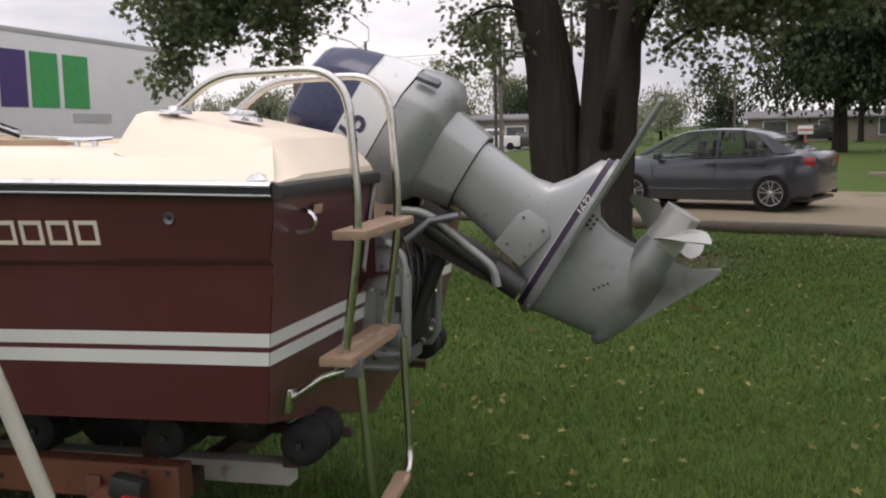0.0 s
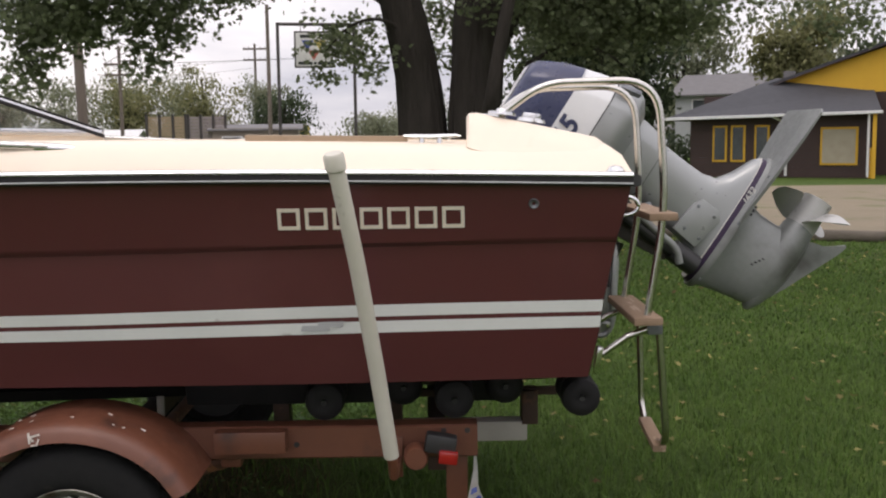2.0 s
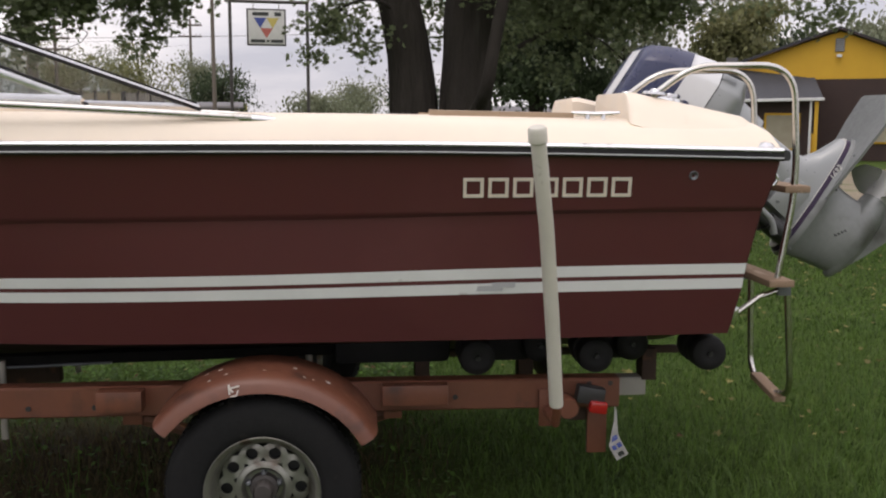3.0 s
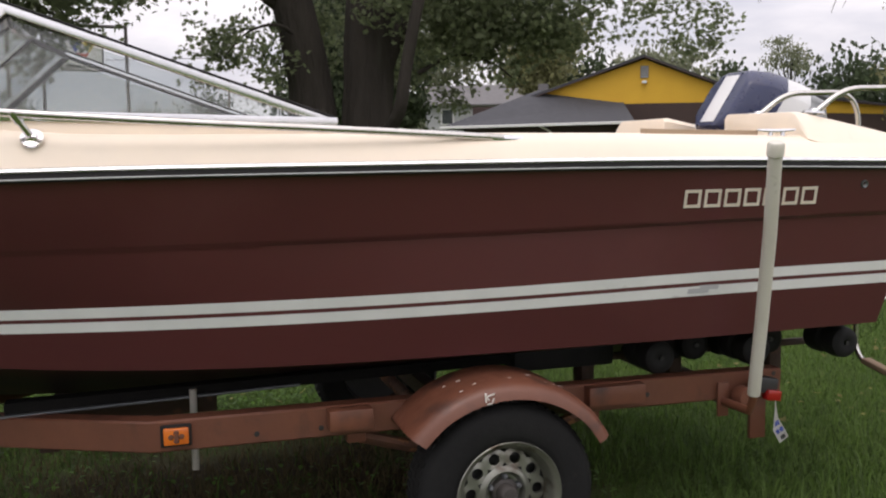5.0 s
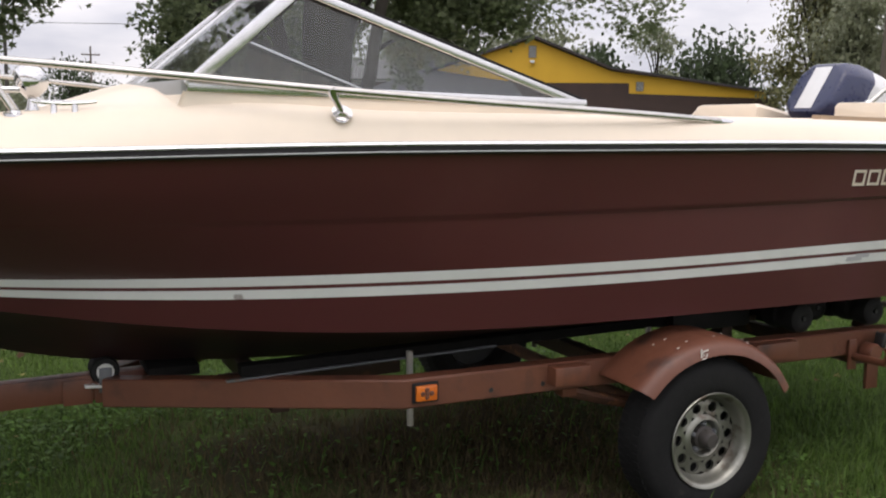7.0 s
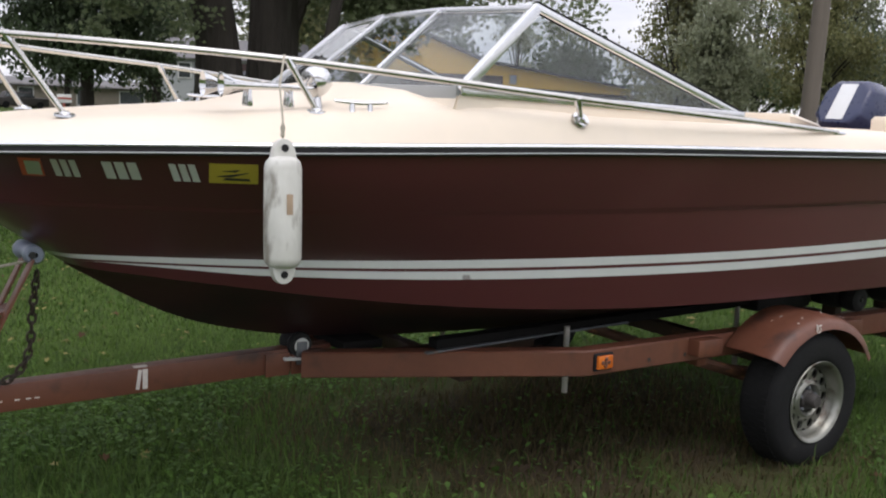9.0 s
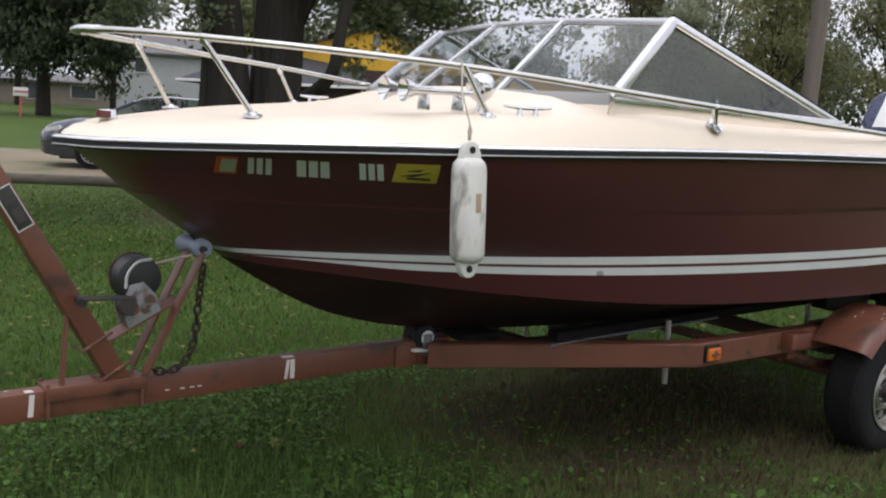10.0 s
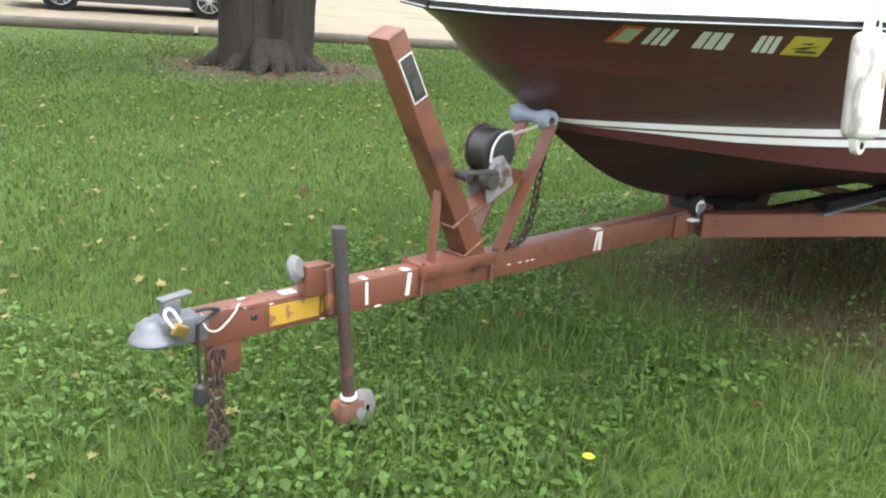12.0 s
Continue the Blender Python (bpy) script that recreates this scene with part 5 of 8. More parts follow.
part("tilt_tube", tube(bmesh.new(), [(-1.0, 3.06, 1.225), (-1.0, 3.56, 1.225)], 0.018, 12), GALV, bracket)
part("steering_arm", tube(bmesh.new(), smooth_path([(-0.96, 3.16, 1.32), (-0.86, 3.17, 1.30), (-0.74, 3.19, 1.20), (-0.655, 3.2, 1.125), (-0.635, 3.2, 1.06)], 5), 0.016, 10), GREYWORN, bracket, "steering link arm")
part("mount_rod", tube(bmesh.new(), [(-0.88, 3.2, 1.27), (-0.70, 3.22, 1.14), (-0.60, 3.24, 1.07)], 0.028, 12), BLACK, bracket)
part("lower_mount", tube(bmesh.new(), [(-0.66, 3.235, 1.115), (-0.565, 3.25, 1.045)], 0.045, 14), BLACK, bracket, "black lower mount cover")
part("fork_link", tube(bmesh.new(), [(-0.93, 3.14, 1.22), (-0.85, 3.15, 1.285), (-0.76, 3.18, 1.30)], 0.012, 8), GALV, bracket)
for k, (y0, dz) in enumerate(((3.22, 0.0), (3.30, 0.03), (3.38, -0.02))):
    part("hose", tube(bmesh.new(), smooth_path([(-1.05, y0, 1.27 + dz), (-0.97, y0 + 0.02, 1.22 + dz), (-0.93, y0 - 0.02, 1.08), (-0.97, y0, 0.92)], 6), 0.009, 8), BLACK, bracket)
part("pump_body", lathe(bmesh.new(), ((0.0, 0.0), (0.05, 0.0), (0.055, 0.02), (0.055, 0.20), (0.04, 0.23), (0.0, 0.235)), pose(-0.985, 3.40, 0.83), 18), BLACK, bracket, "black pump body")
for k in range(9):
    part("fastener", lathe(bmesh.new(), ((0.0, 0.014), (0.008, 0.012), (0.010, 0.0)), pose(-0.935 + 0.02 * (k % 3), 3.335 + 0.03 * (k % 2), 0.84 + 0.035 * k, 90, 0, 0), 8), STEEL if k % 2 else GALV, bracket)
part("trim_anode", box(bmesh.new(), (0.05, 0.20, 0.05), pose(-0.985, 3.32, 0.80, 0, 0, 0), 0.008), GALV, bracket)

# ---- trailer ----
trailer = thing("boat_trailer", "copper-brown painted steel boat trailer with worn rollers", "trailer")
YC = 3.405


def mirror_y(p):
    return Vector((p[0], 2 * YC - p[1], p[2]))


for far_side in (False, True):
    pts = [Vector((-1.485, 2.595, 0.548)), Vector((-2.7, 2.605, 0.552)), Vector((-3.98, 2.625, 0.548)), Vector((-4.95, 3.335, 0.475))]
    if far_side:
        pts = [mirror_y(p) for p in pts]
    bm = bmesh.new()
    rings = []
    for i, p in enumerate(pts):
        d = (pts[min(i + 1, 3)] - pts[max(i - 1, 0)]).normalized()
        n = Vector((-d.y, d.x, 0)).normalized()
        w = 0.04 / max(0.6, abs((pts[min(i + 1, 3)] - pts[i if i < 3 else 2]).normalized().dot(d)))
        rings.append([p + n * a * w + Vector((0, 0, b)) for a, b in ((-1, -0.05), (-0.85, -0.056), (0.85, -0.056), (1, -0.05), (1, 0.05), (0.85, 0.056), (-0.85, 0.056), (-1, 0.05))])
    loft(bm, rings)
    part("side_rail", bm, RUSTPAINT, trailer, "brown box-section side rail")
bm = bmesh.new()
beam_between(bm, (-7.45, YC, 0.4394), (-4.80, YC, 0.490), 0.078, 0.105, 0.008)
tongue = part("tongue", bm, RUSTPAINT, trailer, "brown square tongue beam with chipped paint")
# cross members get a darker colour that paints in the shade under the boat
for x in (-1.62, -2.80, -4.35):
    wdt = 1.55 if x > -4 else 0.9
    part("cross_member", box(bmesh.new(), (0.07, wdt, 0.07), pose(x, YC, 0.455), 0.006), RUSTSHADE, trailer)
part("axle", tube(bmesh.new(), [(-2.80, 2.56, 0.33), (-2.80, 2 * YC - 2.56, 0.33)], 0.03, 12), RUST, trailer)
for y in (2.63, 2 * YC - 2.63):
    part("leaf_spring", tube(bmesh.new(), smooth_path([(-3.25, y, 0.47), (-3.0, y, 0.40), (-2.8, y, 0.375), (-2.6, y, 0.40), (-2.35, y, 0.47)], 5), 0.022, 8, flat=1.4), RUST, trailer)
    for x in (-3.27, -2.33):
        part("spring_hanger", box(bmesh.new(), (0.07, 0.06, 0.08), pose(x, y - 0.02, 0.50), 0.008), RUSTPAINT, trailer)


def wheel(at):
    w = new("wheel")
    w.parent, w.matrix_basis = trailer, at
    tagged(w, "black tyre on a pale steel wheel with round holes")
    # axis along local z, outer face at z = 0.1
    part("tyre", lathe(bmesh.new(), ((0.182, -0.085), (0.200, -0.098), (0.255, -0.104), (0.300, -0.094), (0.318, -0.072), (0.323, -0.03), (0.323, 0.03), (0.318, 0.072), (0.300, 0.094), (0.286, 0.099), (0.255, 0.104), (0.215, 0.102), (0.200, 0.098), (0.182, 0.085)), None, 56), TYRE, w, "worn black tyre")
    bm = bmesh.new()
    for a in range(60):
        for zz in (-0.045, 0.0, 0.045):
            box(bm, (0.020, 0.020, 0.034), Matrix.Rotation(2 * math.pi * (a + 0.5 * (zz == 0)) / 60, 4, "Z") @ Matrix.Translation((0.3150, 0, zz)))
    part("tread", bm, TYRE, w)
    r = part("rim", lathe(bmesh.new(), ((0.184, 0.094), (0.193, 0.100), (0.190, 0.104), (0.180, 0.101), (0.172, 0.092), (0.166, 0.070), (0.160, 0.052), (0.152, 0.040)), None, 48), DULLRIM, w, "pale painted steel rim")
    # disc with ten round holes
    bm = bmesh.new()
    holes = 10
    inner, outer = [], []
    seg = 6
    for k in range(holes):
        base = 2 * math.pi * k / holes
        half = math.pi / holes
        rad = [0.092, 0.152]
        c = Vector((0.123 * math.cos(base), 0.123 * math.sin(base), 0.046))
        hole = []
        for j in range(12):
            a = 2 * math.pi * j / 12 + base
            hole.append(c + Vector((0.0205 * math.cos(a), 0.0205 * math.sin(a), 0)))
        ring = []
        for j in range(12):
            a = 2 * math.pi * j / 12
            dr, dt = math.cos(a), math.sin(a)
            s = 1 / max(abs(dr), abs(dt))
            rr = 0.122 + 0.030 * dr * s
            ang = base + half * dt * s
            ring.append(Vector((rr * math.cos(ang), rr * math.sin(ang), 0.040 + 0.010 * (0.152 - rr) / 0.06)))
        hv, rv = [bm.verts.new(q) for q in hole], [bm.verts.new(q) for q in ring]
        dv = [bm.verts.new(q - Vector((0, 0, 0.012))) for q in hole]
        for j in range(12):
            bm.faces.new((hv[j], hv[(j + 1) % 12], rv[(j + 1) % 12], rv[j]))
            bm.faces.new((hv[(j + 1) % 12], hv[j], dv[j], dv[(j + 1) % 12]))
    bmesh.ops.remove_doubles(bm, verts=bm.verts, dist=0.0012)
    part("disc", bm, DULLRIM, w, "pale disc with ten round holes")
    part("hub_bowl", lathe(bmesh.new(), ((0.094, 0.050), (0.085, 0.058), (0.074, 0.060), (0.066, 0.052), (0.062, 0.030), (0.0, 0.030)), None, 36), DULLRIM, w, "dull metal centre ring")
    part("backing", lathe(bmesh.new(), ((0.0, 0.005), (0.17, 0.0), (0.18, -0.08)), None, 30), BLACK, w)
    hub = part("hub", lathe(bmesh.new(), ((0.050, 0.030), (0.046, 0.052), (0.034, 0.056), (0.032, 0.094), (0.026, 0.102), (0.0, 0.104)), None, 24), DARKMETAL, w, "greasy dark hub")
    for k in range(5):
        a = 2 * math.pi * k / 5 + 0.3
        part("lug_nut", lathe(bmesh.new(), ((0.011, 0.03), (0.011, 0.048), (0.006, 0.054), (0.0, 0.055)), pose(0.054 * math.cos(a), 0.054 * math.sin(a), 0.004), 6), GALV, hub)
    return w


WHEEL = wheel(pose(-2.782, 2.395, 0.300, 90, 0, 0) @ Matrix.Scale(1.03, 4))
W2 = copy_thing(WHEEL, pose(-2.782, 2 * YC - 2.395, 0.300, -90, 0, 0) @ Matrix.Scale(1.03, 4))
W2.parent = trailer


def mudguard(y0, y1):
    """A rolled steel guard: an arc over the wheel with flared straight ends, its outer edge turned down."""
    bm = bmesh.new()
    line = []
    for a in np.linspace(26, 144, 25):
        line.append((-2.785 + 0.440 * math.cos(radians(a)), 0.318 + 0.398 * math.sin(radians(a))))
    line = smooth_path([(x, 0, z) for x, z in line[::3]] + [(line[-1][0], 0, line[-1][1])], 4)
    rings = []
    s = 1 if y1 > y0 else -1
    c = Vector((-2.80, 0, 0.318))
    for p in line:
        out = (Vector((p.x, 0, p.z)) - c).normalized()
        ring = []
        for yo, dn in ((y1, 0.0), (y0 + s * 0.10, 0.0), (y0 + s * 0.055, 0.003), (y0 + s * 0.022, 0.014), (y0 + s * 0.006, 0.034), (y0, 0.060), (y0 + s * 0.004, 0.061), (y0 + s * 0.012, 0.036), (y0 + s * 0.026, 0.019), (y0 + s * 0.057, 0.008), (y0 + s * 0.10, 0.005), (y1, 0.005)):
            q = p - out * dn
            ring.append(Vector((q.x, yo, q.z)))
        rings.append(ring)
    loft(bm, rings)
    return bm


guard = part("mudguard", mudguard(2.262, 2.560), RUSTPAINT, trailer, "rounded copper-brown mudguard with paint chips")
part("mudguard", mudguard(2 * YC - 2.262, 2 * YC - 2.560), RUSTPAINT, trailer)
for x0, w in ((-3.30, 0.16), (-2.25, 0.24)):
    part("guard_bracket", box(bmesh.new(), (w, 0.07, 0.075), pose(x0, 2.545, 0.565), 0.006), RUSTPAINT, trailer)
rng = random.Random(4)
for k in range(9):
    a = radians(rng.uniform(55, 120))
    y = rng.uniform(2.30, 2.46)
    q = Vector((-2.785 + 0.4435 * math.cos(a), y, 0.318 + 0.4015 * math.sin(a)))
    part("paint_chip", box(bmesh.new(), (rng.uniform(0.004, 0.018), rng.uniform(0.003, 0.007), 0.0016), Matrix.Translation(q) @ Matrix.Rotation(math.pi / 2 - a, 4, "Y")), CHIP, guard)
bm = bmesh.new()
mk = pose(-2.866, 2.2635, 0.668, 90, 0, 0)
for cx, cy, w, h, r in ((-0.014, 0.004, 0.006, 0.034, 4), (0.004, 0.012, 0.030, 0.005, 14), (0.012, -0.008, 0.005, 0.020, -18), (0.000, -0.018, 0.020, 0.005, 8), (-0.006, 0.000, 0.005, 0.016, 40)):
    box(bm, (w, h, 0.003), mk @ pose(cx, cy, 0, 0, 0, r))
part("painted_mark", bm, CHIP, guard, "white painted mark")
# marker light, holes, chips
mark = part("side_marker", box(bmesh.new(), (0.105, 0.016, 0.078), pose(-3.905, 2.580, 0.551), 0.006), RUBBER, trailer, "amber side marker light")
part("lens", box(bmesh.new(), (0.086, 0.018, 0.060), pose(-3.905, 2.568, 0.551), 0.008), ORANGE, mark, "amber lens")
for dx, dz in ((0, 0), (0.018, 0.0), (-0.018, 0.0), (0, 0.014), (0, -0.014)):
    part("lens_dot", lathe(bmesh.new(), ((0.0, 0.004), (0.008, 0.003), (0.010, 0.0)), pose(-3.905 + dx, 2.558, 0.551 + dz, 90, 0, 0), 10), RUSTPAINT, mark)
for x, z in ((-3.63, 0.530), (-3.40, 0.530), (-2.10, 0.545), (-1.60, 0.585), (-1.52, 0.585)):
    part("bolt_hole", lathe(bmesh.new(), ((0.0, 0.0012), (0.009, 0.0012), (0.010, 0.0)), pose(x, 2.5545 + 0.02 * (x < -3.2), z, 90, 0, 0), 12), BLACK, trailer)
# rear end: drop plates, tail lamp, tag, guide pole
for y in (2.595, 2 * YC - 2.595):
    part("drop_plate", box(bmesh.new(), (0.075, 0.02, 0.20), pose(-1.555, y + 0.02, 0.40), 0.004), RUSTPAINT, trailer)
tail = part("tail_lamp", box(bmesh.new(), (0.105, 0.055, 0.065), pose(-1.612, 2.490, 0.562, 0, 10, 0), 0.012), BLACK, trailer, "black tail lamp with a red lens")
part("lens", box(bmesh.new(), (0.066, 0.045, 0.044), pose(-1.588, 2.468, 0.522, 0, 8, 0), 0.010), REDLENS, tail, "red lens")
part("lamp_bracket", lathe(bmesh.new(), ((0.0, 0.03), (0.036, 0.03), (0.042, 0.02), (0.042, -0.03), (0.0, -0.03)), pose(-1.695, 2.50, 0.515, 90, 0, 0), 16), RUSTPAINT, trailer)
bm = bmesh.new()
tagr = [[Vector((-1.497, 2.575, 0.495)), Vector((-1.489, 2.585, 0.497))], [Vector((-1.500, 2.565, 0.44)), Vector((-1.484, 2.58, 0.44))], [Vector((-1.512, 2.555, 0.385)), Vector((-1.484, 2.565, 0.392))],
        [Vector((-1.522, 2.545, 0.345)), Vector((-1.478, 2.55, 0.368))], [Vector((-1.508, 2.54, 0.318)), Vector((-1.462, 2.545, 0.341))], [Vector((-1.492, 2.54, 0.290)), Vector((-1.446, 2.545, 0.313))]]
loft(bm, tagr, close=False)
bmesh.ops.solidify(bm, geom=bm.faces[:], thickness=0.0015)
tagp = part("paper_tag", bm, PAPER, trailer, "curled white paper tag with blue and black bars")
for i, f0, f1, mat in ((2, 0.2, 0.8, BLUEPRINT), (3, 0.15, 0.45, BLUEPRINT), (3, 0.55, 0.9, BLUEPRINT), (4, 0.3, 0.75, DARKPRINT)):
    a, b = tagr[i], tagr[i + 1]
    bm = bmesh.new()
    q = [a[0].lerp(a[1], f0).lerp(b[0].lerp(b[1], f0), 0.2), a[0].lerp(a[1], f1).lerp(b[0].lerp(b[1], f1), 0.2), a[0].lerp(a[1], f1).lerp(b[0].lerp(b[1], f1), 0.75), a[0].lerp(a[1], f0).lerp(b[0].lerp(b[1], f0), 0.75)]
    loft(bm, [[v + Vector((0, -0.0015, 0)) for v in q], [v + Vector((0, -0.003, 0)) for v in q]])
    part("print_bar", bm, mat, tagp, smooth=False)
GT, GB = Vector((-1.904, 2.037, 1.535)), Vector((-1.770, 2.327, 0.575))
guide = part("guide_pole", tube(bmesh.new(), [GB, GB.lerp(GT, 0.33) + Vector((0.006, 0, 0)), GB.lerp(GT, 0.66) + Vector((0.008, 0, 0)), GT], 0.0245, 18), PVC, trailer, "leaning white PVC guide pole with an end cap")
d = (GT - GB).normalized()
part("cap", tube(bmesh.new(), [GT - d * 0.05, GT - d * 0.045, GT - d * 0.006, GT + d * 0.002], [0.0255, 0.030, 0.030, 0.024], 18), PVC, guide)
part("guide_foot", tube(bmesh.new(), [GB + d * 0.06, GB - d * 0.02, (-1.765, 2.36, 0.50), (-1.76, 2.57, 0.49)], 0.017, 12), RUSTPAINT, trailer)
part("foot_plate", box(bmesh.new(), (0.05, 0.012, 0.14), pose(-1.765, 2.545, 0.50), 0.004), RUSTPAINT, trailer)
# roller beams and rollers under the stern
for s in (1, -1):
    y = YC + s * 0.47
    part("roller_beam", box(bmesh.new(), (1.25, 0.075, 0.075), pose(-1.905, y, 0.474), 0.006), PALEGALV, trailer, "pale galvanised roller beam")
    for k, x in enumerate((-1.12, -1.37, -1.56, -1.74, -2.01)):
        yy = y - s * (-0.16 if k % 2 == 0 else 0.02)
        for off in (0.0, 0.115):
            rb = part("roller", lathe(bmesh.new(), ((0.012, -0.050), (0.030, -0.056), (0.050, -0.053), (0.064, -0.042), (0.069, -0.018), (0.069, 0.018), (0.064, 0.042), (0.050, 0.053), (0.030, 0.056), (0.012, 0.050)), pose(x, (yy + s * off), 0.674 - 0.02 * (abs((yy + s * off) - YC) < 0.42), 90, 0, 0), 24), RUBBER, trailer, "black rubber keel roller")
            part("shaft", tube(bmesh.new(), [(x, (yy + s * off) - 0.058, 0.674 - 0.02 * (abs((yy + s * off) - YC) < 0.42)), (x, (yy + s * off) + 0.058, 0.674 - 0.02 * (abs((yy + s * off) - YC) < 0.42))], 0.010, 8), BLACK, rb)
    # added black blocks stand in for the shadowed mass among the rollers
    for x, ln in ((-1.48, 0.22), (-1.88, 0.22), (-2.32, 0.46)):
        part("roller_cradle", box(bmesh.new(), (ln, 0.16, 0.115), pose(x, y, 0.655), 0.03), RUBBER, trailer, "black block filling the shaded gap between rollers")
    # brackets and rockers are coloured dark for the shade below the hull
    for x in (-1.27, -1.78, -2.2):
        part("roller_bracket", box(bmesh.new(), (0.06, 0.09, 0.13), pose(x, y, 0.565), 0.006), RUSTSHADE, trailer)
        part("rocker", box(bmesh.new(), (0.36, 0.03, 0.03), pose(x + 0.02, y, 0.62), 0.005), RUSTSHADE, trailer)
# bunk boards and their studs
for s in (1, -1):
    part("bunk_board", beam_between(bmesh.new(), (-4.50, YC + s * 0.40, 0.594), (-2.45, YC + s * 0.47, 0.652), 0.075, 0.042, 0.005), CARPET, trailer, "dark carpeted bunk board")
    part("bunk_channel", beam_between(bmesh.new(), (-4.56, YC + s * 0.44, 0.566), (-3.42, YC + s * 0.47, 0.608), 0.03, 0.009, 0.003), GALV, trailer)
    for x in (-3.83, -2.65):
        part("stud", tube(bmesh.new(), [(x, YC + s * 0.50, 0.63), (x, YC + s * 0.51, 0.32)], 0.014, 10), PALEGALV, trailer)
# added dark board takes the place of an unidentified black mass
part("bunk_crossboard", box(bmesh.new(), (0.20, 0.30, 0.04), pose(-4.70, YC, 0.548), 0.006), CARPET, trailer, "dark board filling the black mass behind the keel roller")
part("centre_brace", beam_between(bmesh.new(), (-4.52, YC - 0.12, 0.472), (-3.72, YC - 0.12, 0.478), 0.05, 0.07, 0.006), RUSTSHADE, trailer)
# keel roller at the fork of the frame
part("keel_roller", lathe(bmesh.new(), ((0.014, -0.055), (0.052, -0.055), (0.058, -0.04), (0.040, 0.0), (0.058, 0.04), (0.052, 0.055), (0.014, 0.055)), pose(-4.955, YC, 0.552, 90, 0, 0), 22), RUBBER, trailer, "black keel roller")
part("roller_hub", lathe(bmesh.new(), ((0.012, 0.0), (0.030, 0.002), (0.034, 0.010), (0.026, 0.012), (0.012, 0.006)), pose(-4.955, YC - 0.056, 0.552, 90, 0, 0), 18), STRIPE, trailer)
for y in (-0.066, 0.066):
    part("roller_ear", box(bmesh.new(), (0.05, 0.008, 0.10), pose(-4.955, YC + y, 0.52), 0.003), GALV, trailer)
part("strap", box(bmesh.new(), (0.10, 0.15, 0.012), pose(-4.985, YC, 0.497, 0, 4, 0), 0.003), STRIPE, trailer)
for x in (-4.90, -5.02):
    part("joint_plate", box(bmesh.new(), (0.11, 0.012, 0.10), pose(x - 0.04, YC - 0.046, 0.475), 0.003), RUSTPAINT, trailer)
# winch post
PB, PT = Vector((-6.318, YC, 0.475)), Vector((-6.795, YC, 1.300))
post = part("winch_post", beam_between(bmesh.new(), PB, PT, 0.076, 0.105, 0.006, (0, 1, 0)), RUSTPAINT, trailer, "leaning square winch post")
pd = (PT - PB).normalized()
px = Vector((0, 1, 0)).cross(pd)
pm = Matrix((px, pd, Vector((0, -1, 0)))).transposed().to_4x4()
# px points across the post; the near face is at -y
face = PB.lerp(PT, 0.832) + Vector((0, -0.054, 0))
pm.translation = face
part("decal_plate", box(bmesh.new(), (0.055, 0.155, 0.003), pm, 0.001), DARKPRINT, post, "dark maker's plate with pale edges")
for dx, dy, w, h in ((-0.0285, 0, 0.004, 0.158), (0.0285, 0, 0.004, 0.158), (0, 0.079, 0.06, 0.004), (0, -0.079, 0.06, 0.004), (0.0, 0.035, 0.036, 0.03), (0.002, -0.03, 0.03, 0.05)):
    part("plate_bar", box(bmesh.new(), (w, h, 0.004), pm @ Matrix.Translation((dx, dy, 0.0012))), PAPER if abs(dx) > 0.01 or abs(dy) > 0.06 else DARKMETAL, post)
part("post_base", box(bmesh.new(), (0.36, 0.116, 0.05), pose(-6.43, YC, 0.497, 0, -1.1, 0), 0.006), RUSTPAINT, trailer)
for x in (-6.60, -6.26):
    part("u_bolt", tube(bmesh.new(), [(x, YC - 0.049, 0.53), (x, YC - 0.049, 0.391 + (x + 7.42) * 0.019), (x, YC + 0.049, 0.391 + (x + 7.42) * 0.019), (x, YC + 0.049, 0.53)], 0.007, 8), RUST, trailer)
for t in (0.10, 0.24):
    c = PB.lerp(PT, t)
    part("clamp_rod", tube(bmesh.new(), [c + px * 0.062 + Vector((0, -0.058, 0)), c - px * 0.062 + Vector((0, -0.058, 0)), c - px * 0.062 + Vector((0, 0.058, 0))], 0.006, 8), RUST, trailer)
part("post_strut", beam_between(bmesh.new(), (-6.553, YC - 0.03, 0.47), (-6.525, YC - 0.01, 0.79), 0.012, 0.036, 0.003, (0, 1, 0)), RUSTPAINT, trailer)
# roller arms, bow roller, winch
for y in (YC - 0.07, YC + 0.07):
    part("roller_arm", beam_between(bmesh.new(), (-6.262, y, 0.535), (-6.045, y, 0.985), 0.010, 0.056, 0.003, (0, 1, 0)), RUSTPAINT, trailer)
part("bow_roller", lathe(bmesh.new(), ((0.010, -0.095), (0.030, -0.095), (0.036, -0.085), (0.037, -0.055), (0.030, -0.045), (0.024, -0.02), (0.024, 0.02), (0.030, 0.045), (0.037, 0.055), (0.036, 0.085), (0.030, 0.095), (0.010, 0.095)), pose(-6.040, 3.432, 0.998, 90, 0, 3), 24), BLUEROLLER, trailer, "grey-blue spool-shaped bow roller")
part("roller_bore", lathe(bmesh.new(), ((0.0, 0.002), (0.013, 0.002), (0.014, 0.0)), pose(-6.045, 3.336, 0.998, 90, 0, 3), 12), BLACK, trailer)
part("winch_plate", beam_between(bmesh.new(), (-6.41, YC, 0.655), (-6.115, YC, 0.805), 0.10, 0.008, 0.002), RUSTPAINT, trailer)
winch = new("winch")
winch.parent = trailer
tagged(winch, "galvanised hand winch with a black drum")
wm = pose(-6.262, YC, 0.770, 0, -27, 0)
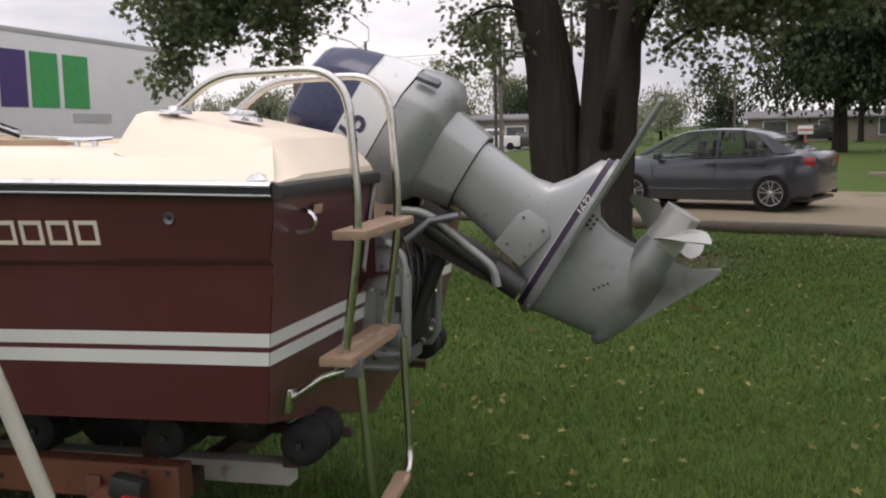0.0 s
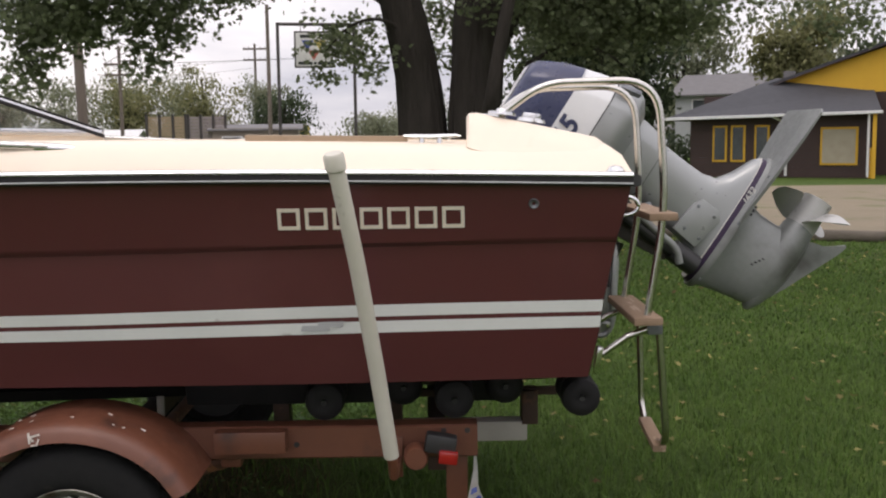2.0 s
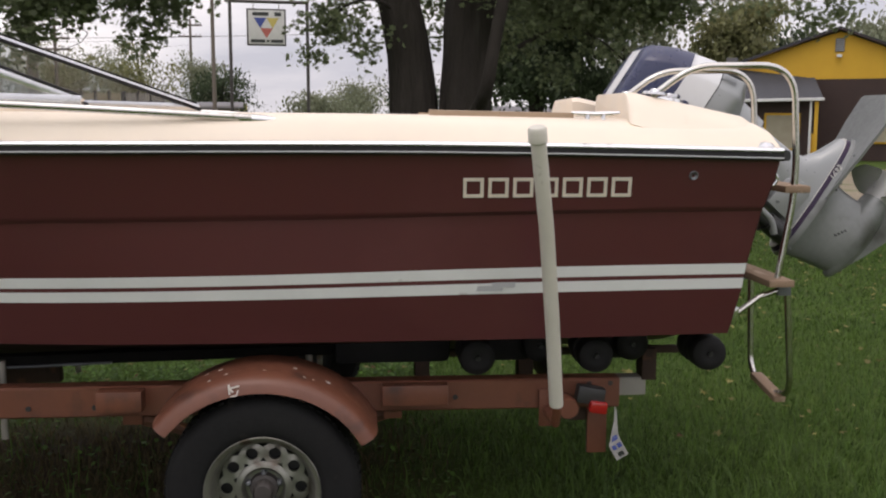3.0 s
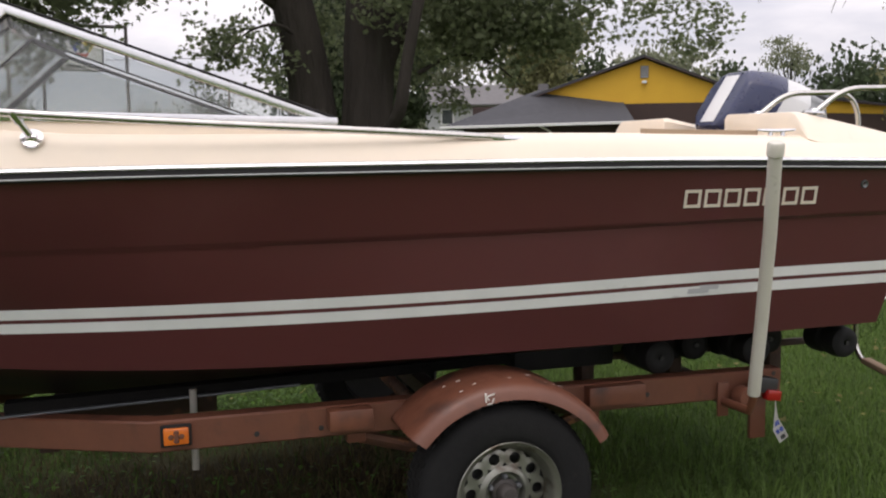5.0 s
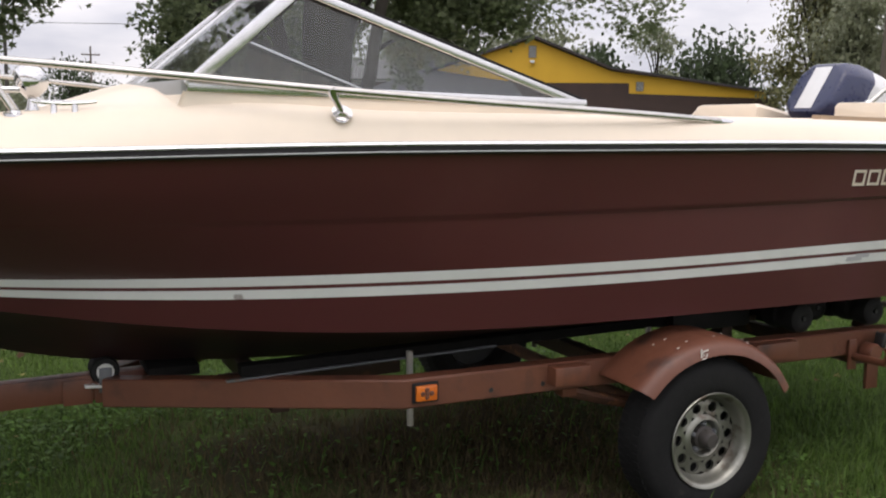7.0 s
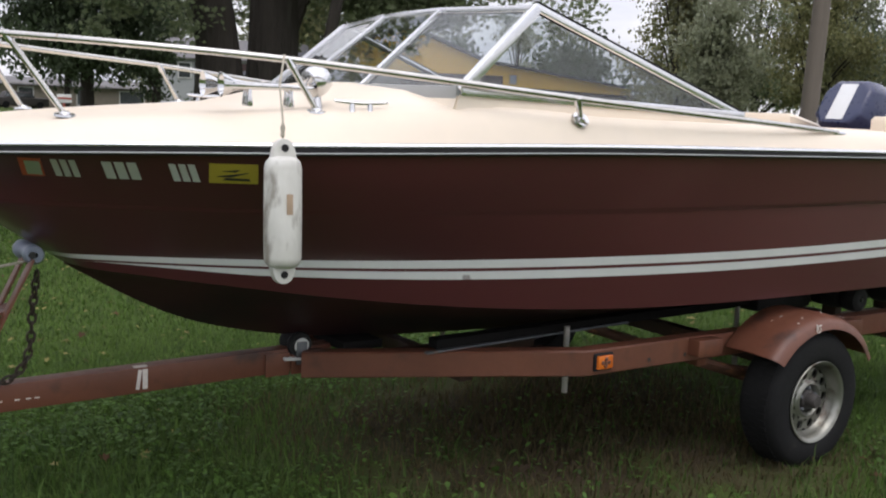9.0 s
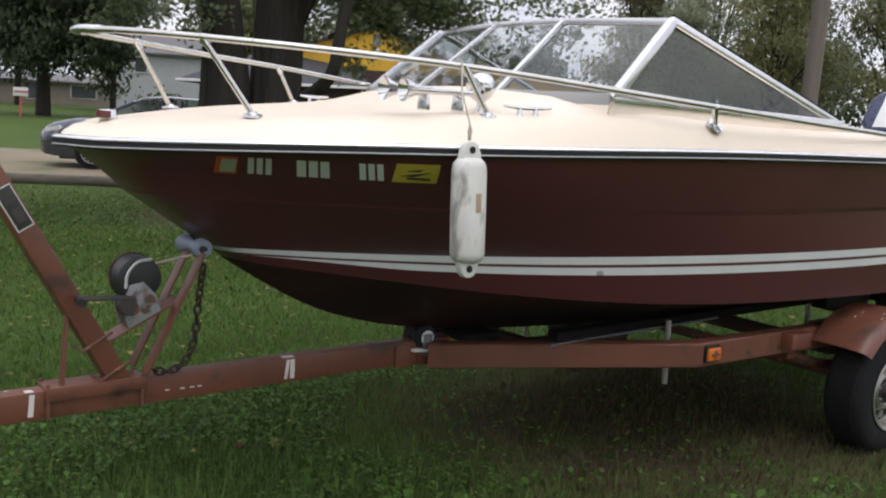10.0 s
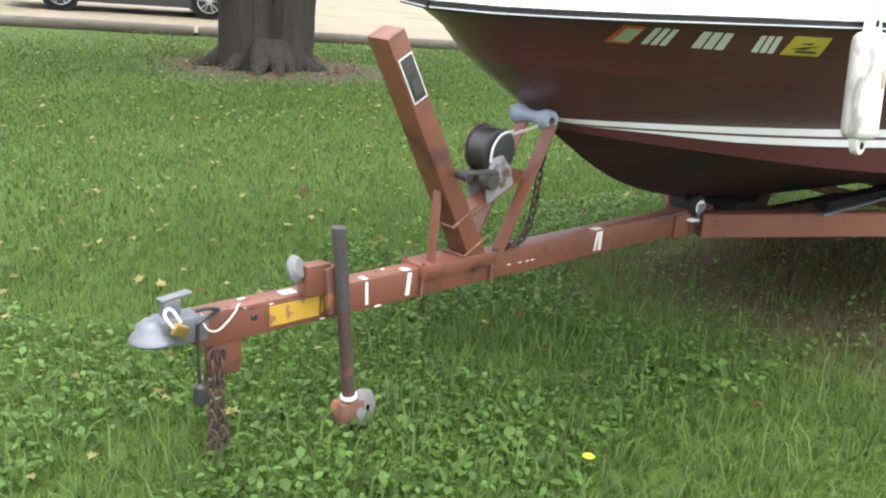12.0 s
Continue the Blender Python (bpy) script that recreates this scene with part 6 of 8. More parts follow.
for y in (-0.048, 0.048):
    bm = bmesh.new()
    prism(bm, [(-0.075, -0.03), (0.06, -0.03), (0.07, 0.03), (0.05, 0.10), (0.0, 0.115), (-0.06, 0.06)], 0.005, wm @ Matrix(((1, 0, 0, 0), (0, 0, 1, y), (0, 1, 0, 0), (0, 0, 0, 1))), 0.001)
    part("winch_side", bm, ZINC, winch, "galvanised side plate")
part("drum_cover", lathe(bmesh.new(), ((0.0, -0.050), (0.024, -0.050), (0.028, -0.044), (0.074, -0.044), (0.082, -0.040), (0.082, 0.040), (0.074, 0.044), (0.0, 0.044)), wm @ pose(0.045, 0, 0.115, 90, 0, 0), 28), BLACK, winch, "black reel drum")
part("drum_flange", lathe(bmesh.new(), ((0.066, -0.052), (0.085, -0.052), (0.088, -0.048), (0.085, -0.044), (0.066, -0.044)), wm @ pose(0.045, 0, 0.115, 90, 0, 0), 28), RUSTSHADE, winch)
part("strap_end", tube(bmesh.new(), smooth_path([tuple(wm @ Vector(q)) for q in ((-0.02, -0.058, 0.115), (0.01, -0.060, 0.160), (0.06, -0.060, 0.180), (0.11, -0.060, 0.165))], 5), 0.009, 8, flat=0.5), STRIPE, winch)
part("crank", tube(bmesh.new(), [(-6.300, 3.335, 0.825), (-6.36, 3.325, 0.836), (-6.512, 3.318, 0.841)], 0.011, 8, flat=0.6), DARKMETAL, winch, "dark crank handle")
part("crank_grip", tube(bmesh.new(), [(-6.507, 3.322, 0.841), (-6.512, 3.262, 0.838)], 0.016, 10), BLACK, winch)
part("gear_case", lathe(bmesh.new(), ((0.0, 0.03), (0.030, 0.028), (0.036, 0.018), (0.036, -0.01), (0.0, -0.01)), wm @ pose(-0.045, -0.052, 0.055, 90, 0, 0), 18), DARKMETAL, winch, "dark gear case")
part("gear", lathe(bmesh.new(), ((0.0, 0.012), (0.022, 0.012), (0.026, 0.0)), wm @ pose(-0.03, -0.05, 0.03, 90, 0, 0), 14), RUST, winch)
part("winch_line", tube(bmesh.new(), [tuple(wm @ Vector((0.06, -0.01, 0.15))), (-6.09, YC - 0.02, 0.965), (-6.0, YC, 0.975)], 0.006, 6), ROPE, winch)


def chain_run(name, pts, parent, size=0.030, mat=CHAIN):
    """A run of linked ovals along the points."""
    path = smooth_path(pts, 24)
    acc, last, k = 0.0, path[0], 0
    c = new(name)
    c.parent = parent
    for p in path[1:]:
        acc += (p - last).length
        if acc >= size * 0.72:
            d = (p - last).normalized()
            q = d.to_track_quat("Z", "Y").to_matrix().to_4x4() @ Matrix.Rotation(radians(90 * (k % 2)), 4, "Z")
            q.translation = p
            pts_ = [q @ Vector((size * 0.34 * math.cos(a), 0, size * 0.56 * math.sin(a))) for a in np.linspace(0, 2 * math.pi, 11)]
            part("link", tube(bmesh.new(), pts_, size * 0.13, 6, caps=False), mat, c)
            acc, k = 0.0, k + 1
        last = p
    return c


tagged(chain_run("safety_chain", [(-6.02, YC - 0.03, 0.945), (-6.04, YC - 0.035, 0.80), (-6.055, YC - 0.035, 0.64), (-6.10, YC - 0.04, 0.555), (-6.17, YC - 0.045, 0.530), (-6.245, YC - 0.05, 0.555)], trailer, 0.040), "dark safety chain")
# paint marks on the tongue
for x, w, lean in ((-5.625, 0.020, 0.0), (-5.650, 0.014, 0.2), (-6.655, 0.018, 0.1), (-6.835, 0.012, -0.1)):
    zc = 0.440 + (x + 7.42) * 0.019
    part("painted_mark", box(bmesh.new(), (w, 0.002, 0.080), pose(x, YC - 0.0402, zc + 0.004, 0, lean * 40, 0)), CHIP, tongue, "white painted mark")
    part("painted_mark", box(bmesh.new(), (w * 1.6, 0.030, 0.002), pose(x - 0.005, YC - 0.022, zc + 0.0532)), CHIP, tongue)
for x in (-6.03, -6.06, -6.10, -6.16):
    part("paint_chip", box(bmesh.new(), (0.018, 0.002, 0.005), pose(x, YC - 0.0402, 0.455)), CHIP, tongue)
rng = random.Random(8)
for k in range(26):
    x = rng.uniform(-7.42, -6.7)
    top = rng.random() < 0.5
    zc = 0.440 + (x + 7.42) * 0.019
    at = pose(x, YC + rng.uniform(-0.036, 0.03), zc + 0.0532) if top else pose(x, YC - 0.0402, zc + rng.choice((-0.045, 0.045)) + rng.uniform(-0.006, 0.004))
    size = (rng.uniform(0.006, 0.03), rng.uniform(0.004, 0.010), 0.0012) if top else (rng.uniform(0.006, 0.03), 0.0015, rng.uniform(0.003, 0.010))
    part("paint_chip", box(bmesh.new(), size, at), rng.choice((CHIP, RUSTSHADE, RUSTSHADE, RUST)), tongue)
# front end: decal, jack, coupler, chains
part("yellow_decal", box(bmesh.new(), (0.185, 0.002, 0.066), pose(-7.118, YC - 0.0402, 0.446, 0, -1.1, 0)), YELLOW, tongue, "worn yellow warning decal")
part("yellow_decal", box(bmesh.new(), (0.045, 0.002, 0.060), pose(-6.995, YC - 0.0402, 0.452, 0, -1.1, 0)), YELLOW, tongue)
part("white_label", box(bmesh.new(), (0.055, 0.035, 0.002), pose(-7.125, YC - 0.005, 0.4995)), PAPER, tongue)
jack = new("tongue_jack")
jack.parent = trailer
tagged(jack, "rusty tongue jack pole with a small grey wheel")
JT, JB = Vector((-7.012, 3.300, 0.715)), Vector((-6.930, 3.305, 0.115))
part("tube", tube(bmesh.new(), [JB.lerp(JT, 0.55), JT], 0.0225, 16), DARKMETAL, jack, "dark jack tube")
part("lower_tube", tube(bmesh.new(), [JB, JB.lerp(JT, 0.56)], 0.0215, 16), RUSTSHADE, jack, "rusty lower jack tube")
part("inner_tube", tube(bmesh.new(), [JB + Vector((-0.004, 0, 0.03)), JB - Vector((-0.005, 0, 0.05))], 0.022, 14), RUST, jack)
part("end_cap", tube(bmesh.new(), [JT - Vector((0, 0, 0.012)), JT + Vector((0, 0, 0.006))], 0.0245, 16), DARKMETAL, jack)
part("collar", tube(bmesh.new(), [JB.lerp(JT, 0.02), JB.lerp(JT, 0.04)], 0.028, 16), STRIPE, jack, "white ring")
part("swivel_plate", box(bmesh.new(), (0.07, 0.03, 0.16), pose(-6.99, 3.338, 0.505, 0, -8, 0), 0.005), RUST, jack)
part("swivel_bracket", box(bmesh.new(), (0.09, 0.05, 0.10), pose(-7.055, 3.36, 0.545), 0.006), RUSTPAINT, jack)
part("crank_gear", lathe(bmesh.new(), ((0.0, 0.02), (0.03, 0.018), (0.045, 0.0), (0.04, -0.01)), pose(-7.12, 3.365, 0.585, 70, 0, 30), 16), GREYROOF, jack, "grey crank housing")
part("foot_cup", box(bmesh.new(), (0.10, 0.07, 0.085), pose(-6.925, 3.315, 0.075), 0.02), RUST, jack)
part("jack_wheel", lathe(bmesh.new(), ((0.012, -0.02), (0.05, -0.022), (0.062, -0.014), (0.062, 0.014), (0.05, 0.022), (0.012, 0.02)), pose(-6.862, 3.315, 0.070, 82, 0, 24), 24), GREYROOF, jack, "small grey jack wheel")
coupler = new("coupler")
coupler.parent = trailer
tagged(coupler, "galvanised ball coupler with a brass padlock")
part("channel", box(bmesh.new(), (0.15, 0.088, 0.080), pose(-7.490, YC, 0.452), 0.012), GALV, coupler)
part("coupler_neck", box(bmesh.new(), (0.12, 0.078, 0.050), pose(-7.545, YC, 0.452), 0.016, (1, 0.8)), GALV, coupler)
part("coupler_ball_socket", lathe(bmesh.new(), ((0.0, 0.042), (0.025, 0.040), (0.042, 0.024), (0.048, 0.002), (0.058, -0.006), (0.064, -0.020), (0.060, -0.026), (0.0, -0.024)), pose(-7.575, YC, 0.450), 24), GALV, coupler)
part("latch", box(bmesh.new(), (0.105, 0.034, 0.010), pose(-7.500, YC + 0.01, 0.545, 0, -4, 6), 0.004), GALV, coupler)
part("latch_post", box(bmesh.new(), (0.055, 0.030, 0.060), pose(-7.515, YC + 0.006, 0.512), 0.006), GALV, coupler)
lock = part("padlock", box(bmesh.new(), (0.044, 0.020, 0.036), pose(-7.520, YC - 0.062, 0.468, 6, 26, 0), 0.004), BRASS, coupler, "brass padlock")
part("shackle", tube(bmesh.new(), smooth_path([(-7.540, YC - 0.062, 0.480), (-7.563, YC - 0.058, 0.515), (-7.556, YC - 0.050, 0.532), (-7.536, YC - 0.048, 0.526), (-7.515, YC - 0.058, 0.490)], 5), 0.005, 8), STRIPE, lock)
part("cable", tube(bmesh.new(), smooth_path([(-7.440, YC - 0.030, 0.498), (-7.432, YC - 0.052, 0.455), (-7.395, YC - 0.054, 0.440), (-7.345, YC - 0.050, 0.475), (-7.310, YC - 0.030, 0.502)], 5), 0.0035, 8), ROPE, coupler)
part("drop_lug", box(bmesh.new(), (0.095, 0.055, 0.135), pose(-7.345, YC, 0.345), 0.010, (1.15, 1)), RUSTPAINT, coupler)
part("lug_bolt", lathe(bmesh.new(), ((0.0, 0.004), (0.010, 0.003), (0.012, 0.0)), pose(-7.262, YC - 0.0395, 0.452, 90, 0, 0), 10), BLACK, coupler)
part("wire_loop", tube(bmesh.new(), smooth_path([(-7.455, YC - 0.030, 0.505), (-7.425, YC - 0.045, 0.512), (-7.385, YC - 0.042, 0.500), (-7.420, YC - 0.045, 0.490), (-7.455, YC - 0.047, 0.470)], 5), 0.006, 7), BLACK, coupler)
part("wire_plug", tube(bmesh.new(), [(-7.455, YC - 0.047, 0.470), (-7.455, YC - 0.052, 0.36), (-7.45, YC - 0.052, 0.285), (-7.448, YC - 0.052, 0.275), (-7.448, YC - 0.052, 0.225), (-7.45, YC - 0.052, 0.215)], [0.006, 0.005, 0.006, 0.020, 0.022, 0.010], 10), BLACK, coupler, "black wiring plug")
for dx, dz in ((0.0, 0.0), (0.035, 0.04)):
    tagged(chain_run("hitch_chain", [(-7.405 + dx, YC - 0.035, 0.385), (-7.405 + dx, YC - 0.032, 0.28), (-7.395 + dx * 0.6, YC - 0.03, 0.16 + dz), (-7.385 + dx, YC - 0.025, 0.06), (-7.40, YC - 0.02, 0.02)], trailer, 0.044, RUSTSHADE), "rusty hitch chain")

# ---- trees ----
def leaves_in(lobes, size, seed, lobed=True):
    """Leaf outlines scattered in clumps through ellipsoids: each lobe is (centre, radii, count)."""
    g = np.random.default_rng(seed)
    if lobed:
        out = np.array([(0, -0.5), (0.10, -0.18), (0.46, -0.26), (0.30, 0.02), (0.50, 0.26), (0.17, 0.22), (0.0, 0.56), (-0.17, 0.22), (-0.50, 0.26), (-0.30, 0.02), (-0.46, -0.26), (-0.10, -0.18)])
    else:
        out = np.array([(0, -0.5), (0.28, -0.12), (0.22, 0.25), (0, 0.55), (-0.22, 0.25), (-0.28, -0.12)])
    k = len(out)
    centres = []
    for c, r, n in lobes:
        # clumps: twig ends inside the lobe, leaves round each twig end
        m = max(5, n // 18)
        d = g.normal(size=(m, 3))
        d /= np.linalg.norm(d, axis=1)[:, None]
        rad = g.random(m) ** (1 / 2.2)
        ends = np.array(c) + d * rad[:, None] * np.array(r)
        pick = g.integers(0, m, n)
        spread = np.array(r).mean() * 0.07 + size * 1.0
        off = g.normal(size=(n, 3)) * spread * np.array((1, 1, 0.75))
        centres.append(ends[pick] + off)
    p = np.concatenate(centres)
    n = len(p)
    yaw, pitch, roll = g.random(n) * 2 * np.pi, g.normal(-0.9, 0.55, n), g.normal(0, 0.5, n)
    s = size * (0.65 + 0.7 * g.random(n))
    x, y = out[:, 0][None] * s[:, None], out[:, 1][None] * s[:, None]
    z = -0.25 * np.abs(x) - 0.12 * y * y / s[:, None]
    # roll about y, pitch about x, yaw about z
    x, z = x * np.cos(roll)[:, None] + z * np.sin(roll)[:, None], -x * np.sin(roll)[:, None] + z * np.cos(roll)[:, None]
    y, z = y * np.cos(pitch)[:, None] - z * np.sin(pitch)[:, None], y * np.sin(pitch)[:, None] + z * np.cos(pitch)[:, None]
    x, y = x * np.cos(yaw)[:, None] - y * np.sin(yaw)[:, None], x * np.sin(yaw)[:, None] + y * np.cos(yaw)[:, None]
    v = np.stack([x, y, z], -1) + p[:, None, :]
    return v.reshape(-1, 3), np.arange(n * k).reshape(n, k)


def crown(name, lobes, size, mat, parent, seed, lobed=True, label=""):
    v, f = leaves_in(lobes, size, seed, lobed)
    ob = new(name, raw_mesh(name, v, f, mat))
    ob.parent = parent
    return tagged(ob, label)


def limb(bm, pts, radii, segs=10):
    path = smooth_path(pts, 4)
    r = np.interp(np.linspace(0, 1, len(path)), np.linspace(0, 1, len(radii)), radii)
    return tube(bm, path, list(r), segs)


def rough_trunk(bm, pts, radii, segs=72, ridge=0.07, seed=0.0):
    """A trunk with furrowed bark and root flare."""
    path = smooth_path(pts, 14)
    r = np.interp(np.linspace(0, 1, len(path)), np.linspace(0, 1, len(radii)), radii)
    rings = []
    for q, rad in zip(path, r):
        ring = []
        for k in range(segs):
            a = 2 * math.pi * k / segs
            f = 1 - 0.055 * abs(noise.noise(Vector((math.cos(a) * 9, math.sin(a) * 9, q.z * 0.9 + seed)))) + ridge * noise.noise(Vector((math.cos(a) * 2.2, math.sin(a) * 2.2, q.z * 0.55 + seed))) * 1.6 + ridge * 0.5 * noise.noise(Vector((math.cos(a) * 7, math.sin(a) * 7, q.z * 1.6 + seed)))
            ring.append(Vector((q.x + math.cos(a) * rad * f, q.y + math.sin(a) * rad * f, q.z)))
        rings.append(ring)
    return loft(bm, rings)


big_tree = thing("maple_tree", "large twin-trunked maple with dark bark and drooping leaves", "tree")
GZ = float(ground_z(-1.3, 12.7))
part("trunk", rough_trunk(bmesh.new(), [(-1.56, 12.75, GZ - 0.1), (-1.56, 12.75, GZ + 0.12), (-1.60, 12.75, 0.6), (-1.66, 12.75, 1.3), (-1.69, 12.74, 1.9), (-1.74, 12.72, 2.4), (-1.86, 12.68, 3.0), (-2.06, 12.64, 3.75), (-2.5, 12.6, 5.2), (-3.0, 12.6, 6.8)], (0.46, 0.40, 0.36, 0.36, 0.33, 0.29, 0.28, 0.28, 0.22, 0.13), seed=1.0), BARK, big_tree, "leaning dark-barked trunk")
part("trunk", rough_trunk(bmesh.new(), [(-1.10, 12.62, GZ - 0.1), (-1.09, 12.62, GZ + 0.12), (-1.05, 12.62, 0.6), (-1.00, 12.63, 1.3), (-0.96, 12.64, 1.9), (-0.93, 12.65, 2.4), (-0.92, 12.66, 3.0), (-0.90, 12.67, 3.75), (-0.7, 12.7, 5.4), (-0.3, 12.8, 7.4)], (0.48, 0.42, 0.38, 0.37, 0.36, 0.35, 0.34, 0.27, 0.20, 0.12), seed=4.0), BARK, big_tree, "upright dark-barked trunk")
part("trunk", rough_trunk(bmesh.new(), [(-0.93, 12.66, 2.1), (-0.80, 12.64, 2.5), (-0.55, 12.62, 3.0), (-0.10, 12.60, 3.65), (0.5, 12.5, 4.6), (1.0, 12.4, 5.6)], (0.22, 0.20, 0.14, 0.12, 0.10, 0.05), 32, seed=6.0), BARK, big_tree, "side fork of the upright trunk")
part("stem", limb(bmesh.new(), [(-1.02, 12.5, 1.25), (-0.94, 12.0, 1.55), (-0.86, 11.3, 1.92), (-0.76, 11.25, 2.5), (-0.58, 11.25, 3.35), (-0.2, 11.3, 4.6)], (0.10, 0.095, 0.085, 0.08, 0.075, 0.05), 14), BARK, big_tree, "slim side stem")
rng = random.Random(11)
for k in range(13):
    a = 2 * math.pi * k / 13 + rng.uniform(-0.22, 0.22)
    c = Vector((-1.30, 12.70, 0))
    ln = rng.uniform(0.82, 1.05)
    pts = []
    for t in (0.38, 0.6, 0.8, 1.0):
        q = c + Vector((math.cos(a) * ln * t * 1.05, math.sin(a) * ln * t * 0.9, 0))
        q.z = float(ground_z(q.x, q.y)) + 0.62 * (1 - t) ** 1.5 - 0.03
        pts.append(q)
    part("root", limb(bmesh.new(), pts, (0.20, 0.14, 0.085, 0.03), 12), BARK, big_tree)
LIMB_PLAN = [((-1.9, 12.7, 3.3), (-3.2, 12.5, 4.1), (-5.0, 12.2, 4.3), (-7.4, 12.5, 4.3)), ((-2.2, 12.6, 4.2), (-3.6, 12.0, 5.2), (-5.2, 11.4, 5.4), (-6.2, 11.0, 4.8)), ((-0.7, 12.7, 3.4), (0.6, 12.4, 4.0), (2.2, 12.0, 4.1), (3.7, 11.7, 3.6)),
         ((-0.6, 12.7, 4.2), (0.5, 13.4, 4.8), (1.6, 14.2, 4.6), (2.4, 14.8, 4.0)), ((-0.4, 12.7, 5.2), (-0.6, 11.4, 6.2), (-0.6, 10.0, 6.4), (-0.5, 9.0, 6.0)), ((-2.6, 12.6, 5.2), (-3.2, 13.6, 6.2), (-4.4, 14.4, 6.2), (-5.4, 15.0, 5.6)),
         ((-1.8, 12.6, 2.9), (-2.2, 12.3, 3.1), (-2.6, 12.2, 3.0), (-2.9, 12.2, 2.7)), ((-0.3, 12.35, 2.5), (0.2, 12.2, 2.75), (0.7, 12.0, 2.6), (1.1, 11.9, 2.25))]
for k, pts in enumerate(LIMB_PLAN):
    thick = 0.16 if k < 6 else 0.035
    part("limb", limb(bmesh.new(), pts, (thick, thick * 0.7, thick * 0.4, thick * 0.12), 9), BARK, big_tree)
    for j in range(7 if k < 6 else 3):
        t = rng.uniform(0.35, 0.98)
        q = smooth_path(pts, 10)[int(t * 30)]
        e = q + Vector((rng.uniform(-0.9, 0.9), rng.uniform(-0.9, 0.9), rng.uniform(-1.1, 0.2))) * (0.9 if k < 6 else 0.4)
        part("twig", limb(bmesh.new(), [q, q.lerp(e, 0.5) + Vector((0, 0, 0.10)), e], (thick * 0.22, thick * 0.14, 0.004), 5), BARK, big_tree)
LEFT = [((-5.3, 12.0, 3.95), (1.6, 1.4, 1.05), 8000), ((-6.4, 12.3, 3.75), (0.95, 1.2, 1.0), 4400), ((-3.7, 12.4, 4.15), (1.2, 1.4, 0.75), 3800), ((-5.15, 11.9, 2.55), (0.26, 0.25, 0.34), 170), ((-4.9, 11.9, 2.95), (0.45, 0.3, 0.35), 330), ((-6.2, 11.9, 2.95), (0.7, 0.5, 0.45), 900), ((-6.65, 12.0, 2.45), (0.34, 0.3, 0.36), 360)]
RIGHT = [((0.4, 12.3, 3.15), (0.65, 0.5, 0.5), 1100), ((1.2, 12.3, 3.1), (0.75, 0.5, 0.45), 1100), ((1.95, 12.2, 3.05), (0.6, 0.5, 0.4), 260), ((-0.6, 11.85, 3.40), (0.7, 0.35, 0.42), 700), ((0.05, 11.9, 3.0), (0.5, 0.35, 0.40), 420), ((1.5, 12.3, 3.85), (1.7, 1.4, 0.95), 4600), ((0.55, 12.2, 3.25), (0.7, 0.6, 0.45), 900), ((1.55, 12.2, 3.2), (0.8, 0.6, 0.40), 800), ((3.1, 11.8, 3.45), (1.2, 1.0, 0.6), 850), ((0.9, 13.6, 3.65), (1.3, 1.1, 0.85), 3800), ((-2.42, 12.25, 2.75), (0.45, 0.35, 0.5), 300), ((-2.87, 13.6, 2.99), (0.50, 0.40, 0.42), 620), ((-3.09, 13.6, 2.48), (0.34, 0.3, 0.14), 110), ((-1.4, 13.6, 3.25), (0.55, 0.4, 0.75), 800), ((0.75, 12.05, 2.75), (0.5, 0.4, 0.40), 420), ((-0.1, 13.9, 3.2), (0.9, 0.6, 0.8), 1300), ((0.2, 12.1, 3.3), (0.6, 0.5, 0.5), 800), ((3.7, 11.7, 2.95), (0.45, 0.4, 0.28), 260), ((0.35, 12.6, 2.2), (0.32, 0.3, 0.36), 190)]
TOP = [((-2.5, 12.8, 6.6), (4.2, 3.6, 1.7), 2600), ((1.6, 12.9, 6.4), (3.4, 3.2, 1.7), 2000), ((-0.6, 9.6, 6.4), (2.6, 1.8, 1.0), 800), ((-4.8, 14.2, 6.0), (2.4, 2.0, 1.2), 700), ((-0.6, 12.8, 8.6), (3.0, 2.8, 1.3), 1200)]
crown("crown", LEFT, 0.088, LEAF, big_tree, 1, label="drooping green maple leaves")
crown("crown", RIGHT, 0.080, LEAF, big_tree, 2)
crown("crown", TOP, 0.17, LEAF, big_tree, 3)


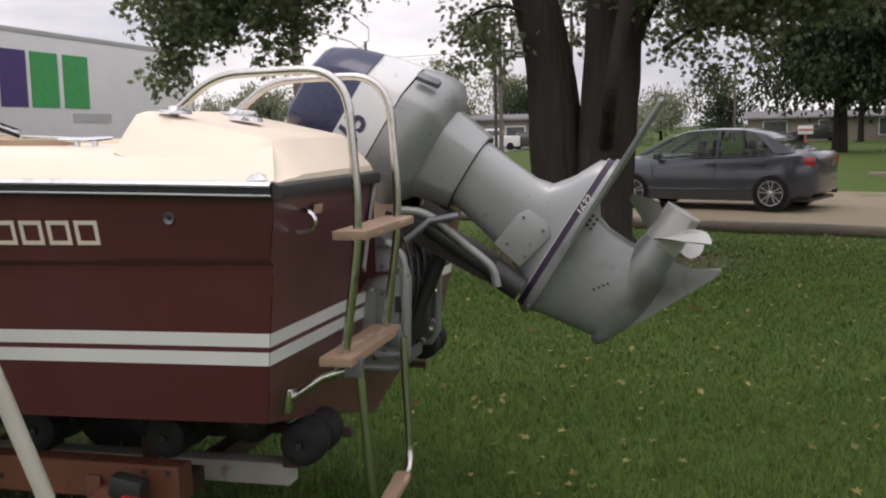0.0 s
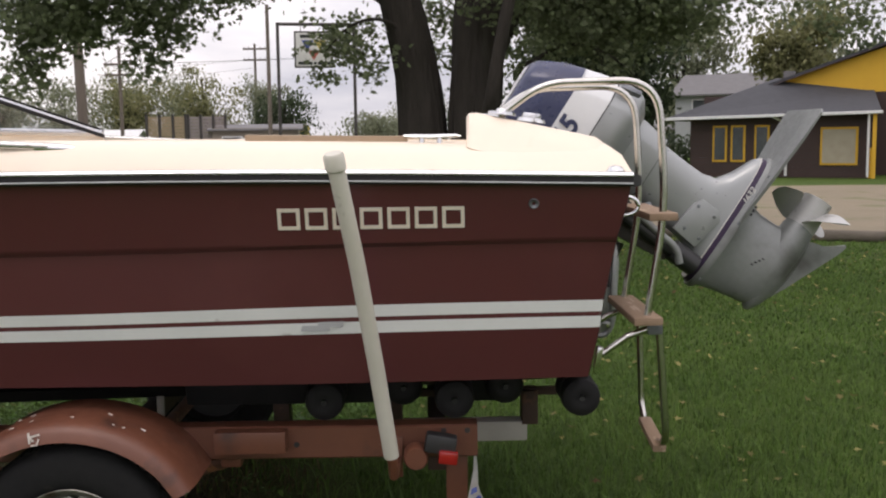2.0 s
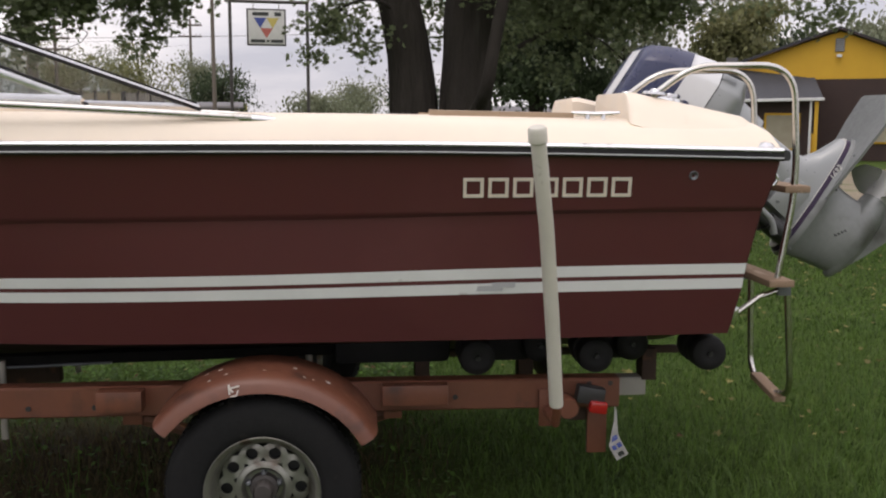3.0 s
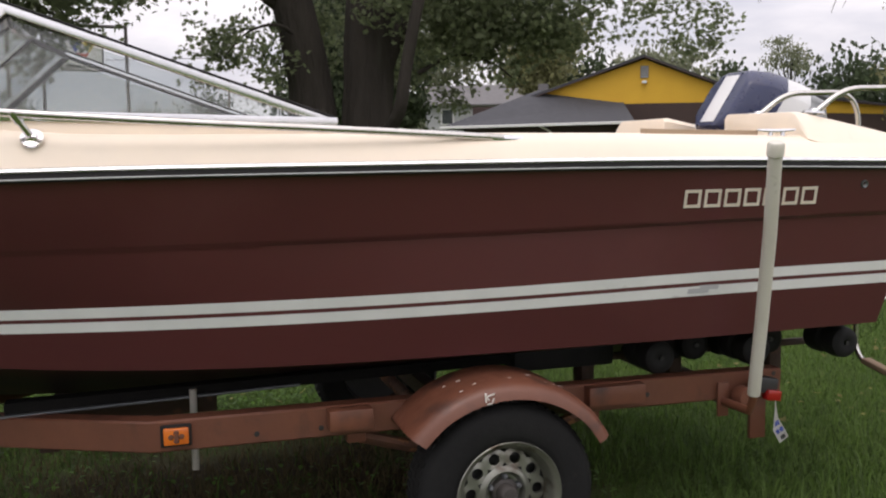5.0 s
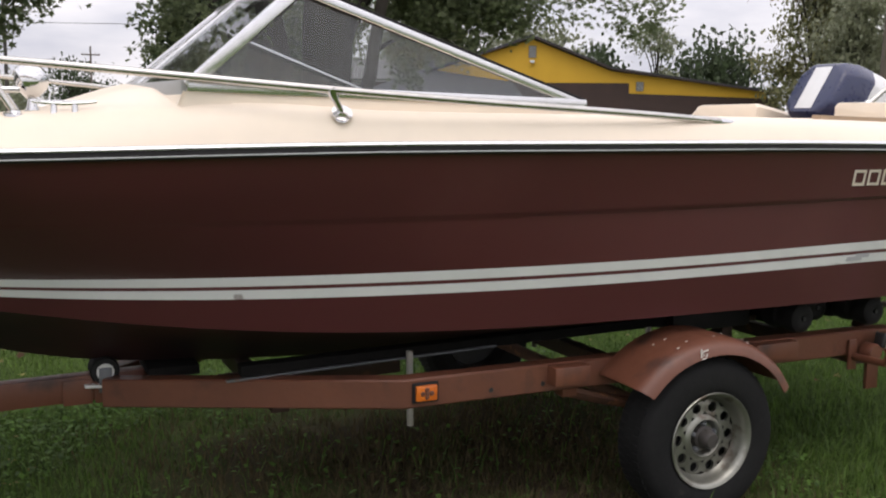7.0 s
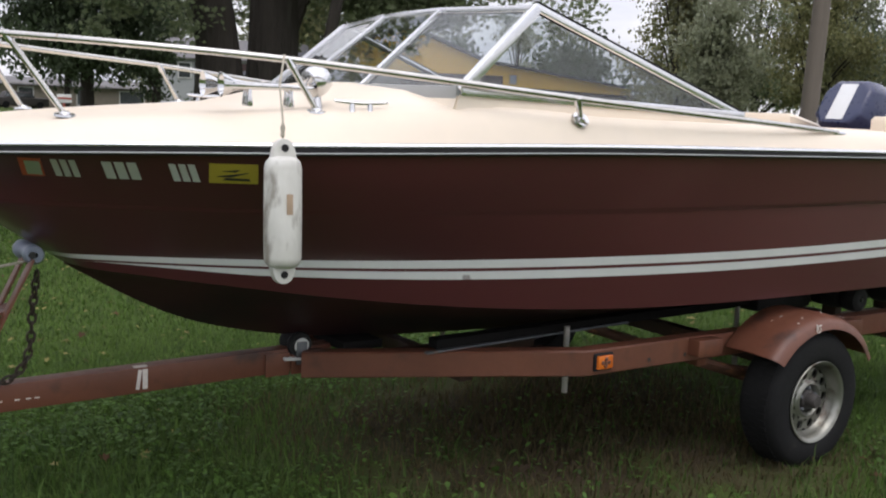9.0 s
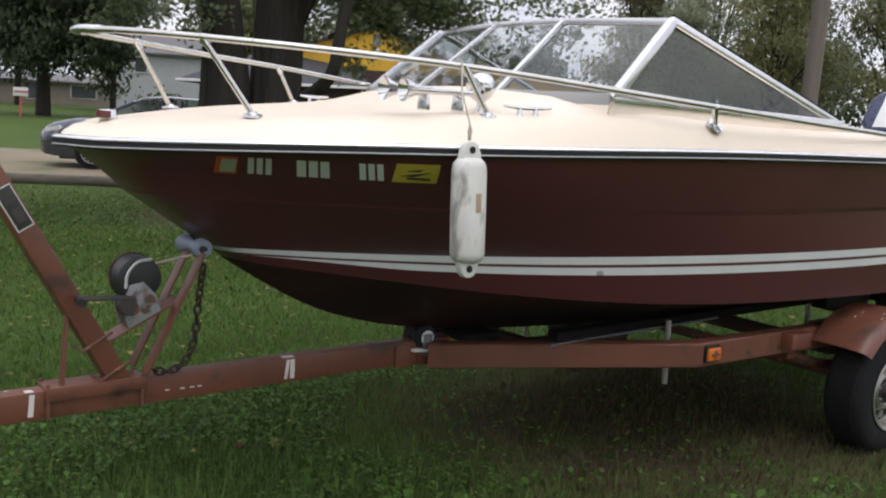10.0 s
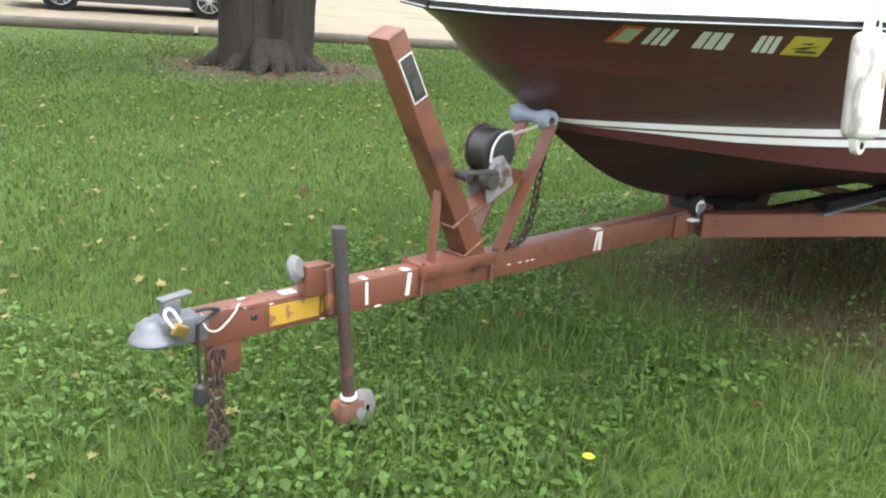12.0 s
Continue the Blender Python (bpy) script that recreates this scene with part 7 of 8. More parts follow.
def tree(name, x, y, height, width, trunk, low, mat, label, seed, count=2600, leaf=0.34, lobes=9, squash=0.75, lean=0.0):
    """A free-standing tree: tapered trunk, limbs and a loose crown."""
    t = thing(name, label, "tree")
    g = random.Random(seed)
    z0 = float(ground_z(x, y)) - 0.05
    part("trunk", limb(bmesh.new(), [(x, y, z0), (x + lean * 0.3, y, z0 + low), (x + lean * 0.6, y, z0 + height * 0.5), (x + lean, y, z0 + height * 0.85)], (trunk * 1.25, trunk, trunk * 0.6, trunk * 0.15), 9), BARK, t)
    parts = []
    for k in range(lobes):
        a, q = g.uniform(0, 2 * math.pi), g.uniform(0.1, 1.0)
        zz = low + (height - low) * g.uniform(0.18, 0.92)
        wz = math.sqrt(max(0.05, 1 - (2 * (zz - low) / (height - low) - 1) ** 2 * squash))
        c = (x + lean * 0.6 + math.cos(a) * q * width * 0.36 * wz, y + math.sin(a) * q * width * 0.36 * wz, z0 + zz)
        r = width * g.uniform(0.17, 0.27)
        parts.append((c, (r, r, r * 0.72), count // lobes))
        part("limb", limb(bmesh.new(), [(x + lean * 0.4, y, z0 + low + (zz - low) * 0.35), Vector((x, y, z0)).lerp(Vector(c), 0.6) + Vector((0, 0, zz * 0.25)), c], (trunk * 0.35, trunk * 0.22, 0.02), 6), BARK, t)
    crown("crown", parts, leaf, mat, t, seed, lobed=False)
    return t


tree("lawn_tree", 8.3, 59.0, 11.2, 11.6, 0.36, 2.4, LEAFDARK, "dark round-crowned tree on the far lawn", 21, 26000, 0.33, 34)
tree("lawn_tree", 11.6, 57.0, 4.2, 4.0, 0.16, 1.4, LEAFDARK, "small dark tree beside the large one", 22, 1200, 0.26, 7)
tree("olive_tree", 18.2, 52.0, 8.6, 6.0, 0.2, 3.0, LEAFOLIVE, "yellowing tree behind the shop", 23, 4200, 0.30, 14)
# the far-leaf colour on the trees below has distance haze mixed in
tree("slender_tree", 41.0, 60.6, 9.0, 4.6, 0.18, 2.2, LEAFHAZE, "slender tree behind the shop, leaves paled for haze", 24, 3200, 0.20, 12)
for k, (x, y, h, w, lw, mt) in enumerate(((26.4, 30.6, 9.0, 5.0, 1.2, LEAFOLIVE), (28.5, 30.0, 10.5, 6.0, 1.0, LEAFHAZE), (32.0, 26.5, 10.0, 6.5, 1.0, LEAFHAZE), (27.0, 24.0, 9.0, 5.5, 1.2, LEAFOLIVE), (31.0, 20.5, 9.5, 6.0, 0.8, LEAFOLIVE), (36.0, 34.0, 11.0, 7.0, 0.8, LEAF), (23.0, 25.5, 6.5, 3.8, 0.8, LEAFHAZE), (33.5, 14.5, 9.5, 6.5, 0.8, LEAF), (38.5, 18.0, 11.0, 7.0, 0.8, LEAFOLIVE), (31.0, 9.0, 9.0, 6.0, 0.8, LEAF), (40.0, 9.5, 10.5, 7.0, 0.8, LEAFHAZE), (45.5, 29.5, 14.0, 10.0, 0.6, LEAFDARK), (47.0, 22.0, 14.0, 10.0, 0.6, LEAFDARK))):
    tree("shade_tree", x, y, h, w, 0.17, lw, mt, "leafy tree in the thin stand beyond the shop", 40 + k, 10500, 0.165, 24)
for k, (x, y, h, w) in enumerate(((53, 68, 8.2, 13), (62, 60, 9.0, 14), (44, 74, 7.0, 12), (70, 50, 10, 14), (34, 82, 9, 12))):
    tree("far_tree", x, y, h, w, 0.25, 0.6, LEAFDARK, "dense dark tree far behind", 60 + k, 4200, 0.5, 16)
for k, (x, y, h, w, mt) in enumerate(((-46, 104, 8.0, 8, LEAFHAZE), (-40, 106, 9.0, 9, LEAFHAZE), (-34, 108, 8.6, 8, LEAFOLIVE), (-28.5, 110, 8.0, 7, LEAFHAZE), (-24.5, 104, 10.5, 6.5, LEAFOLIVE), (-20.5, 118, 8.8, 6, LEAFHAZE), (-17.5, 112, 8.4, 8, LEAFDARK), (-60, 112, 6.0, 11, LEAFHAZE), (-72, 116, 6.5, 12, LEAFHAZE), (-40, 57, 7.6, 7, LEAFOLIVE), (-44, 54, 7.0, 7, LEAFHAZE), (-50, 62, 8.0, 8, LEAFHAZE), (-3, 120, 7, 8, LEAFHAZE), (3.5, 108, 7.5, 8, LEAFDARK), (-6, 92, 3.2, 7, LEAFHAZE), (-51, 112, 8.6, 9, LEAFHAZE), (-37, 116, 9.6, 9, LEAFHAZE), (-31, 118, 9.4, 9, LEAFHAZE), (-56, 116, 7.6, 10, LEAFHAZE))):
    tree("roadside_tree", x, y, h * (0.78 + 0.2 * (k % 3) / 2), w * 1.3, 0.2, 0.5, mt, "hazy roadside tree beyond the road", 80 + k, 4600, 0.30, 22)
for k, (x, y, h, w, mt) in enumerate(((20, 82, 13, 12, LEAFHAZE), (28, 78, 12, 11, LEAFHAZE), (14, 88, 12, 11, LEAFDARK), (36, 70, 9, 9, LEAFHAZE))):
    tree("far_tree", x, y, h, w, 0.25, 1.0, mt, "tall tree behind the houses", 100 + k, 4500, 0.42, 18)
bush = thing("bush", "rounded dark green shrub beside the shop wall", "shrub")
crown("foliage", [((9.5, 44.4, 0.75), (1.3, 1.3, 0.85), 900)], 0.2, LEAFDARK, bush, 130, False)
# bare twigs of a branch that reaches in from the side
twigs = thing("bare_tree", "tree with a long bough ending in bare drooping twigs", "tree")
rng = random.Random(3)
part("trunk", rough_trunk(bmesh.new(), [(16.5, 8.5, -0.2), (16.45, 8.5, 1.0), (16.4, 8.5, 2.8), (16.3, 8.6, 5.0), (16.2, 8.7, 8.0)], (0.34, 0.26, 0.23, 0.19, 0.08), 24, seed=9.0), BARK, twigs)
part("bough", limb(bmesh.new(), [(16.35, 8.55, 4.6), (14.0, 10.6, 5.4), (11.5, 12.2, 5.4), (9.5, 13.0, 5.0), (8.0, 13.3, 4.6), (6.9, 13.5, 4.35), (6.0, 13.6, 4.3)], (0.11, 0.09, 0.07, 0.05, 0.035, 0.02, 0.008), 7), BARK, twigs)
for k in range(12):
    x = rng.uniform(5.9, 7.8)
    q = Vector((x, 13.5, 4.35))
    e = q + Vector((rng.uniform(-0.5, 0.3), rng.uniform(-0.3, 0.3), rng.uniform(-0.75, -0.25)))
    part("twig", limb(bmesh.new(), [q, q.lerp(e, 0.5) + Vector((0.06, 0, 0.04)), e], (0.008, 0.006, 0.003), 5), BARK, twigs)

# ---- the parked car ----
def make_car():
    """A four-door saloon along +x (nose at +x), its middle at the origin, its near side at -y after turning."""
    car = thing("parked_car", "graphite-grey four-door saloon parked on the gravel", "car")
    HW = 0.885

    def section(x, zs, ws):
        right = [Vector((x, -w, z)) for z, w in zip(zs, ws)]
        return right + [Vector((v.x, -v.y, v.z)) for v in reversed(right)]

    # lower body: sill, flank, shoulder, deck line
    st = [(-2.06, (0.38, 0.55, 0.70, 0.84, 0.88), (0.42, 0.48, 0.48, 0.45, 0.40)), (-2.03, (0.33, 0.55, 0.74, 0.92, 0.97), (0.60, 0.66, 0.66, 0.62, 0.56)), (-1.97, (0.29, 0.55, 0.76, 0.97, 1.03), (0.72, 0.78, 0.78, 0.74, 0.68)), (-1.88, (0.26, 0.52, 0.77, 0.98, 1.045), (0.79, 0.84, 0.84, 0.80, 0.72)), (-1.74, (0.24, 0.50, 0.78, 0.98, 1.035), (0.84, 0.885, 0.88, 0.83, 0.74)), (-1.3, (0.20, 0.48, 0.80, 0.95, 0.985), (0.86, 0.895, 0.89, 0.845, 0.76)),
          (-0.4, (0.19, 0.46, 0.80, 0.93, 0.955), (0.865, 0.895, 0.885, 0.85, 0.78)), (0.5, (0.19, 0.46, 0.79, 0.91, 0.94), (0.865, 0.895, 0.885, 0.845, 0.76)), (1.0, (0.19, 0.46, 0.80, 0.93, 0.995), (0.865, 0.895, 0.88, 0.82, 0.70)), (1.7, (0.21, 0.46, 0.78, 0.90, 0.955), (0.85, 0.885, 0.86, 0.76, 0.62)), (2.06, (0.23, 0.45, 0.70, 0.82, 0.865), (0.78, 0.83, 0.80, 0.69, 0.55)), (2.22, (0.25, 0.44, 0.62, 0.73, 0.77), (0.68, 0.74, 0.72, 0.61, 0.47)), (2.32, (0.30, 0.42, 0.55, 0.64, 0.67), (0.50, 0.56, 0.54, 0.46, 0.36))]
    body = part("body", loft(bmesh.new(), [section(*s) for s in st]), CARPAINT, car, "graphite metallic body")
    # cabin: glass house and roof
    cab = [(-1.72, 1.03, 1.035, 0.70, 0.69), (-1.12, 0.985, 1.36, 0.745, 0.58), (-0.75, 0.965, 1.435, 0.765, 0.575), (-0.1, 0.95, 1.455, 0.775, 0.59), (0.35, 0.945, 1.425, 0.77, 0.585), (0.62, 0.945, 1.33, 0.765, 0.60), (1.26, 0.99, 0.995, 0.72, 0.70)]
    bm = bmesh.new()
    loft(bm, [[Vector((x, -w0, z0)), Vector((x, -w1, z1)), Vector((x, w1, z1)), Vector((x, w0, z0))] for x, z0, z1, w0, w1 in cab], close=False, caps=False)
    part("glass_house", bm, CARGLASS, car, "dark tinted glass", smooth=True)
    roof = [(-1.30, 1.27, 0.615), (-1.12, 1.365, 0.588), (-0.75, 1.441, 0.582), (-0.1, 1.462, 0.597), (0.35, 1.432, 0.592), (0.60, 1.345, 0.607)]
    part("roof", loft(bmesh.new(), [[Vector((x, -w, z - 0.008)), Vector((x, -w * 0.9, z + 0.010)), Vector((x, 0, z + 0.024)), Vector((x, w * 0.9, z + 0.010)), Vector((x, w, z - 0.008)), Vector((x, 0, z - 0.012))] for x, z, w in roof]), CARPAINT, car)
    for s in (-1, 1):
        for a, b, w in (((0.60, 1.34, 0.607), (1.26, 1.0, 0.72), 0.055), ((-0.30, 0.955, 0.783), (-0.28, 1.45, 0.594), 0.07)):
            part("pillar", beam_between(bmesh.new(), (a[0], s * (a[2] + 0.006), a[1]), (b[0], s * (b[2] + 0.006), b[1]), w, 0.022, 0.004, (0, s * 0.93, 0.36)), BLACK if w == 0.07 else CARPAINT, car)
        cx = [c[0] for c in cab]
        rows = []
        for f in np.linspace(0, 1, 7):
            row = []
            for u in np.linspace(0, 1, 7):
                x = -1.74 + u * (0.40 + 0.46 * f ** 1.6)
                z0, z1, w0, w1 = (float(np.interp(x, cx, [c[i] for c in cab])) for i in (1, 2, 3, 4))
                row.append(Vector((x, s * (w0 + (w1 - w0) * f + 0.010), z0 + (z1 - z0) * f)))
            rows.append(row)
        part("quarter_panel", loft(bmesh.new(), rows, close=False), CARPAINT, car)
        part("window_trim", tube(bmesh.new(), [(-1.68, s * 0.715, 1.035), (-1.1, s * 0.755, 0.99), (-0.1, s * 0.787, 0.958), (1.1, s * 0.735, 0.955)], 0.010, 6), BLACK, car)
        part("sill_line", tube(bmesh.new(), [(-1.0, s * 0.893, 0.40), (0.0, s * 0.897, 0.385), (1.0, s * 0.893, 0.385)], 0.014, 6), CARPAINT, car)
        part("door_gap", box(bmesh.new(), (0.008, 0.004, 0.60), pose(-0.30, s * 0.893, 0.66, -s * 2, 0, 0)), BLACK, car)
        part("door_gap", box(bmesh.new(), (0.008, 0.004, 0.60), pose(0.92, s * 0.892, 0.64, -s * 3, 6, 0)), BLACK, car)
        part("door_gap", box(bmesh.new(), (0.008, 0.004, 0.44), pose(-1.18, s * 0.892, 0.77, -s * 3, -24, 0)), BLACK, car)
        for x in (-0.14, -1.02):
            part("door_handle", box(bmesh.new(), (0.20, 0.03, 0.028), pose(x - 0.08, s * 0.892, 0.845), 0.008), CARPAINT, car)
        part("mirror", box(bmesh.new(), (0.12, 0.19, 0.13), pose(0.80, s * 0.93, 0.985), 0.035), CARPAINT, car)
        part("headlamp", box(bmesh.new(), (0.36, 0.10, 0.13), pose(2.05, s * 0.73, 0.715, 0, 14, -s * 34), 0.03), LAMPGLASS, car, "clear headlamp")
        part("tail_lamp", box(bmesh.new(), (0.22, 0.10, 0.17), pose(-1.925, s * 0.745, 0.875, 0, 0, s * 30), 0.04), REDLENS, car, "red tail lamp")
        # black block puts the shade below the rear bumper into a shape
        part("bumper_shade", box(bmesh.new(), (0.30, 0.03, 0.10), pose(-1.86, s * 0.80, 0.30, 0, 0, s * 16), 0.01), BLACK, car)
        for x in (-1.325, 1.325):
            # dark arch, tyre and alloy wheel
            part("wheel_arch", lathe(bmesh.new(), ((0.0, 0.012), (0.33, 0.012), (0.352, 0.004), (0.354, -0.2)), Matrix.Translation((x, s * 0.880, 0.335)) @ Matrix.Rotation(radians(-90 * s), 4, "X"), 30), BLACK, car)
            wm = Matrix.Translation((x, s * 0.80, 0.326)) @ Matrix.Rotation(radians(-90 * s), 4, "X") @ Matrix.Scale(1.04, 4)
            w = new("wheel")
            w.parent, w.matrix_basis = car, wm
            tagged(w, "black tyre on a ten-spoke alloy wheel")
            part("tyre", lathe(bmesh.new(), ((0.20, -0.09), (0.29, -0.10), (0.316, -0.07), (0.316, 0.07), (0.30, 0.10), (0.215, 0.108), (0.205, 0.09)), None, 36), TYRE, w)
            part("rim", lathe(bmesh.new(), ((0.222, 0.104), (0.212, 0.112), (0.200, 0.100), (0.196, 0.02), (0.0, 0.02)), None, 36), DARKMETAL, w)
            part("rim_edge", lathe(bmesh.new(), ((0.216, 0.106), (0.212, 0.116), (0.200, 0.112), (0.202, 0.10)), None, 36), ALLOY, w)
            for k in range(10):
                part("spoke", box(bmesh.new(), (0.150, 0.020, 0.018), Matrix.Rotation(2 * math.pi * k / 10 + (0.10 if k % 2 else -0.10), 4, "Z") @ Matrix.Translation((0.128, 0, 0.104)), 0.003, (1, 0.7)), ALLOY, w)
            part("wheel_centre", lathe(bmesh.new(), ((0.0, 0.112), (0.035, 0.110), (0.052, 0.100), (0.055, 0.09)), None, 16), ALLOY, w)
    for x, h in ((0.25, 1.02), (-0.70, 0.98)):
        for y in (-0.36, 0.36):
            part("seat", box(bmesh.new(), (0.16, 0.46, 0.62), pose(x, y, 0.78, 0, -14, 0), 0.05), CARINTERIOR, car)
            part("headrest", box(bmesh.new(), (0.10, 0.24, 0.17), pose(x - 0.10, y, 1.18, 0, -10, 0), 0.04), CARINTERIOR, car)
    part("dashboard", box(bmesh.new(), (0.5, 1.35, 0.14), pose(0.85, 0, 0.90), 0.04), CARINTERIOR, car)
    part("grille", box(bmesh.new(), (0.04, 0.9, 0.10), pose(2.31, 0, 0.56), 0.01), BLACK, car)
    part("underside", box(bmesh.new(), (3.9, 1.5, 0.06), pose(0, 0, 0.20), 0.01), BLACK, car)
    return car


car = make_car()
REAR, FRONT = Vector((1.49, 19.46, 0)), Vector((-0.95, 20.50, 0))
hd = (FRONT - REAR).normalized()
side = Vector((-hd.y, hd.x, 0))
mid = (REAR + FRONT) / 2 - side * 0.80
car.matrix_basis = Matrix.Translation((mid.x, mid.y, -0.065)) @ Matrix.Rotation(math.atan2(hd.y, hd.x), 4, "Z") @ Matrix.Scale(1.06, 4)

# ---- the shop with the yellow gable; x along its front, y back from it ----
SHOP = Matrix.Translation((16.6, 37.2, -0.1)) @ Matrix.Rotation(math.atan2(-0.515, 0.857), 4, "Z")
shop = thing("shop", "low dark brown shop with a yellow gable and charcoal roof", "building", SHOP)


def wall_face(name, outline, depth, at, mat, parent, label=""):
    return part(name, prism(bmesh.new(), outline, depth, at), mat, parent, label, smooth=False)


FRONTAL = Matrix(((1, 0, 0, 0), (0, 0, -1, 0), (0, 1, 0, 0), (0, 0, 0, 1)))
wall_face("lower_wall", [(-7.5, 0), (10.5, 0), (10.5, 2.55), (8.9, 2.78), (4.2, 2.78), (4.2, 3.22), (-7.5, 3.22)], 0.25, Matrix.Translation((0, 0.125, 0)) @ FRONTAL, BROWNWALL, shop, "dark brown wall")
wall_face("yellow_gable", [(-6.0, 3.22), (4.2, 3.22), (4.2, 2.78), (10.0, 2.60), (10.0, 2.86), (8.9, 3.0), (3.4, 3.74), (0.0, 5.08)], 0.27, Matrix.Translation((0, 0.122, 0)) @ FRONTAL, YELLOWWALL, shop, "bright yellow painted gable")
for a, b in (((0.0, 5.16), (3.45, 3.80)), ((3.45, 3.80), (10.6, 2.78))):
    bm = bmesh.new()
    loft(bm, [[Vector((x, y, z + dz)) for (x, z) in (a, b) for dz in ((0.03, 0.09) if (x, z) == a else (0.09, 0.03))] for y in (-0.35, 13.0)])
    part("roof", bm, SHINGLE, shop, "charcoal shingle roof")
bm = bmesh.new()
loft(bm, [[Vector(q) for q in ((0.0, y, 5.16), (0.0, y, 5.26), (-7.6, y, 2.72), (-7.6, y, 2.62))] for y in (-0.35, 13.0)])
part("roof", bm, SHINGLE, shop)
part("side_wall", box(bmesh.new(), (0.25, 12.6, 2.75), pose(-7.4, 6.5, 1.375)), BROWNWALL, shop)
part("side_wall", box(bmesh.new(), (0.25, 12.6, 2.5), pose(10.4, 6.5, 1.25)), BROWNWALL, shop)
for a, b in (((0.0, 5.22), (-7.0, 2.85)), ((0.0, 5.22), (3.45, 3.84)), ((3.45, 3.84), (10.4, 2.86))):
    part("barge_board", beam_between(bmesh.new(), (a[0], -0.33, a[1] - 0.06), (b[0], -0.33, b[1] - 0.06), 0.04, 0.05, 0.01), BROWNWALL, shop)
for x, z, w, h in ((0.0, 4.55, 0.34, 0.52), (4.65, 3.08, 0.32, 0.40)):
    v = part("louvre", box(bmesh.new(), (w, 0.06, h), pose(x, -0.04, z), 0.01), GREYROOF, shop, "grey louvred vent")
    for k in range(6):
        part("slat", box(bmesh.new(), (w * 0.86, 0.05, 0.03), pose(x, -0.075, z - h / 2 + h * (k + 0.6) / 6.4, 25, 0, 0)), GREYSIDING, v)
part("flood_lamp", box(bmesh.new(), (0.20, 0.16, 0.12), pose(0.0, -0.14, 4.12), 0.03), WHITEPAINT, shop, "white flood lamp")
# front wing under its own hipped roof
OFF = -3.6
wing = part("wing_wall", box(bmesh.new(), (6.5, 0.2, 2.35), pose(-3.9, OFF + 0.75, 1.17)), BROWNWALL, shop, "dark brown board wall")
for k in range(12):
    part("board_gap", box(bmesh.new(), (6.5, 0.012, 0.012), pose(-3.9, OFF + 0.645, 0.2 + k * 0.18)), BLACK, wing)
part("wing_side", box(bmesh.new(), (0.2, 4.2, 2.35), pose(-7.15, OFF + 2.85, 1.17)), BROWNWALL, shop)
bm = bmesh.new()
v = [bm.verts.new(q) for q in ((-8.0, OFF, 2.30), (-0.2, OFF, 2.42), (-0.9, 0.1, 3.32), (-4.6, 0.2, 3.9), (-8.0, 5.0, 2.30), (-8.0, OFF, 2.20), (-0.2, OFF, 2.30), (-0.9, 0.1, 3.18), (-4.6, 0.2, 3.75), (-8.0, 5.0, 2.2))]
for q in ((0, 1, 2, 3), (0, 3, 4), (5, 8, 7, 6), (5, 9, 8), (0, 5, 6, 1), (1, 6, 7, 2), (0, 4, 9, 5), (3, 2, 7, 8), (4, 3, 8, 9)):
    bm.faces.new([v[i] for i in q])
part("wing_roof", bm, SHINGLE, shop, "charcoal shingle wing roof")
part("gutter", beam_between(bmesh.new(), (-8.02, OFF - 0.05, 2.26), (-0.15, OFF - 0.05, 2.37), 0.10, 0.11, 0.02), WHITEPAINT, shop, "white gutter")
part("gutter", beam_between(bmesh.new(), (-8.05, OFF - 0.05, 2.26), (-8.05, 5.0, 2.25), 0.10, 0.11, 0.02), WHITEPAINT, shop)
part("downspout", tube(bmesh.new(), [(-3.95, OFF + 0.02, 2.28), (-3.6, OFF + 0.5, 2.05), (-3.55, OFF + 0.6, 1.9), (-3.55, OFF + 0.6, 0.05)], 0.05, 8), WHITEPAINT, shop, "white downspout")
part("downspout", tube(bmesh.new(), [(-0.62, OFF + 0.1, 2.30), (-0.62, OFF + 0.1, 0.05)], 0.045, 8), WHITEPAINT, shop)
part("porch_post", box(bmesh.new(), (0.12, 0.12, 2.3), pose(-0.42, OFF + 0.12, 1.15)), YELLOWWALL, shop, "yellow porch post")
part("lot_post", box(bmesh.new(), (0.12, 0.12, 1.1), pose(-0.55, OFF + 0.3, 0.55)), YELLOWWALL, shop)


def shop_window(x, z, w, h, y, mat):
    fr = part("window", box(bmesh.new(), (w + 0.16, 0.08, h + 0.16), pose(x, y - 0.02, z), 0.01), YELLOWWALL, shop, "yellow-framed window")
    part("pane", box(bmesh.new(), (w, 0.04, h), pose(x, y - 0.055, z)), mat, fr)


for x in (-6.05, -5.35, -4.45):
    shop_window(x, 1.28, 0.40, 1.25, OFF + 0.66, WINDOWDARK)
shop_window(-1.68, 1.16, 1.15, 1.25, OFF + 0.66, BLIND)
shop_window(1.55, 1.35, 0.95, 1.2, 0.0, BLIND)
part("chimney", box(bmesh.new(), (0.45, 0.45, 1.0), pose(-5.2, 6.0, 4.0)), GREYROOF, shop)


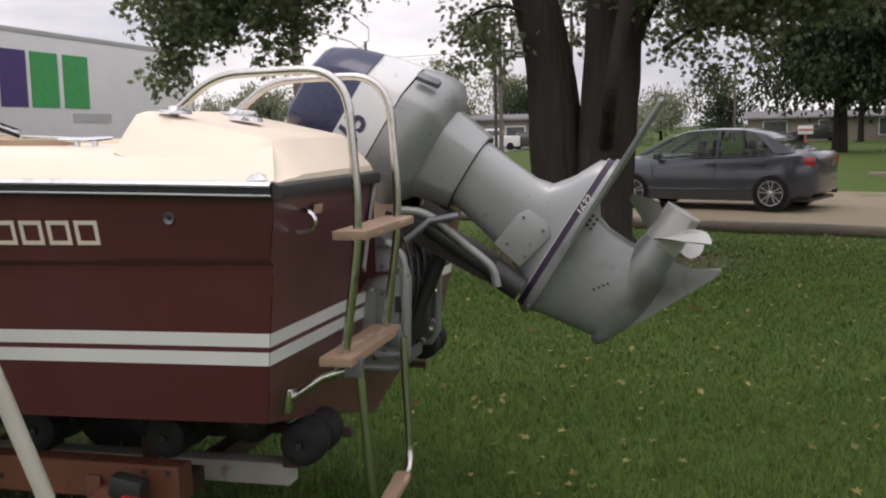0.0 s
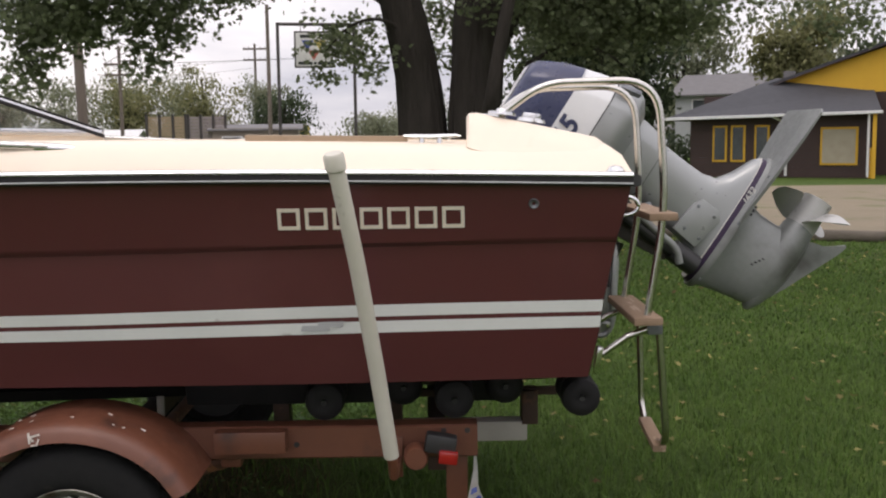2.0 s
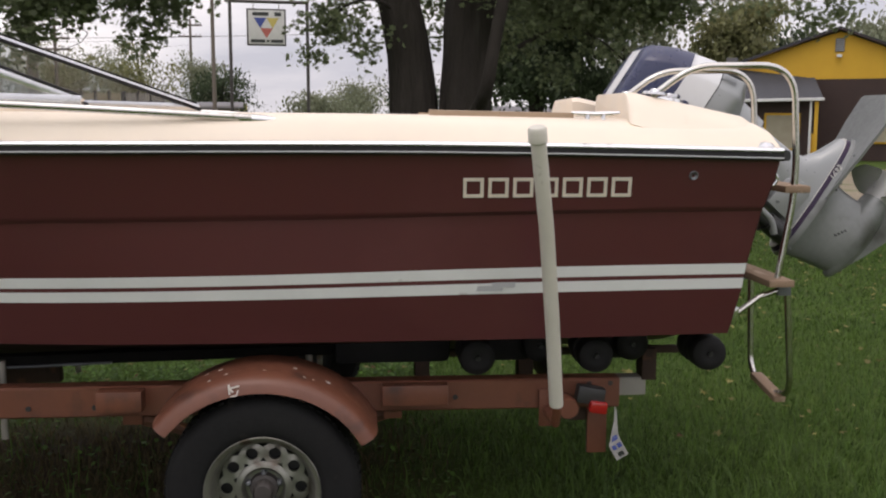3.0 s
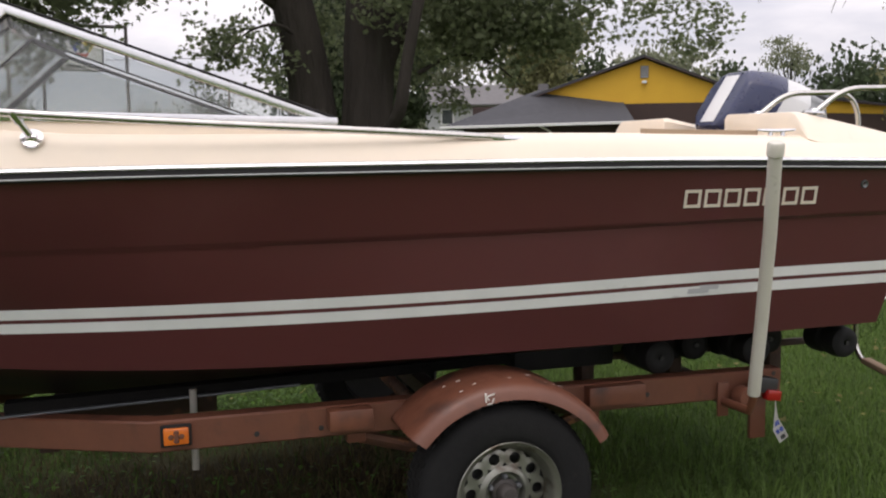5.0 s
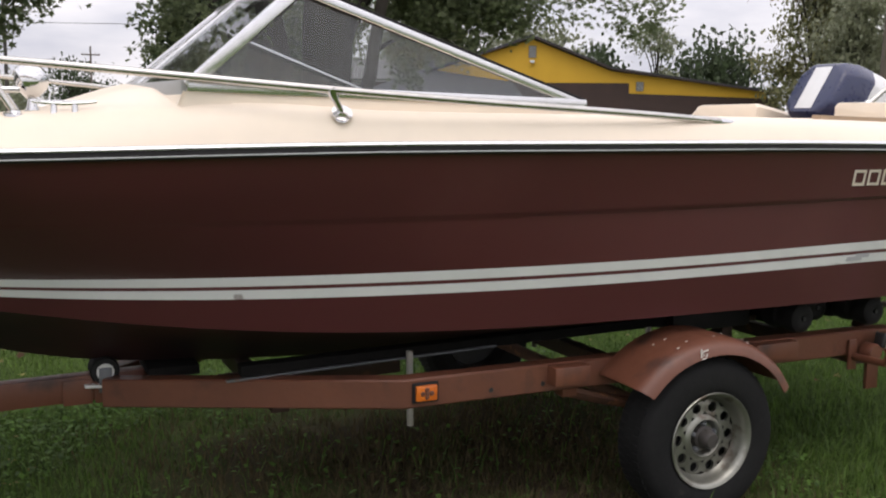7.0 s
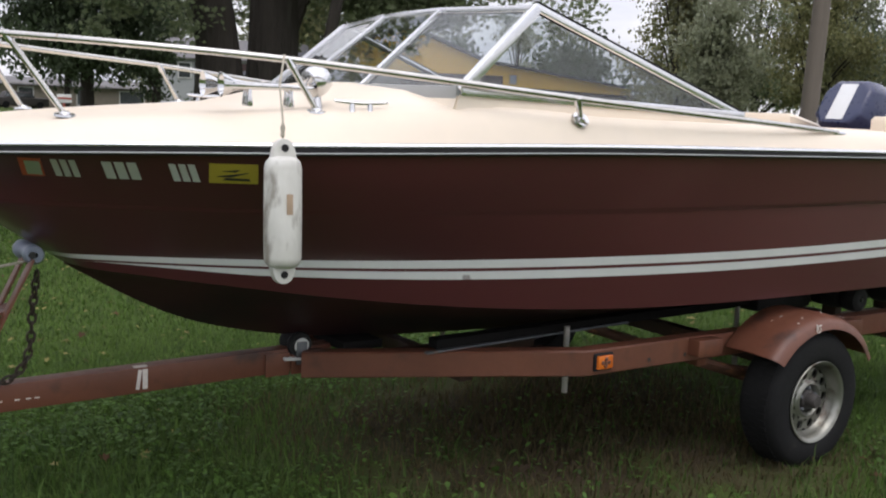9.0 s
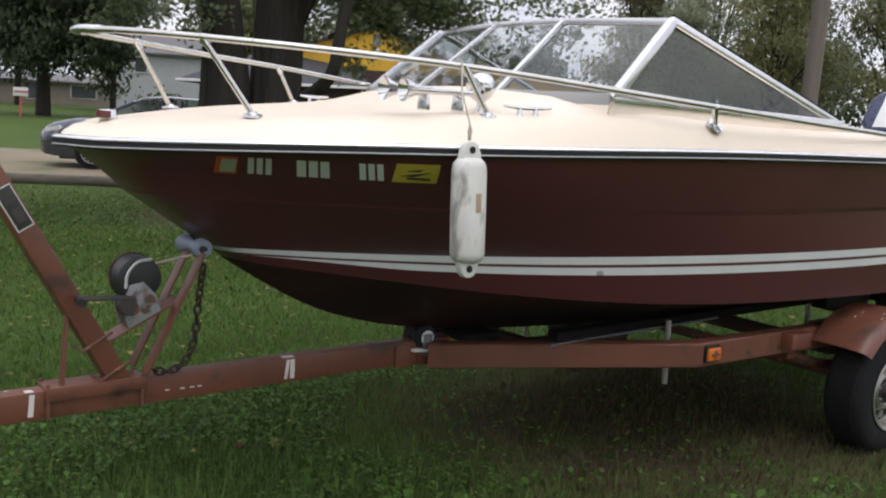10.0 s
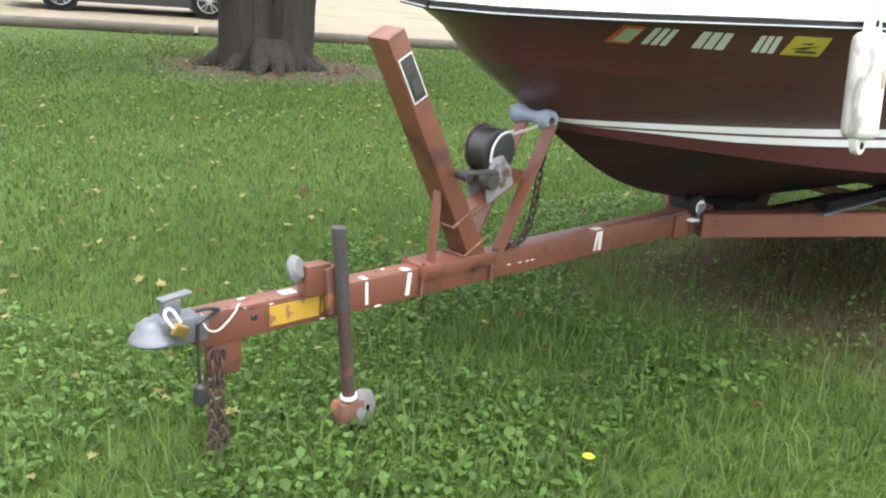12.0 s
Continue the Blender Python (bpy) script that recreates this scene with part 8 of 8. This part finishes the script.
# ---- houses beyond ----
def house(name, x, y, turn, w, d, h, rise, wall, roof_mat, label, windows=()):
    hs = thing(name, label, "house", Matrix.Translation((x, y, -0.12)) @ Matrix.Rotation(radians(turn), 4, "Z"))
    wall_face("wall", [(-w / 2, 0), (w / 2, 0), (w / 2, h), (-w / 2, h)], d, Matrix.Translation((0, d / 2, 0)) @ FRONTAL, wall, hs)
    bm = bmesh.new()
    o = 0.4
    loft(bm, [[Vector((xx, yy, z)) for yy, z in ((-o, h - 0.1), (d / 2, h + rise), (d + o, h - 0.1), (d + o, h - 0.22), (d / 2, h + rise - 0.14), (-o, h - 0.22))] for xx in (-w / 2 - o, w / 2 + o)])
    part("roof", bm, roof_mat, hs)
    for xx in (-w / 2, w / 2):
        wall_face("gable", [(0, h - 0.1), (d, h - 0.1), (d / 2, h + rise - 0.12)], 0.1, Matrix.Translation((xx * 0.995, 0, 0)) @ Matrix(((0, 0, 1, 0), (1, 0, 0, 0), (0, 1, 0, 0), (0, 0, 0, 1))), wall, hs)
    for wx, wz, ww, wh in windows:
        f = part("window", box(bmesh.new(), (ww + 0.2, 0.08, wh + 0.2), pose(wx, -0.03, wz), 0.01), WHITEPAINT, hs)
        part("pane", box(bmesh.new(), (ww, 0.04, wh), pose(wx, -0.07, wz)), WINDOWDARK, f)
    return hs


house("white_house", 20.5, 69.0, -31, 9.0, 7.0, 4.6, 1.5, GREYSIDING, GREYROOF, "pale two-storey house with a grey roof", ((-2.8, 3.6, 0.8, 1.0),))
house("ranch_house", 15.5, 97.0, -6, 20.0, 8.0, 2.3, 0.6, TANWALL, GREYROOF, "long low tan house across the far lawn", ((-7.5, 1.3, 2.0, 1.1), (-3.0, 1.3, 1.2, 1.1), (2.0, 1.2, 1.0, 1.4), (6.5, 1.3, 2.2, 1.1)))
house("roadside_shop", -16.6, 87.0, 6, 7.5, 8.0, 2.7, 0.4, TANWALL, GREYROOF, "low tan roadside shop", ((-2.0, 1.3, 1.6, 1.2), (1.8, 1.3, 1.6, 1.2)))
house("metal_shed", -36.3, 96.0, 4, 12.4, 6.0, 1.95, 0.9, WHITEPAINT, WHITEPAINT, "long white metal shed in the field")
# slatted fences beside the road
for k, (a, b, mt) in enumerate((((-25.8, 86.0), (-22.6, 86.8), SLATS), ((-22.4, 86.9), (-19.3, 87.7), SLATSGREY))):
    fence = thing("slat_fence", "tall horizontal-slat fence panel by the road", "fence", group="roadside fences")
    A, B = Vector((*a, -0.1)), Vector((*b, -0.1))
    for j in range(13):
        z = 0.2 + j * 0.285
        part("slat", beam_between(bmesh.new(), A + Vector((0, 0, z)), B + Vector((0, 0, z)), 0.05, 0.24, 0.0), mt, fence)
    for t in (0.0, 0.33, 0.67, 1.0):
        q = A.lerp(B, t)
        part("post", box(bmesh.new(), (0.2, 0.2, 3.9), pose(q.x, q.y - 0.1, 1.9)), DARKMETAL, fence)

# ---- poles, wires and signs ----
def utility_pole(x, y, h, r, arms, label, lean=0.0):
    p = thing("utility_pole", label, "utility pole", group="poles along the road")
    part("pole", tube(bmesh.new(), [(x, y, -0.3), (x + lean * 0.5, y, h * 0.5), (x + lean, y, h)], [r, r * 0.85, r * 0.7], 10), POLEWOOD, p)
    for z in arms:
        part("crossarm", box(bmesh.new(), (r * 14, r * 1.0, r * 1.0), pose(x + lean, y - r, z)), POLEWOOD, p)
        for s in (-0.9, -0.5, 0.5, 0.9):
            part("insulator", lathe(bmesh.new(), ((0.0, r * 1.6), (r * 0.35, r * 1.3), (r * 0.3, r * 0.4)), pose(x + lean + s * r * 7, y - r, z), 6), GREYSIDING, p)
    return p


utility_pole(-12.1, 30.0, 10.0, 0.17, (), "weathered wooden utility pole by the road", -0.2)
utility_pole(-24.9, 76.0, 8.8, 0.16, (7.4, 6.6), "wooden utility pole with two crossarms")
utility_pole(-26.5, 147.0, 15.6, 0.24, (14.8, 13.2), "tall far utility pole with crossarms")
utility_pole(-10.9, 59.0, 9.5, 0.14, (), "wooden pole beside the road")
utility_pole(3.55, 7.12, 8.5, 0.115, (), "smooth grey wooden utility pole on the lawn", 0.35)
utility_pole(-21.9, 148.0, 9.5, 0.12, (), "thin far street lamp pole")
utility_pole(4.5, 100.0, 8.0, 0.12, (7.2,), "far wooden utility pole")
wires = thing("overhead_wires", "thin dark wires between the road poles", "wires")
for z, dx in ((6.2, 0.0), (5.1, 0.3)):
    part("wire", tube(bmesh.new(), smooth_path([(-30 + dx, -30, z + 2), (-12.3, 30, z), (-24.9, 76, z + 1.0), (-26.5, 147, z + 7)], 8), 0.02, 4), BLACK, wires)
part("wire", tube(bmesh.new(), smooth_path([(-24.9, 76, 7.4), (-9, 62, 6.6), (14, 58, 7.0)], 6), 0.018, 4), BLACK, wires)
sign = thing("hanging_sign", "pale square sign with coloured triangle, in dark pipe frame", "sign")
SA, SB = Vector((-7.35, 38.6, -0.1)), Vector((-4.40, 39.1, -0.1))
for q in (SA, SB):
    part("post", tube(bmesh.new(), [q, q + Vector((0, 0, 6.2))], 0.065, 8), DARKMETAL, sign)
part("top_bar", tube(bmesh.new(), [SA + Vector((-0.05, 0, 6.15)), SB + Vector((0.05, 0, 6.15))], 0.065, 8), DARKMETAL, sign)
sx = (SB - SA).normalized()
sm = Matrix((sx, Vector((0, 0, 1)), sx.cross(Vector((0, 0, 1))))).transposed().to_4x4()
sm.translation = SA.lerp(SB, 0.465) + Vector((0, 0, 5.17))
board = part("board", box(bmesh.new(), (1.52, 1.42, 0.10), sm, 0.02), DARKMETAL, sign)
part("face", box(bmesh.new(), (1.40, 1.30, 0.10), sm @ pose(0, 0, 0.006), 0.01), SIGNFACE, board, "pale sign face")
for tri, mt in (([(-0.48, 0.36), (0.0, 0.36), (-0.24, -0.04)], BLUEPRINT), ([(0.0, 0.36), (0.48, 0.36), (0.24, -0.04)], SIGNYELLOW), ([(-0.24, -0.04), (0.24, -0.04), (0.0, -0.42)], SIGNRED)):
    part("emblem", prism(bmesh.new(), tri, 0.01, sm @ pose(0, 0, 0.062)), mt, board)
for x, y, w, h in ((-0.22, 0.51, 0.62, 0.13), (0.45, 0.51, 0.26, 0.15), (-0.34, -0.53, 0.56, 0.12), (0.05, -0.53, 0.12, 0.08), (0.40, -0.53, 0.48, 0.12)):
    part("lettering_bar", box(bmesh.new(), (w, h, 0.01), sm @ pose(x, y, 0.062)), DARKPRINT, board)
for t in (0.30, 0.63):
    q = SA.lerp(SB, t)
    part("hanger", tube(bmesh.new(), [q + Vector((0, 0, 6.12)), q + Vector((0, 0, 5.87))], 0.015, 5), DARKMETAL, sign)
ysign = thing("yellow_sign", "small yellow roadside sign on a post", "sign")
part("board", box(bmesh.new(), (2.6, 0.2, 1.3), pose(-17.9, 128.4, 2.7), 0.02), SIGNYELLOW, ysign)
part("post", box(bmesh.new(), (0.3, 0.2, 2.2), pose(-17.9, 128.5, 1.0)), DARKMETAL, ysign)
lsign = thing("lawn_sign", "small white and red sign on a stake in the far lawn", "sign")
part("stake", box(bmesh.new(), (0.10, 0.06, 1.1), pose(6.0, 54.7, 0.45)), SIGNRED, lsign)
part("board", box(bmesh.new(), (0.75, 0.05, 0.45), pose(6.0, 54.66, 1.2), 0.01), WHITEPAINT, lsign)
part("stripe", box(bmesh.new(), (0.70, 0.05, 0.10), pose(6.0, 54.64, 1.2)), SIGNRED, lsign)
edge = thing("parking_beam", "pale timber laid along the far edge of the lot", "parking beam")
part("timber", beam_between(bmesh.new(), (5.2, 31.2, 0.02), (8.9, 29.8, 0.02), 0.16, 0.14, 0.02), TANWALL, edge)

# ---- the passing lorry, standing on the road ----
def small_vehicle(name, x, y, turn, size, mat, label):
    v = thing(name, label, "car", Matrix.Translation((x, y, -0.08)) @ Matrix.Rotation(radians(turn), 4, "Z"))
    l, w, h = size
    part("body", box(bmesh.new(), (l, w, h * 0.5), pose(0, 0, h * 0.42), 0.12), mat, v)
    part("cabin", box(bmesh.new(), (l * 0.62, w * 0.9, h * 0.42), pose(-l * 0.06, 0, h * 0.82), 0.10, (0.78, 0.85)), mat, v)
    part("windows", box(bmesh.new(), (l * 0.58, w * 0.915, h * 0.24), pose(-l * 0.06, 0, h * 0.82), 0.04, (0.86, 0.92)), WINDOWDARK, v)
    for sx_ in (-0.32, 0.32):
        for sy in (-0.5, 0.5):
            part("wheel", lathe(bmesh.new(), ((0.0, 0.1), (0.2, 0.1), (0.3, 0.08), (0.32, 0.0), (0.3, -0.08)), Matrix.Translation((l * sx_, w * sy * 0.92, 0.32)) @ Matrix.Rotation(radians(90), 4, "X"), 14), TYRE, v)
    return v


small_vehicle("parked_van", -15.3, 79.0, 10, (4.4, 1.8, 1.7), WHITEPAINT, "white van parked by the roadside shop")
small_vehicle("far_car", -12.4, 82.0, 15, (4.3, 1.8, 1.4), DARKMETAL, "dark car parked by the roadside shop")
small_vehicle("far_car", 11.0, 92.0, 5, (4.4, 1.8, 1.4), DARKMETAL, "dark car by the tan house")


def lorry(y_rear):
    t = thing("lorry", "white articulated lorry with a long box trailer, on the road", "lorry")
    x = -15.6
    part("box_trailer", box(bmesh.new(), (2.6, 15.2, 2.85), pose(x, y_rear - 7.6, 2.62), 0.04), TRUCKWHITE, t, "white box trailer")
    part("lower_rail", box(bmesh.new(), (2.62, 15.2, 0.16), pose(x, y_rear - 7.6, 1.16), 0.01), GREYSIDING, t)
    part("top_rail", box(bmesh.new(), (2.63, 15.2, 0.12), pose(x, y_rear - 7.6, 4.0), 0.01), GREYSIDING, t)
    part("rear_frame", box(bmesh.new(), (2.64, 0.12, 2.95), pose(x, y_rear, 2.60), 0.02), GREYSIDING, t)
    for k, (y0, w, mt) in enumerate(((0.0, 0.9, VIOLETPRINT), (1.1, 0.8, VIOLETPRINT), (2.1, 0.9, VIOLETPRINT), (3.2, 1.0, GREENPRINT), (4.4, 1.0, GREENPRINT))):
        part("logo_block", box(bmesh.new(), (0.02, w, 1.25), pose(x + 1.305, y_rear - 10.2 + y0, 2.95)), mt, t, "plain coloured logo block")
    part("caption_bar", box(bmesh.new(), (0.02, 1.6, 0.22), pose(x + 1.305, y_rear - 5.2, 2.1)), GREYSIDING, t)
    part("cab", box(bmesh.new(), (2.4, 2.3, 2.1), pose(x, y_rear - 17.6, 2.05), 0.15, (0.94, 0.92)), TRUCKWHITE, t, "white cab")
    part("fairing", box(bmesh.new(), (2.2, 1.9, 0.95), pose(x, y_rear - 17.2, 3.50), 0.2, (0.85, 0.8)), TRUCKWHITE, t)
    part("bonnet", box(bmesh.new(), (2.0, 1.9, 1.05), pose(x, y_rear - 19.6, 1.35), 0.18, (0.85, 0.9)), TRUCKWHITE, t)
    part("grille", box(bmesh.new(), (1.2, 0.08, 0.75), pose(x, y_rear - 20.55, 1.3), 0.05), DARKMETAL, t)
    part("windscreen", box(bmesh.new(), (2.05, 0.06, 0.75), pose(x, y_rear - 18.72, 2.55, 8, 0, 0), 0.02), WINDOWDARK, t)
    part("bumper", box(bmesh.new(), (2.4, 0.2, 0.35), pose(x, y_rear - 20.6, 0.65), 0.05), CHROME, t)
    for y in (1.4, 2.6, 13.6, 14.9, 19.6):
        for s in (-1, 1):
            part("wheel", lathe(bmesh.new(), ((0.0, 0.14), (0.28, 0.14), (0.46, 0.13), (0.5, 0.08), (0.5, -0.12)), Matrix.Translation((x + s * 1.08, y_rear - y, 0.44)) @ Matrix.Rotation(radians(90 * s), 4, "Y"), 18), TYRE, t)
    part("chassis", box(bmesh.new(), (0.9, 18.5, 0.25), pose(x, y_rear - 10.0, 0.9)), DARKMETAL, t)
    return t


lorry(27.0)

# ---- grass, clover and fallen leaves ----
def tufts(n, box_, size, seed, spread=0.5, blades=1, keep=None, lean=0.55, width=0.0045):
    """Bent grass blades, three points wide at the root and one at the tip."""
    g = np.random.default_rng(seed)
    x, y = g.uniform(box_[0], box_[1], n), g.uniform(box_[2], box_[3], n)
    # the edge of each patch is uneven
    inner = np.minimum(np.minimum(x - box_[0], box_[1] - x), np.minimum(y - box_[2], box_[3] - y))
    m = g.random(n) < np.clip(inner / 1.3, 0, 1)
    x, y = x[m], y[m]
    if keep is not None:
        m = keep(x, y, g)
        x, y = x[m], y[m]
    n = len(x)
    z = ground_z(x, y)
    h = size * (0.5 + g.random(n))
    a = g.random(n) * 2 * np.pi
    dx, dy = np.cos(a), np.sin(a)
    w = width * (0.7 + 0.6 * g.random(n)) * (1 + 0 * x)
    l = lean * h * (0.3 + g.random(n))
    p = np.stack([x, y, z], -1)
    across = np.stack([-dy, dx, 0 * dx], -1) * w[:, None]
    fwd = np.stack([dx, dy, 0 * dx], -1)
    up = np.array((0, 0, 1.0))
    v0, v1 = p - across, p + across
    q = p + fwd * (l * 0.35)[:, None] + up * (h * 0.62)[:, None]
    v2, v3 = q + across * 0.75, q - across * 0.75
    tip = p + fwd * l[:, None] + up * (h * np.sqrt(np.clip(1 - (l / (h * 1.6)) ** 2, 0.1, 1)))[:, None]
    v4, v5 = tip + across * 0.12, tip - across * 0.12
    v = np.stack([v0, v1, v2, v3, v4, v5], 1).reshape(-1, 3)
    i = np.arange(n)[:, None] * 6
    f = np.concatenate([i + np.array([[0, 1, 2, 3]]), i + np.array([[3, 2, 4, 5]])], 0)
    return v, f


def bare(x, y, g):
    """Thin the grass where the trailer has stood."""
    d = ((x + 3.5) / 1.45) ** 2 + ((y - 3.2) / 1.2) ** 2
    return g.random(len(x)) > np.clip(1.3 - d * 0.65, 0, 0.90)


def near_kerb(x, y):
    return (x - KERB_A.x) * KNORM.x + (y - KERB_A.y) * KNORM.y < -0.05


def off_roots(x, y, g):
    """No grass on the bare soil at the foot of the maple."""
    d = ((x + 1.2) / 1.7) ** 2 + ((y - 12.45) / 1.25) ** 2
    return g.random(len(x)) > np.clip(1.5 - d, 0, 0.96)


def edge_fade(x, y, g):
    """The long blades thin out unevenly away from the boat."""
    d = np.maximum(np.maximum(-8.4 - x, x - 6.0) / 3.0, np.maximum(0.2 - y, y - 13.5) / 4.0)
    return g.random(len(x)) > np.clip(d, 0, 1) ** 0.8


def both(x, y, g):
    return bare(x, y, g) & near_kerb(x, y) & edge_fade(x, y, g) & off_roots(x, y, g)


for k, (n, bx, size, w) in enumerate(((290000, (-10.6, 4.0, 0.1, 6.6), 0.045, 0.0028), (150000, (-11.8, 9.0, 4.9, 11.2), 0.040, 0.0055), (105000, (-11.8, 10.0, 9.4, 18.0), 0.036, 0.009), (48000, (-11.8, 9.0, -4.4, 1.6), 0.045, 0.007), (22000, (-8.5, 0.5, 1.0, 4.5), 0.10, 0.0035), (24000, (1.5, 10.0, -0.5, 6.8), 0.045, 0.006))):
    v, f = tufts(n, bx, size, 200 + k, keep=both, width=w, lean=0.9)
    tagged(new("grass", raw_mesh("grass", v, f, GRASSBLADE)), "short mown green grass", "grass", kind="stuff")
v, f = tufts(20000, (-5.1, -2.0, 1.7, 4.6), 0.05, 220, width=0.0035, lean=0.9)
tagged(new("dry_grass", raw_mesh("dry_grass", v, f, DRYGRASS)), "dry brown grass under the boat", "grass", kind="stuff")


def broad_leaves(n, bx, size, seed, dense):
    """Small oval weed leaves, flat near the ground, in patches."""
    g = np.random.default_rng(seed)
    x, y = g.uniform(bx[0], bx[1], n), g.uniform(bx[2], bx[3], n)
    keep = dense(x, y, g)
    x, y = x[keep], y[keep]
    n = len(x)
    out = np.array([(0, -0.5), (0.30, -0.2), (0.34, 0.15), (0.0, 0.5), (-0.34, 0.15), (-0.30, -0.2)])
    s = size * (0.5 + g.random(n))
    yaw, tilt = g.random(n) * 2 * np.pi, g.normal(0.35, 0.3, n)
    lx, ly = out[:, 0][None] * s[:, None], out[:, 1][None] * s[:, None]
    lz = 0.3 * np.abs(lx) + ly * np.sin(tilt)[:, None]
    ly = ly * np.cos(tilt)[:, None]
    X = lx * np.cos(yaw)[:, None] - ly * np.sin(yaw)[:, None] + x[:, None]
    Y = lx * np.sin(yaw)[:, None] + ly * np.cos(yaw)[:, None] + y[:, None]
    Z = lz + (ground_z(x, y) + 0.020 + 0.042 * g.random(n))[:, None]
    return np.stack([X, Y, Z], -1).reshape(-1, 3), np.arange(n * 6).reshape(n, 6)


def patchy(x, y, g):
    c = np.array([noise.noise(Vector((a * 1.1, b * 1.1, 5.0))) for a, b in zip(x, y)])
    return (c > -0.08) & bare(x, y, g)


v, f = broad_leaves(42000, (-9.3, -2.0, 0.9, 5.2), 0.027, 230, patchy)
tagged(new("clover", raw_mesh("clover", v, f, CLOVER)), "low clover and broad-leaved weeds", "weeds", kind="stuff")
v, f = broad_leaves(4200, (-9.0, -3.6, 1.0, 3.2), 0.038, 231, patchy)
tagged(new("weeds", raw_mesh("weeds", v, f, CLOVER)), "larger broad dock leaves in the grass", "weeds", kind="stuff")


def scattered(n, bx, size, seed):
    g = np.random.default_rng(seed)
    x, y = g.uniform(bx[0], bx[1], n), g.uniform(bx[2], bx[3], n)
    k = near_kerb(x, y) & ~((x > -5.2) & (x < -1.0) & (y > 2.2) & (y < 4.6))
    x, y = x[k], y[k]
    n = len(x)
    out = np.array([(0, -0.5), (0.10, -0.18), (0.46, -0.26), (0.30, 0.02), (0.50, 0.26), (0.17, 0.22), (0.0, 0.56), (-0.17, 0.22), (-0.50, 0.26), (-0.30, 0.02), (-0.46, -0.26), (-0.10, -0.18)])
    s = size * (0.6 + 0.7 * g.random(n))
    yaw, tilt = g.random(n) * 2 * np.pi, g.normal(0, 0.4, n)
    lx, ly = out[:, 0][None] * s[:, None], out[:, 1][None] * s[:, None]
    lz = 0.35 * np.abs(lx) * np.sign(g.normal(size=n))[:, None] + ly * np.sin(tilt)[:, None]
    X = lx * np.cos(yaw)[:, None] - ly * np.sin(yaw)[:, None] + x[:, None]
    Y = lx * np.sin(yaw)[:, None] + ly * np.cos(yaw)[:, None] + y[:, None]
    Z = lz + (ground_z(x, y) + 0.045)[:, None]
    return np.stack([X, Y, Z], -1).reshape(-1, 3), np.arange(n * 12).reshape(n, 12)


v, f = scattered(2700, (-9, 8, 3.5, 17), 0.046, 240)
tagged(new("fallen_leaves", raw_mesh("fallen_leaves", v, f, FALLEN)), "scattered fallen yellow maple leaves on the lawn", "fallen leaves", kind="stuff")
v, f = scattered(260, (-9, 6, 1.2, 15), 0.055, 241)
tagged(new("fallen_leaves", raw_mesh("fallen_leaves", v, f, FALLENRED)), "scattered fallen brown leaves on the lawn", "fallen leaves", kind="stuff")


def litter(n, size, seed):
    """Reddish leaf litter heaped thinly round the maple's roots."""
    g = np.random.default_rng(seed)
    v, f = scattered(n, (-9, 6, 6, 15), size, seed)
    c = v.reshape(-1, 12, 3)
    a, r = g.random(len(c)) * 2 * np.pi, 0.85 + np.abs(g.normal(0, 0.30, len(c)))
    x, y = -1.30 + np.cos(a) * r * 1.15, 12.66 + np.sin(a) * r
    m = c.mean(1)
    c = c + np.stack([x - m[:, 0], y - m[:, 1], ground_z(x, y) - ground_z(m[:, 0], m[:, 1])], -1)[:, None]
    return c.reshape(-1, 3), f


v, f = litter(430, 0.065, 242)
tagged(new("leaf_litter", raw_mesh("leaf_litter", v, f, FALLENRED)), "reddish-brown leaf litter round the maple's roots", "fallen leaves", kind="stuff")
dandelion = thing("dandelion", "single yellow dandelion flower in the grass", "flower")
part("flower", lathe(bmesh.new(), ((0.0, 0.012), (0.010, 0.011), (0.019, 0.004), (0.012, -0.004), (0.0, -0.006)), pose(-6.462, 2.662, 0.062), 14), FLOWERYELLOW, dandelion)
part("stalk", tube(bmesh.new(), [(-6.462, 2.662, -0.01), (-6.462, 2.662, 0.06)], 0.002, 5), CLOVER, dandelion)
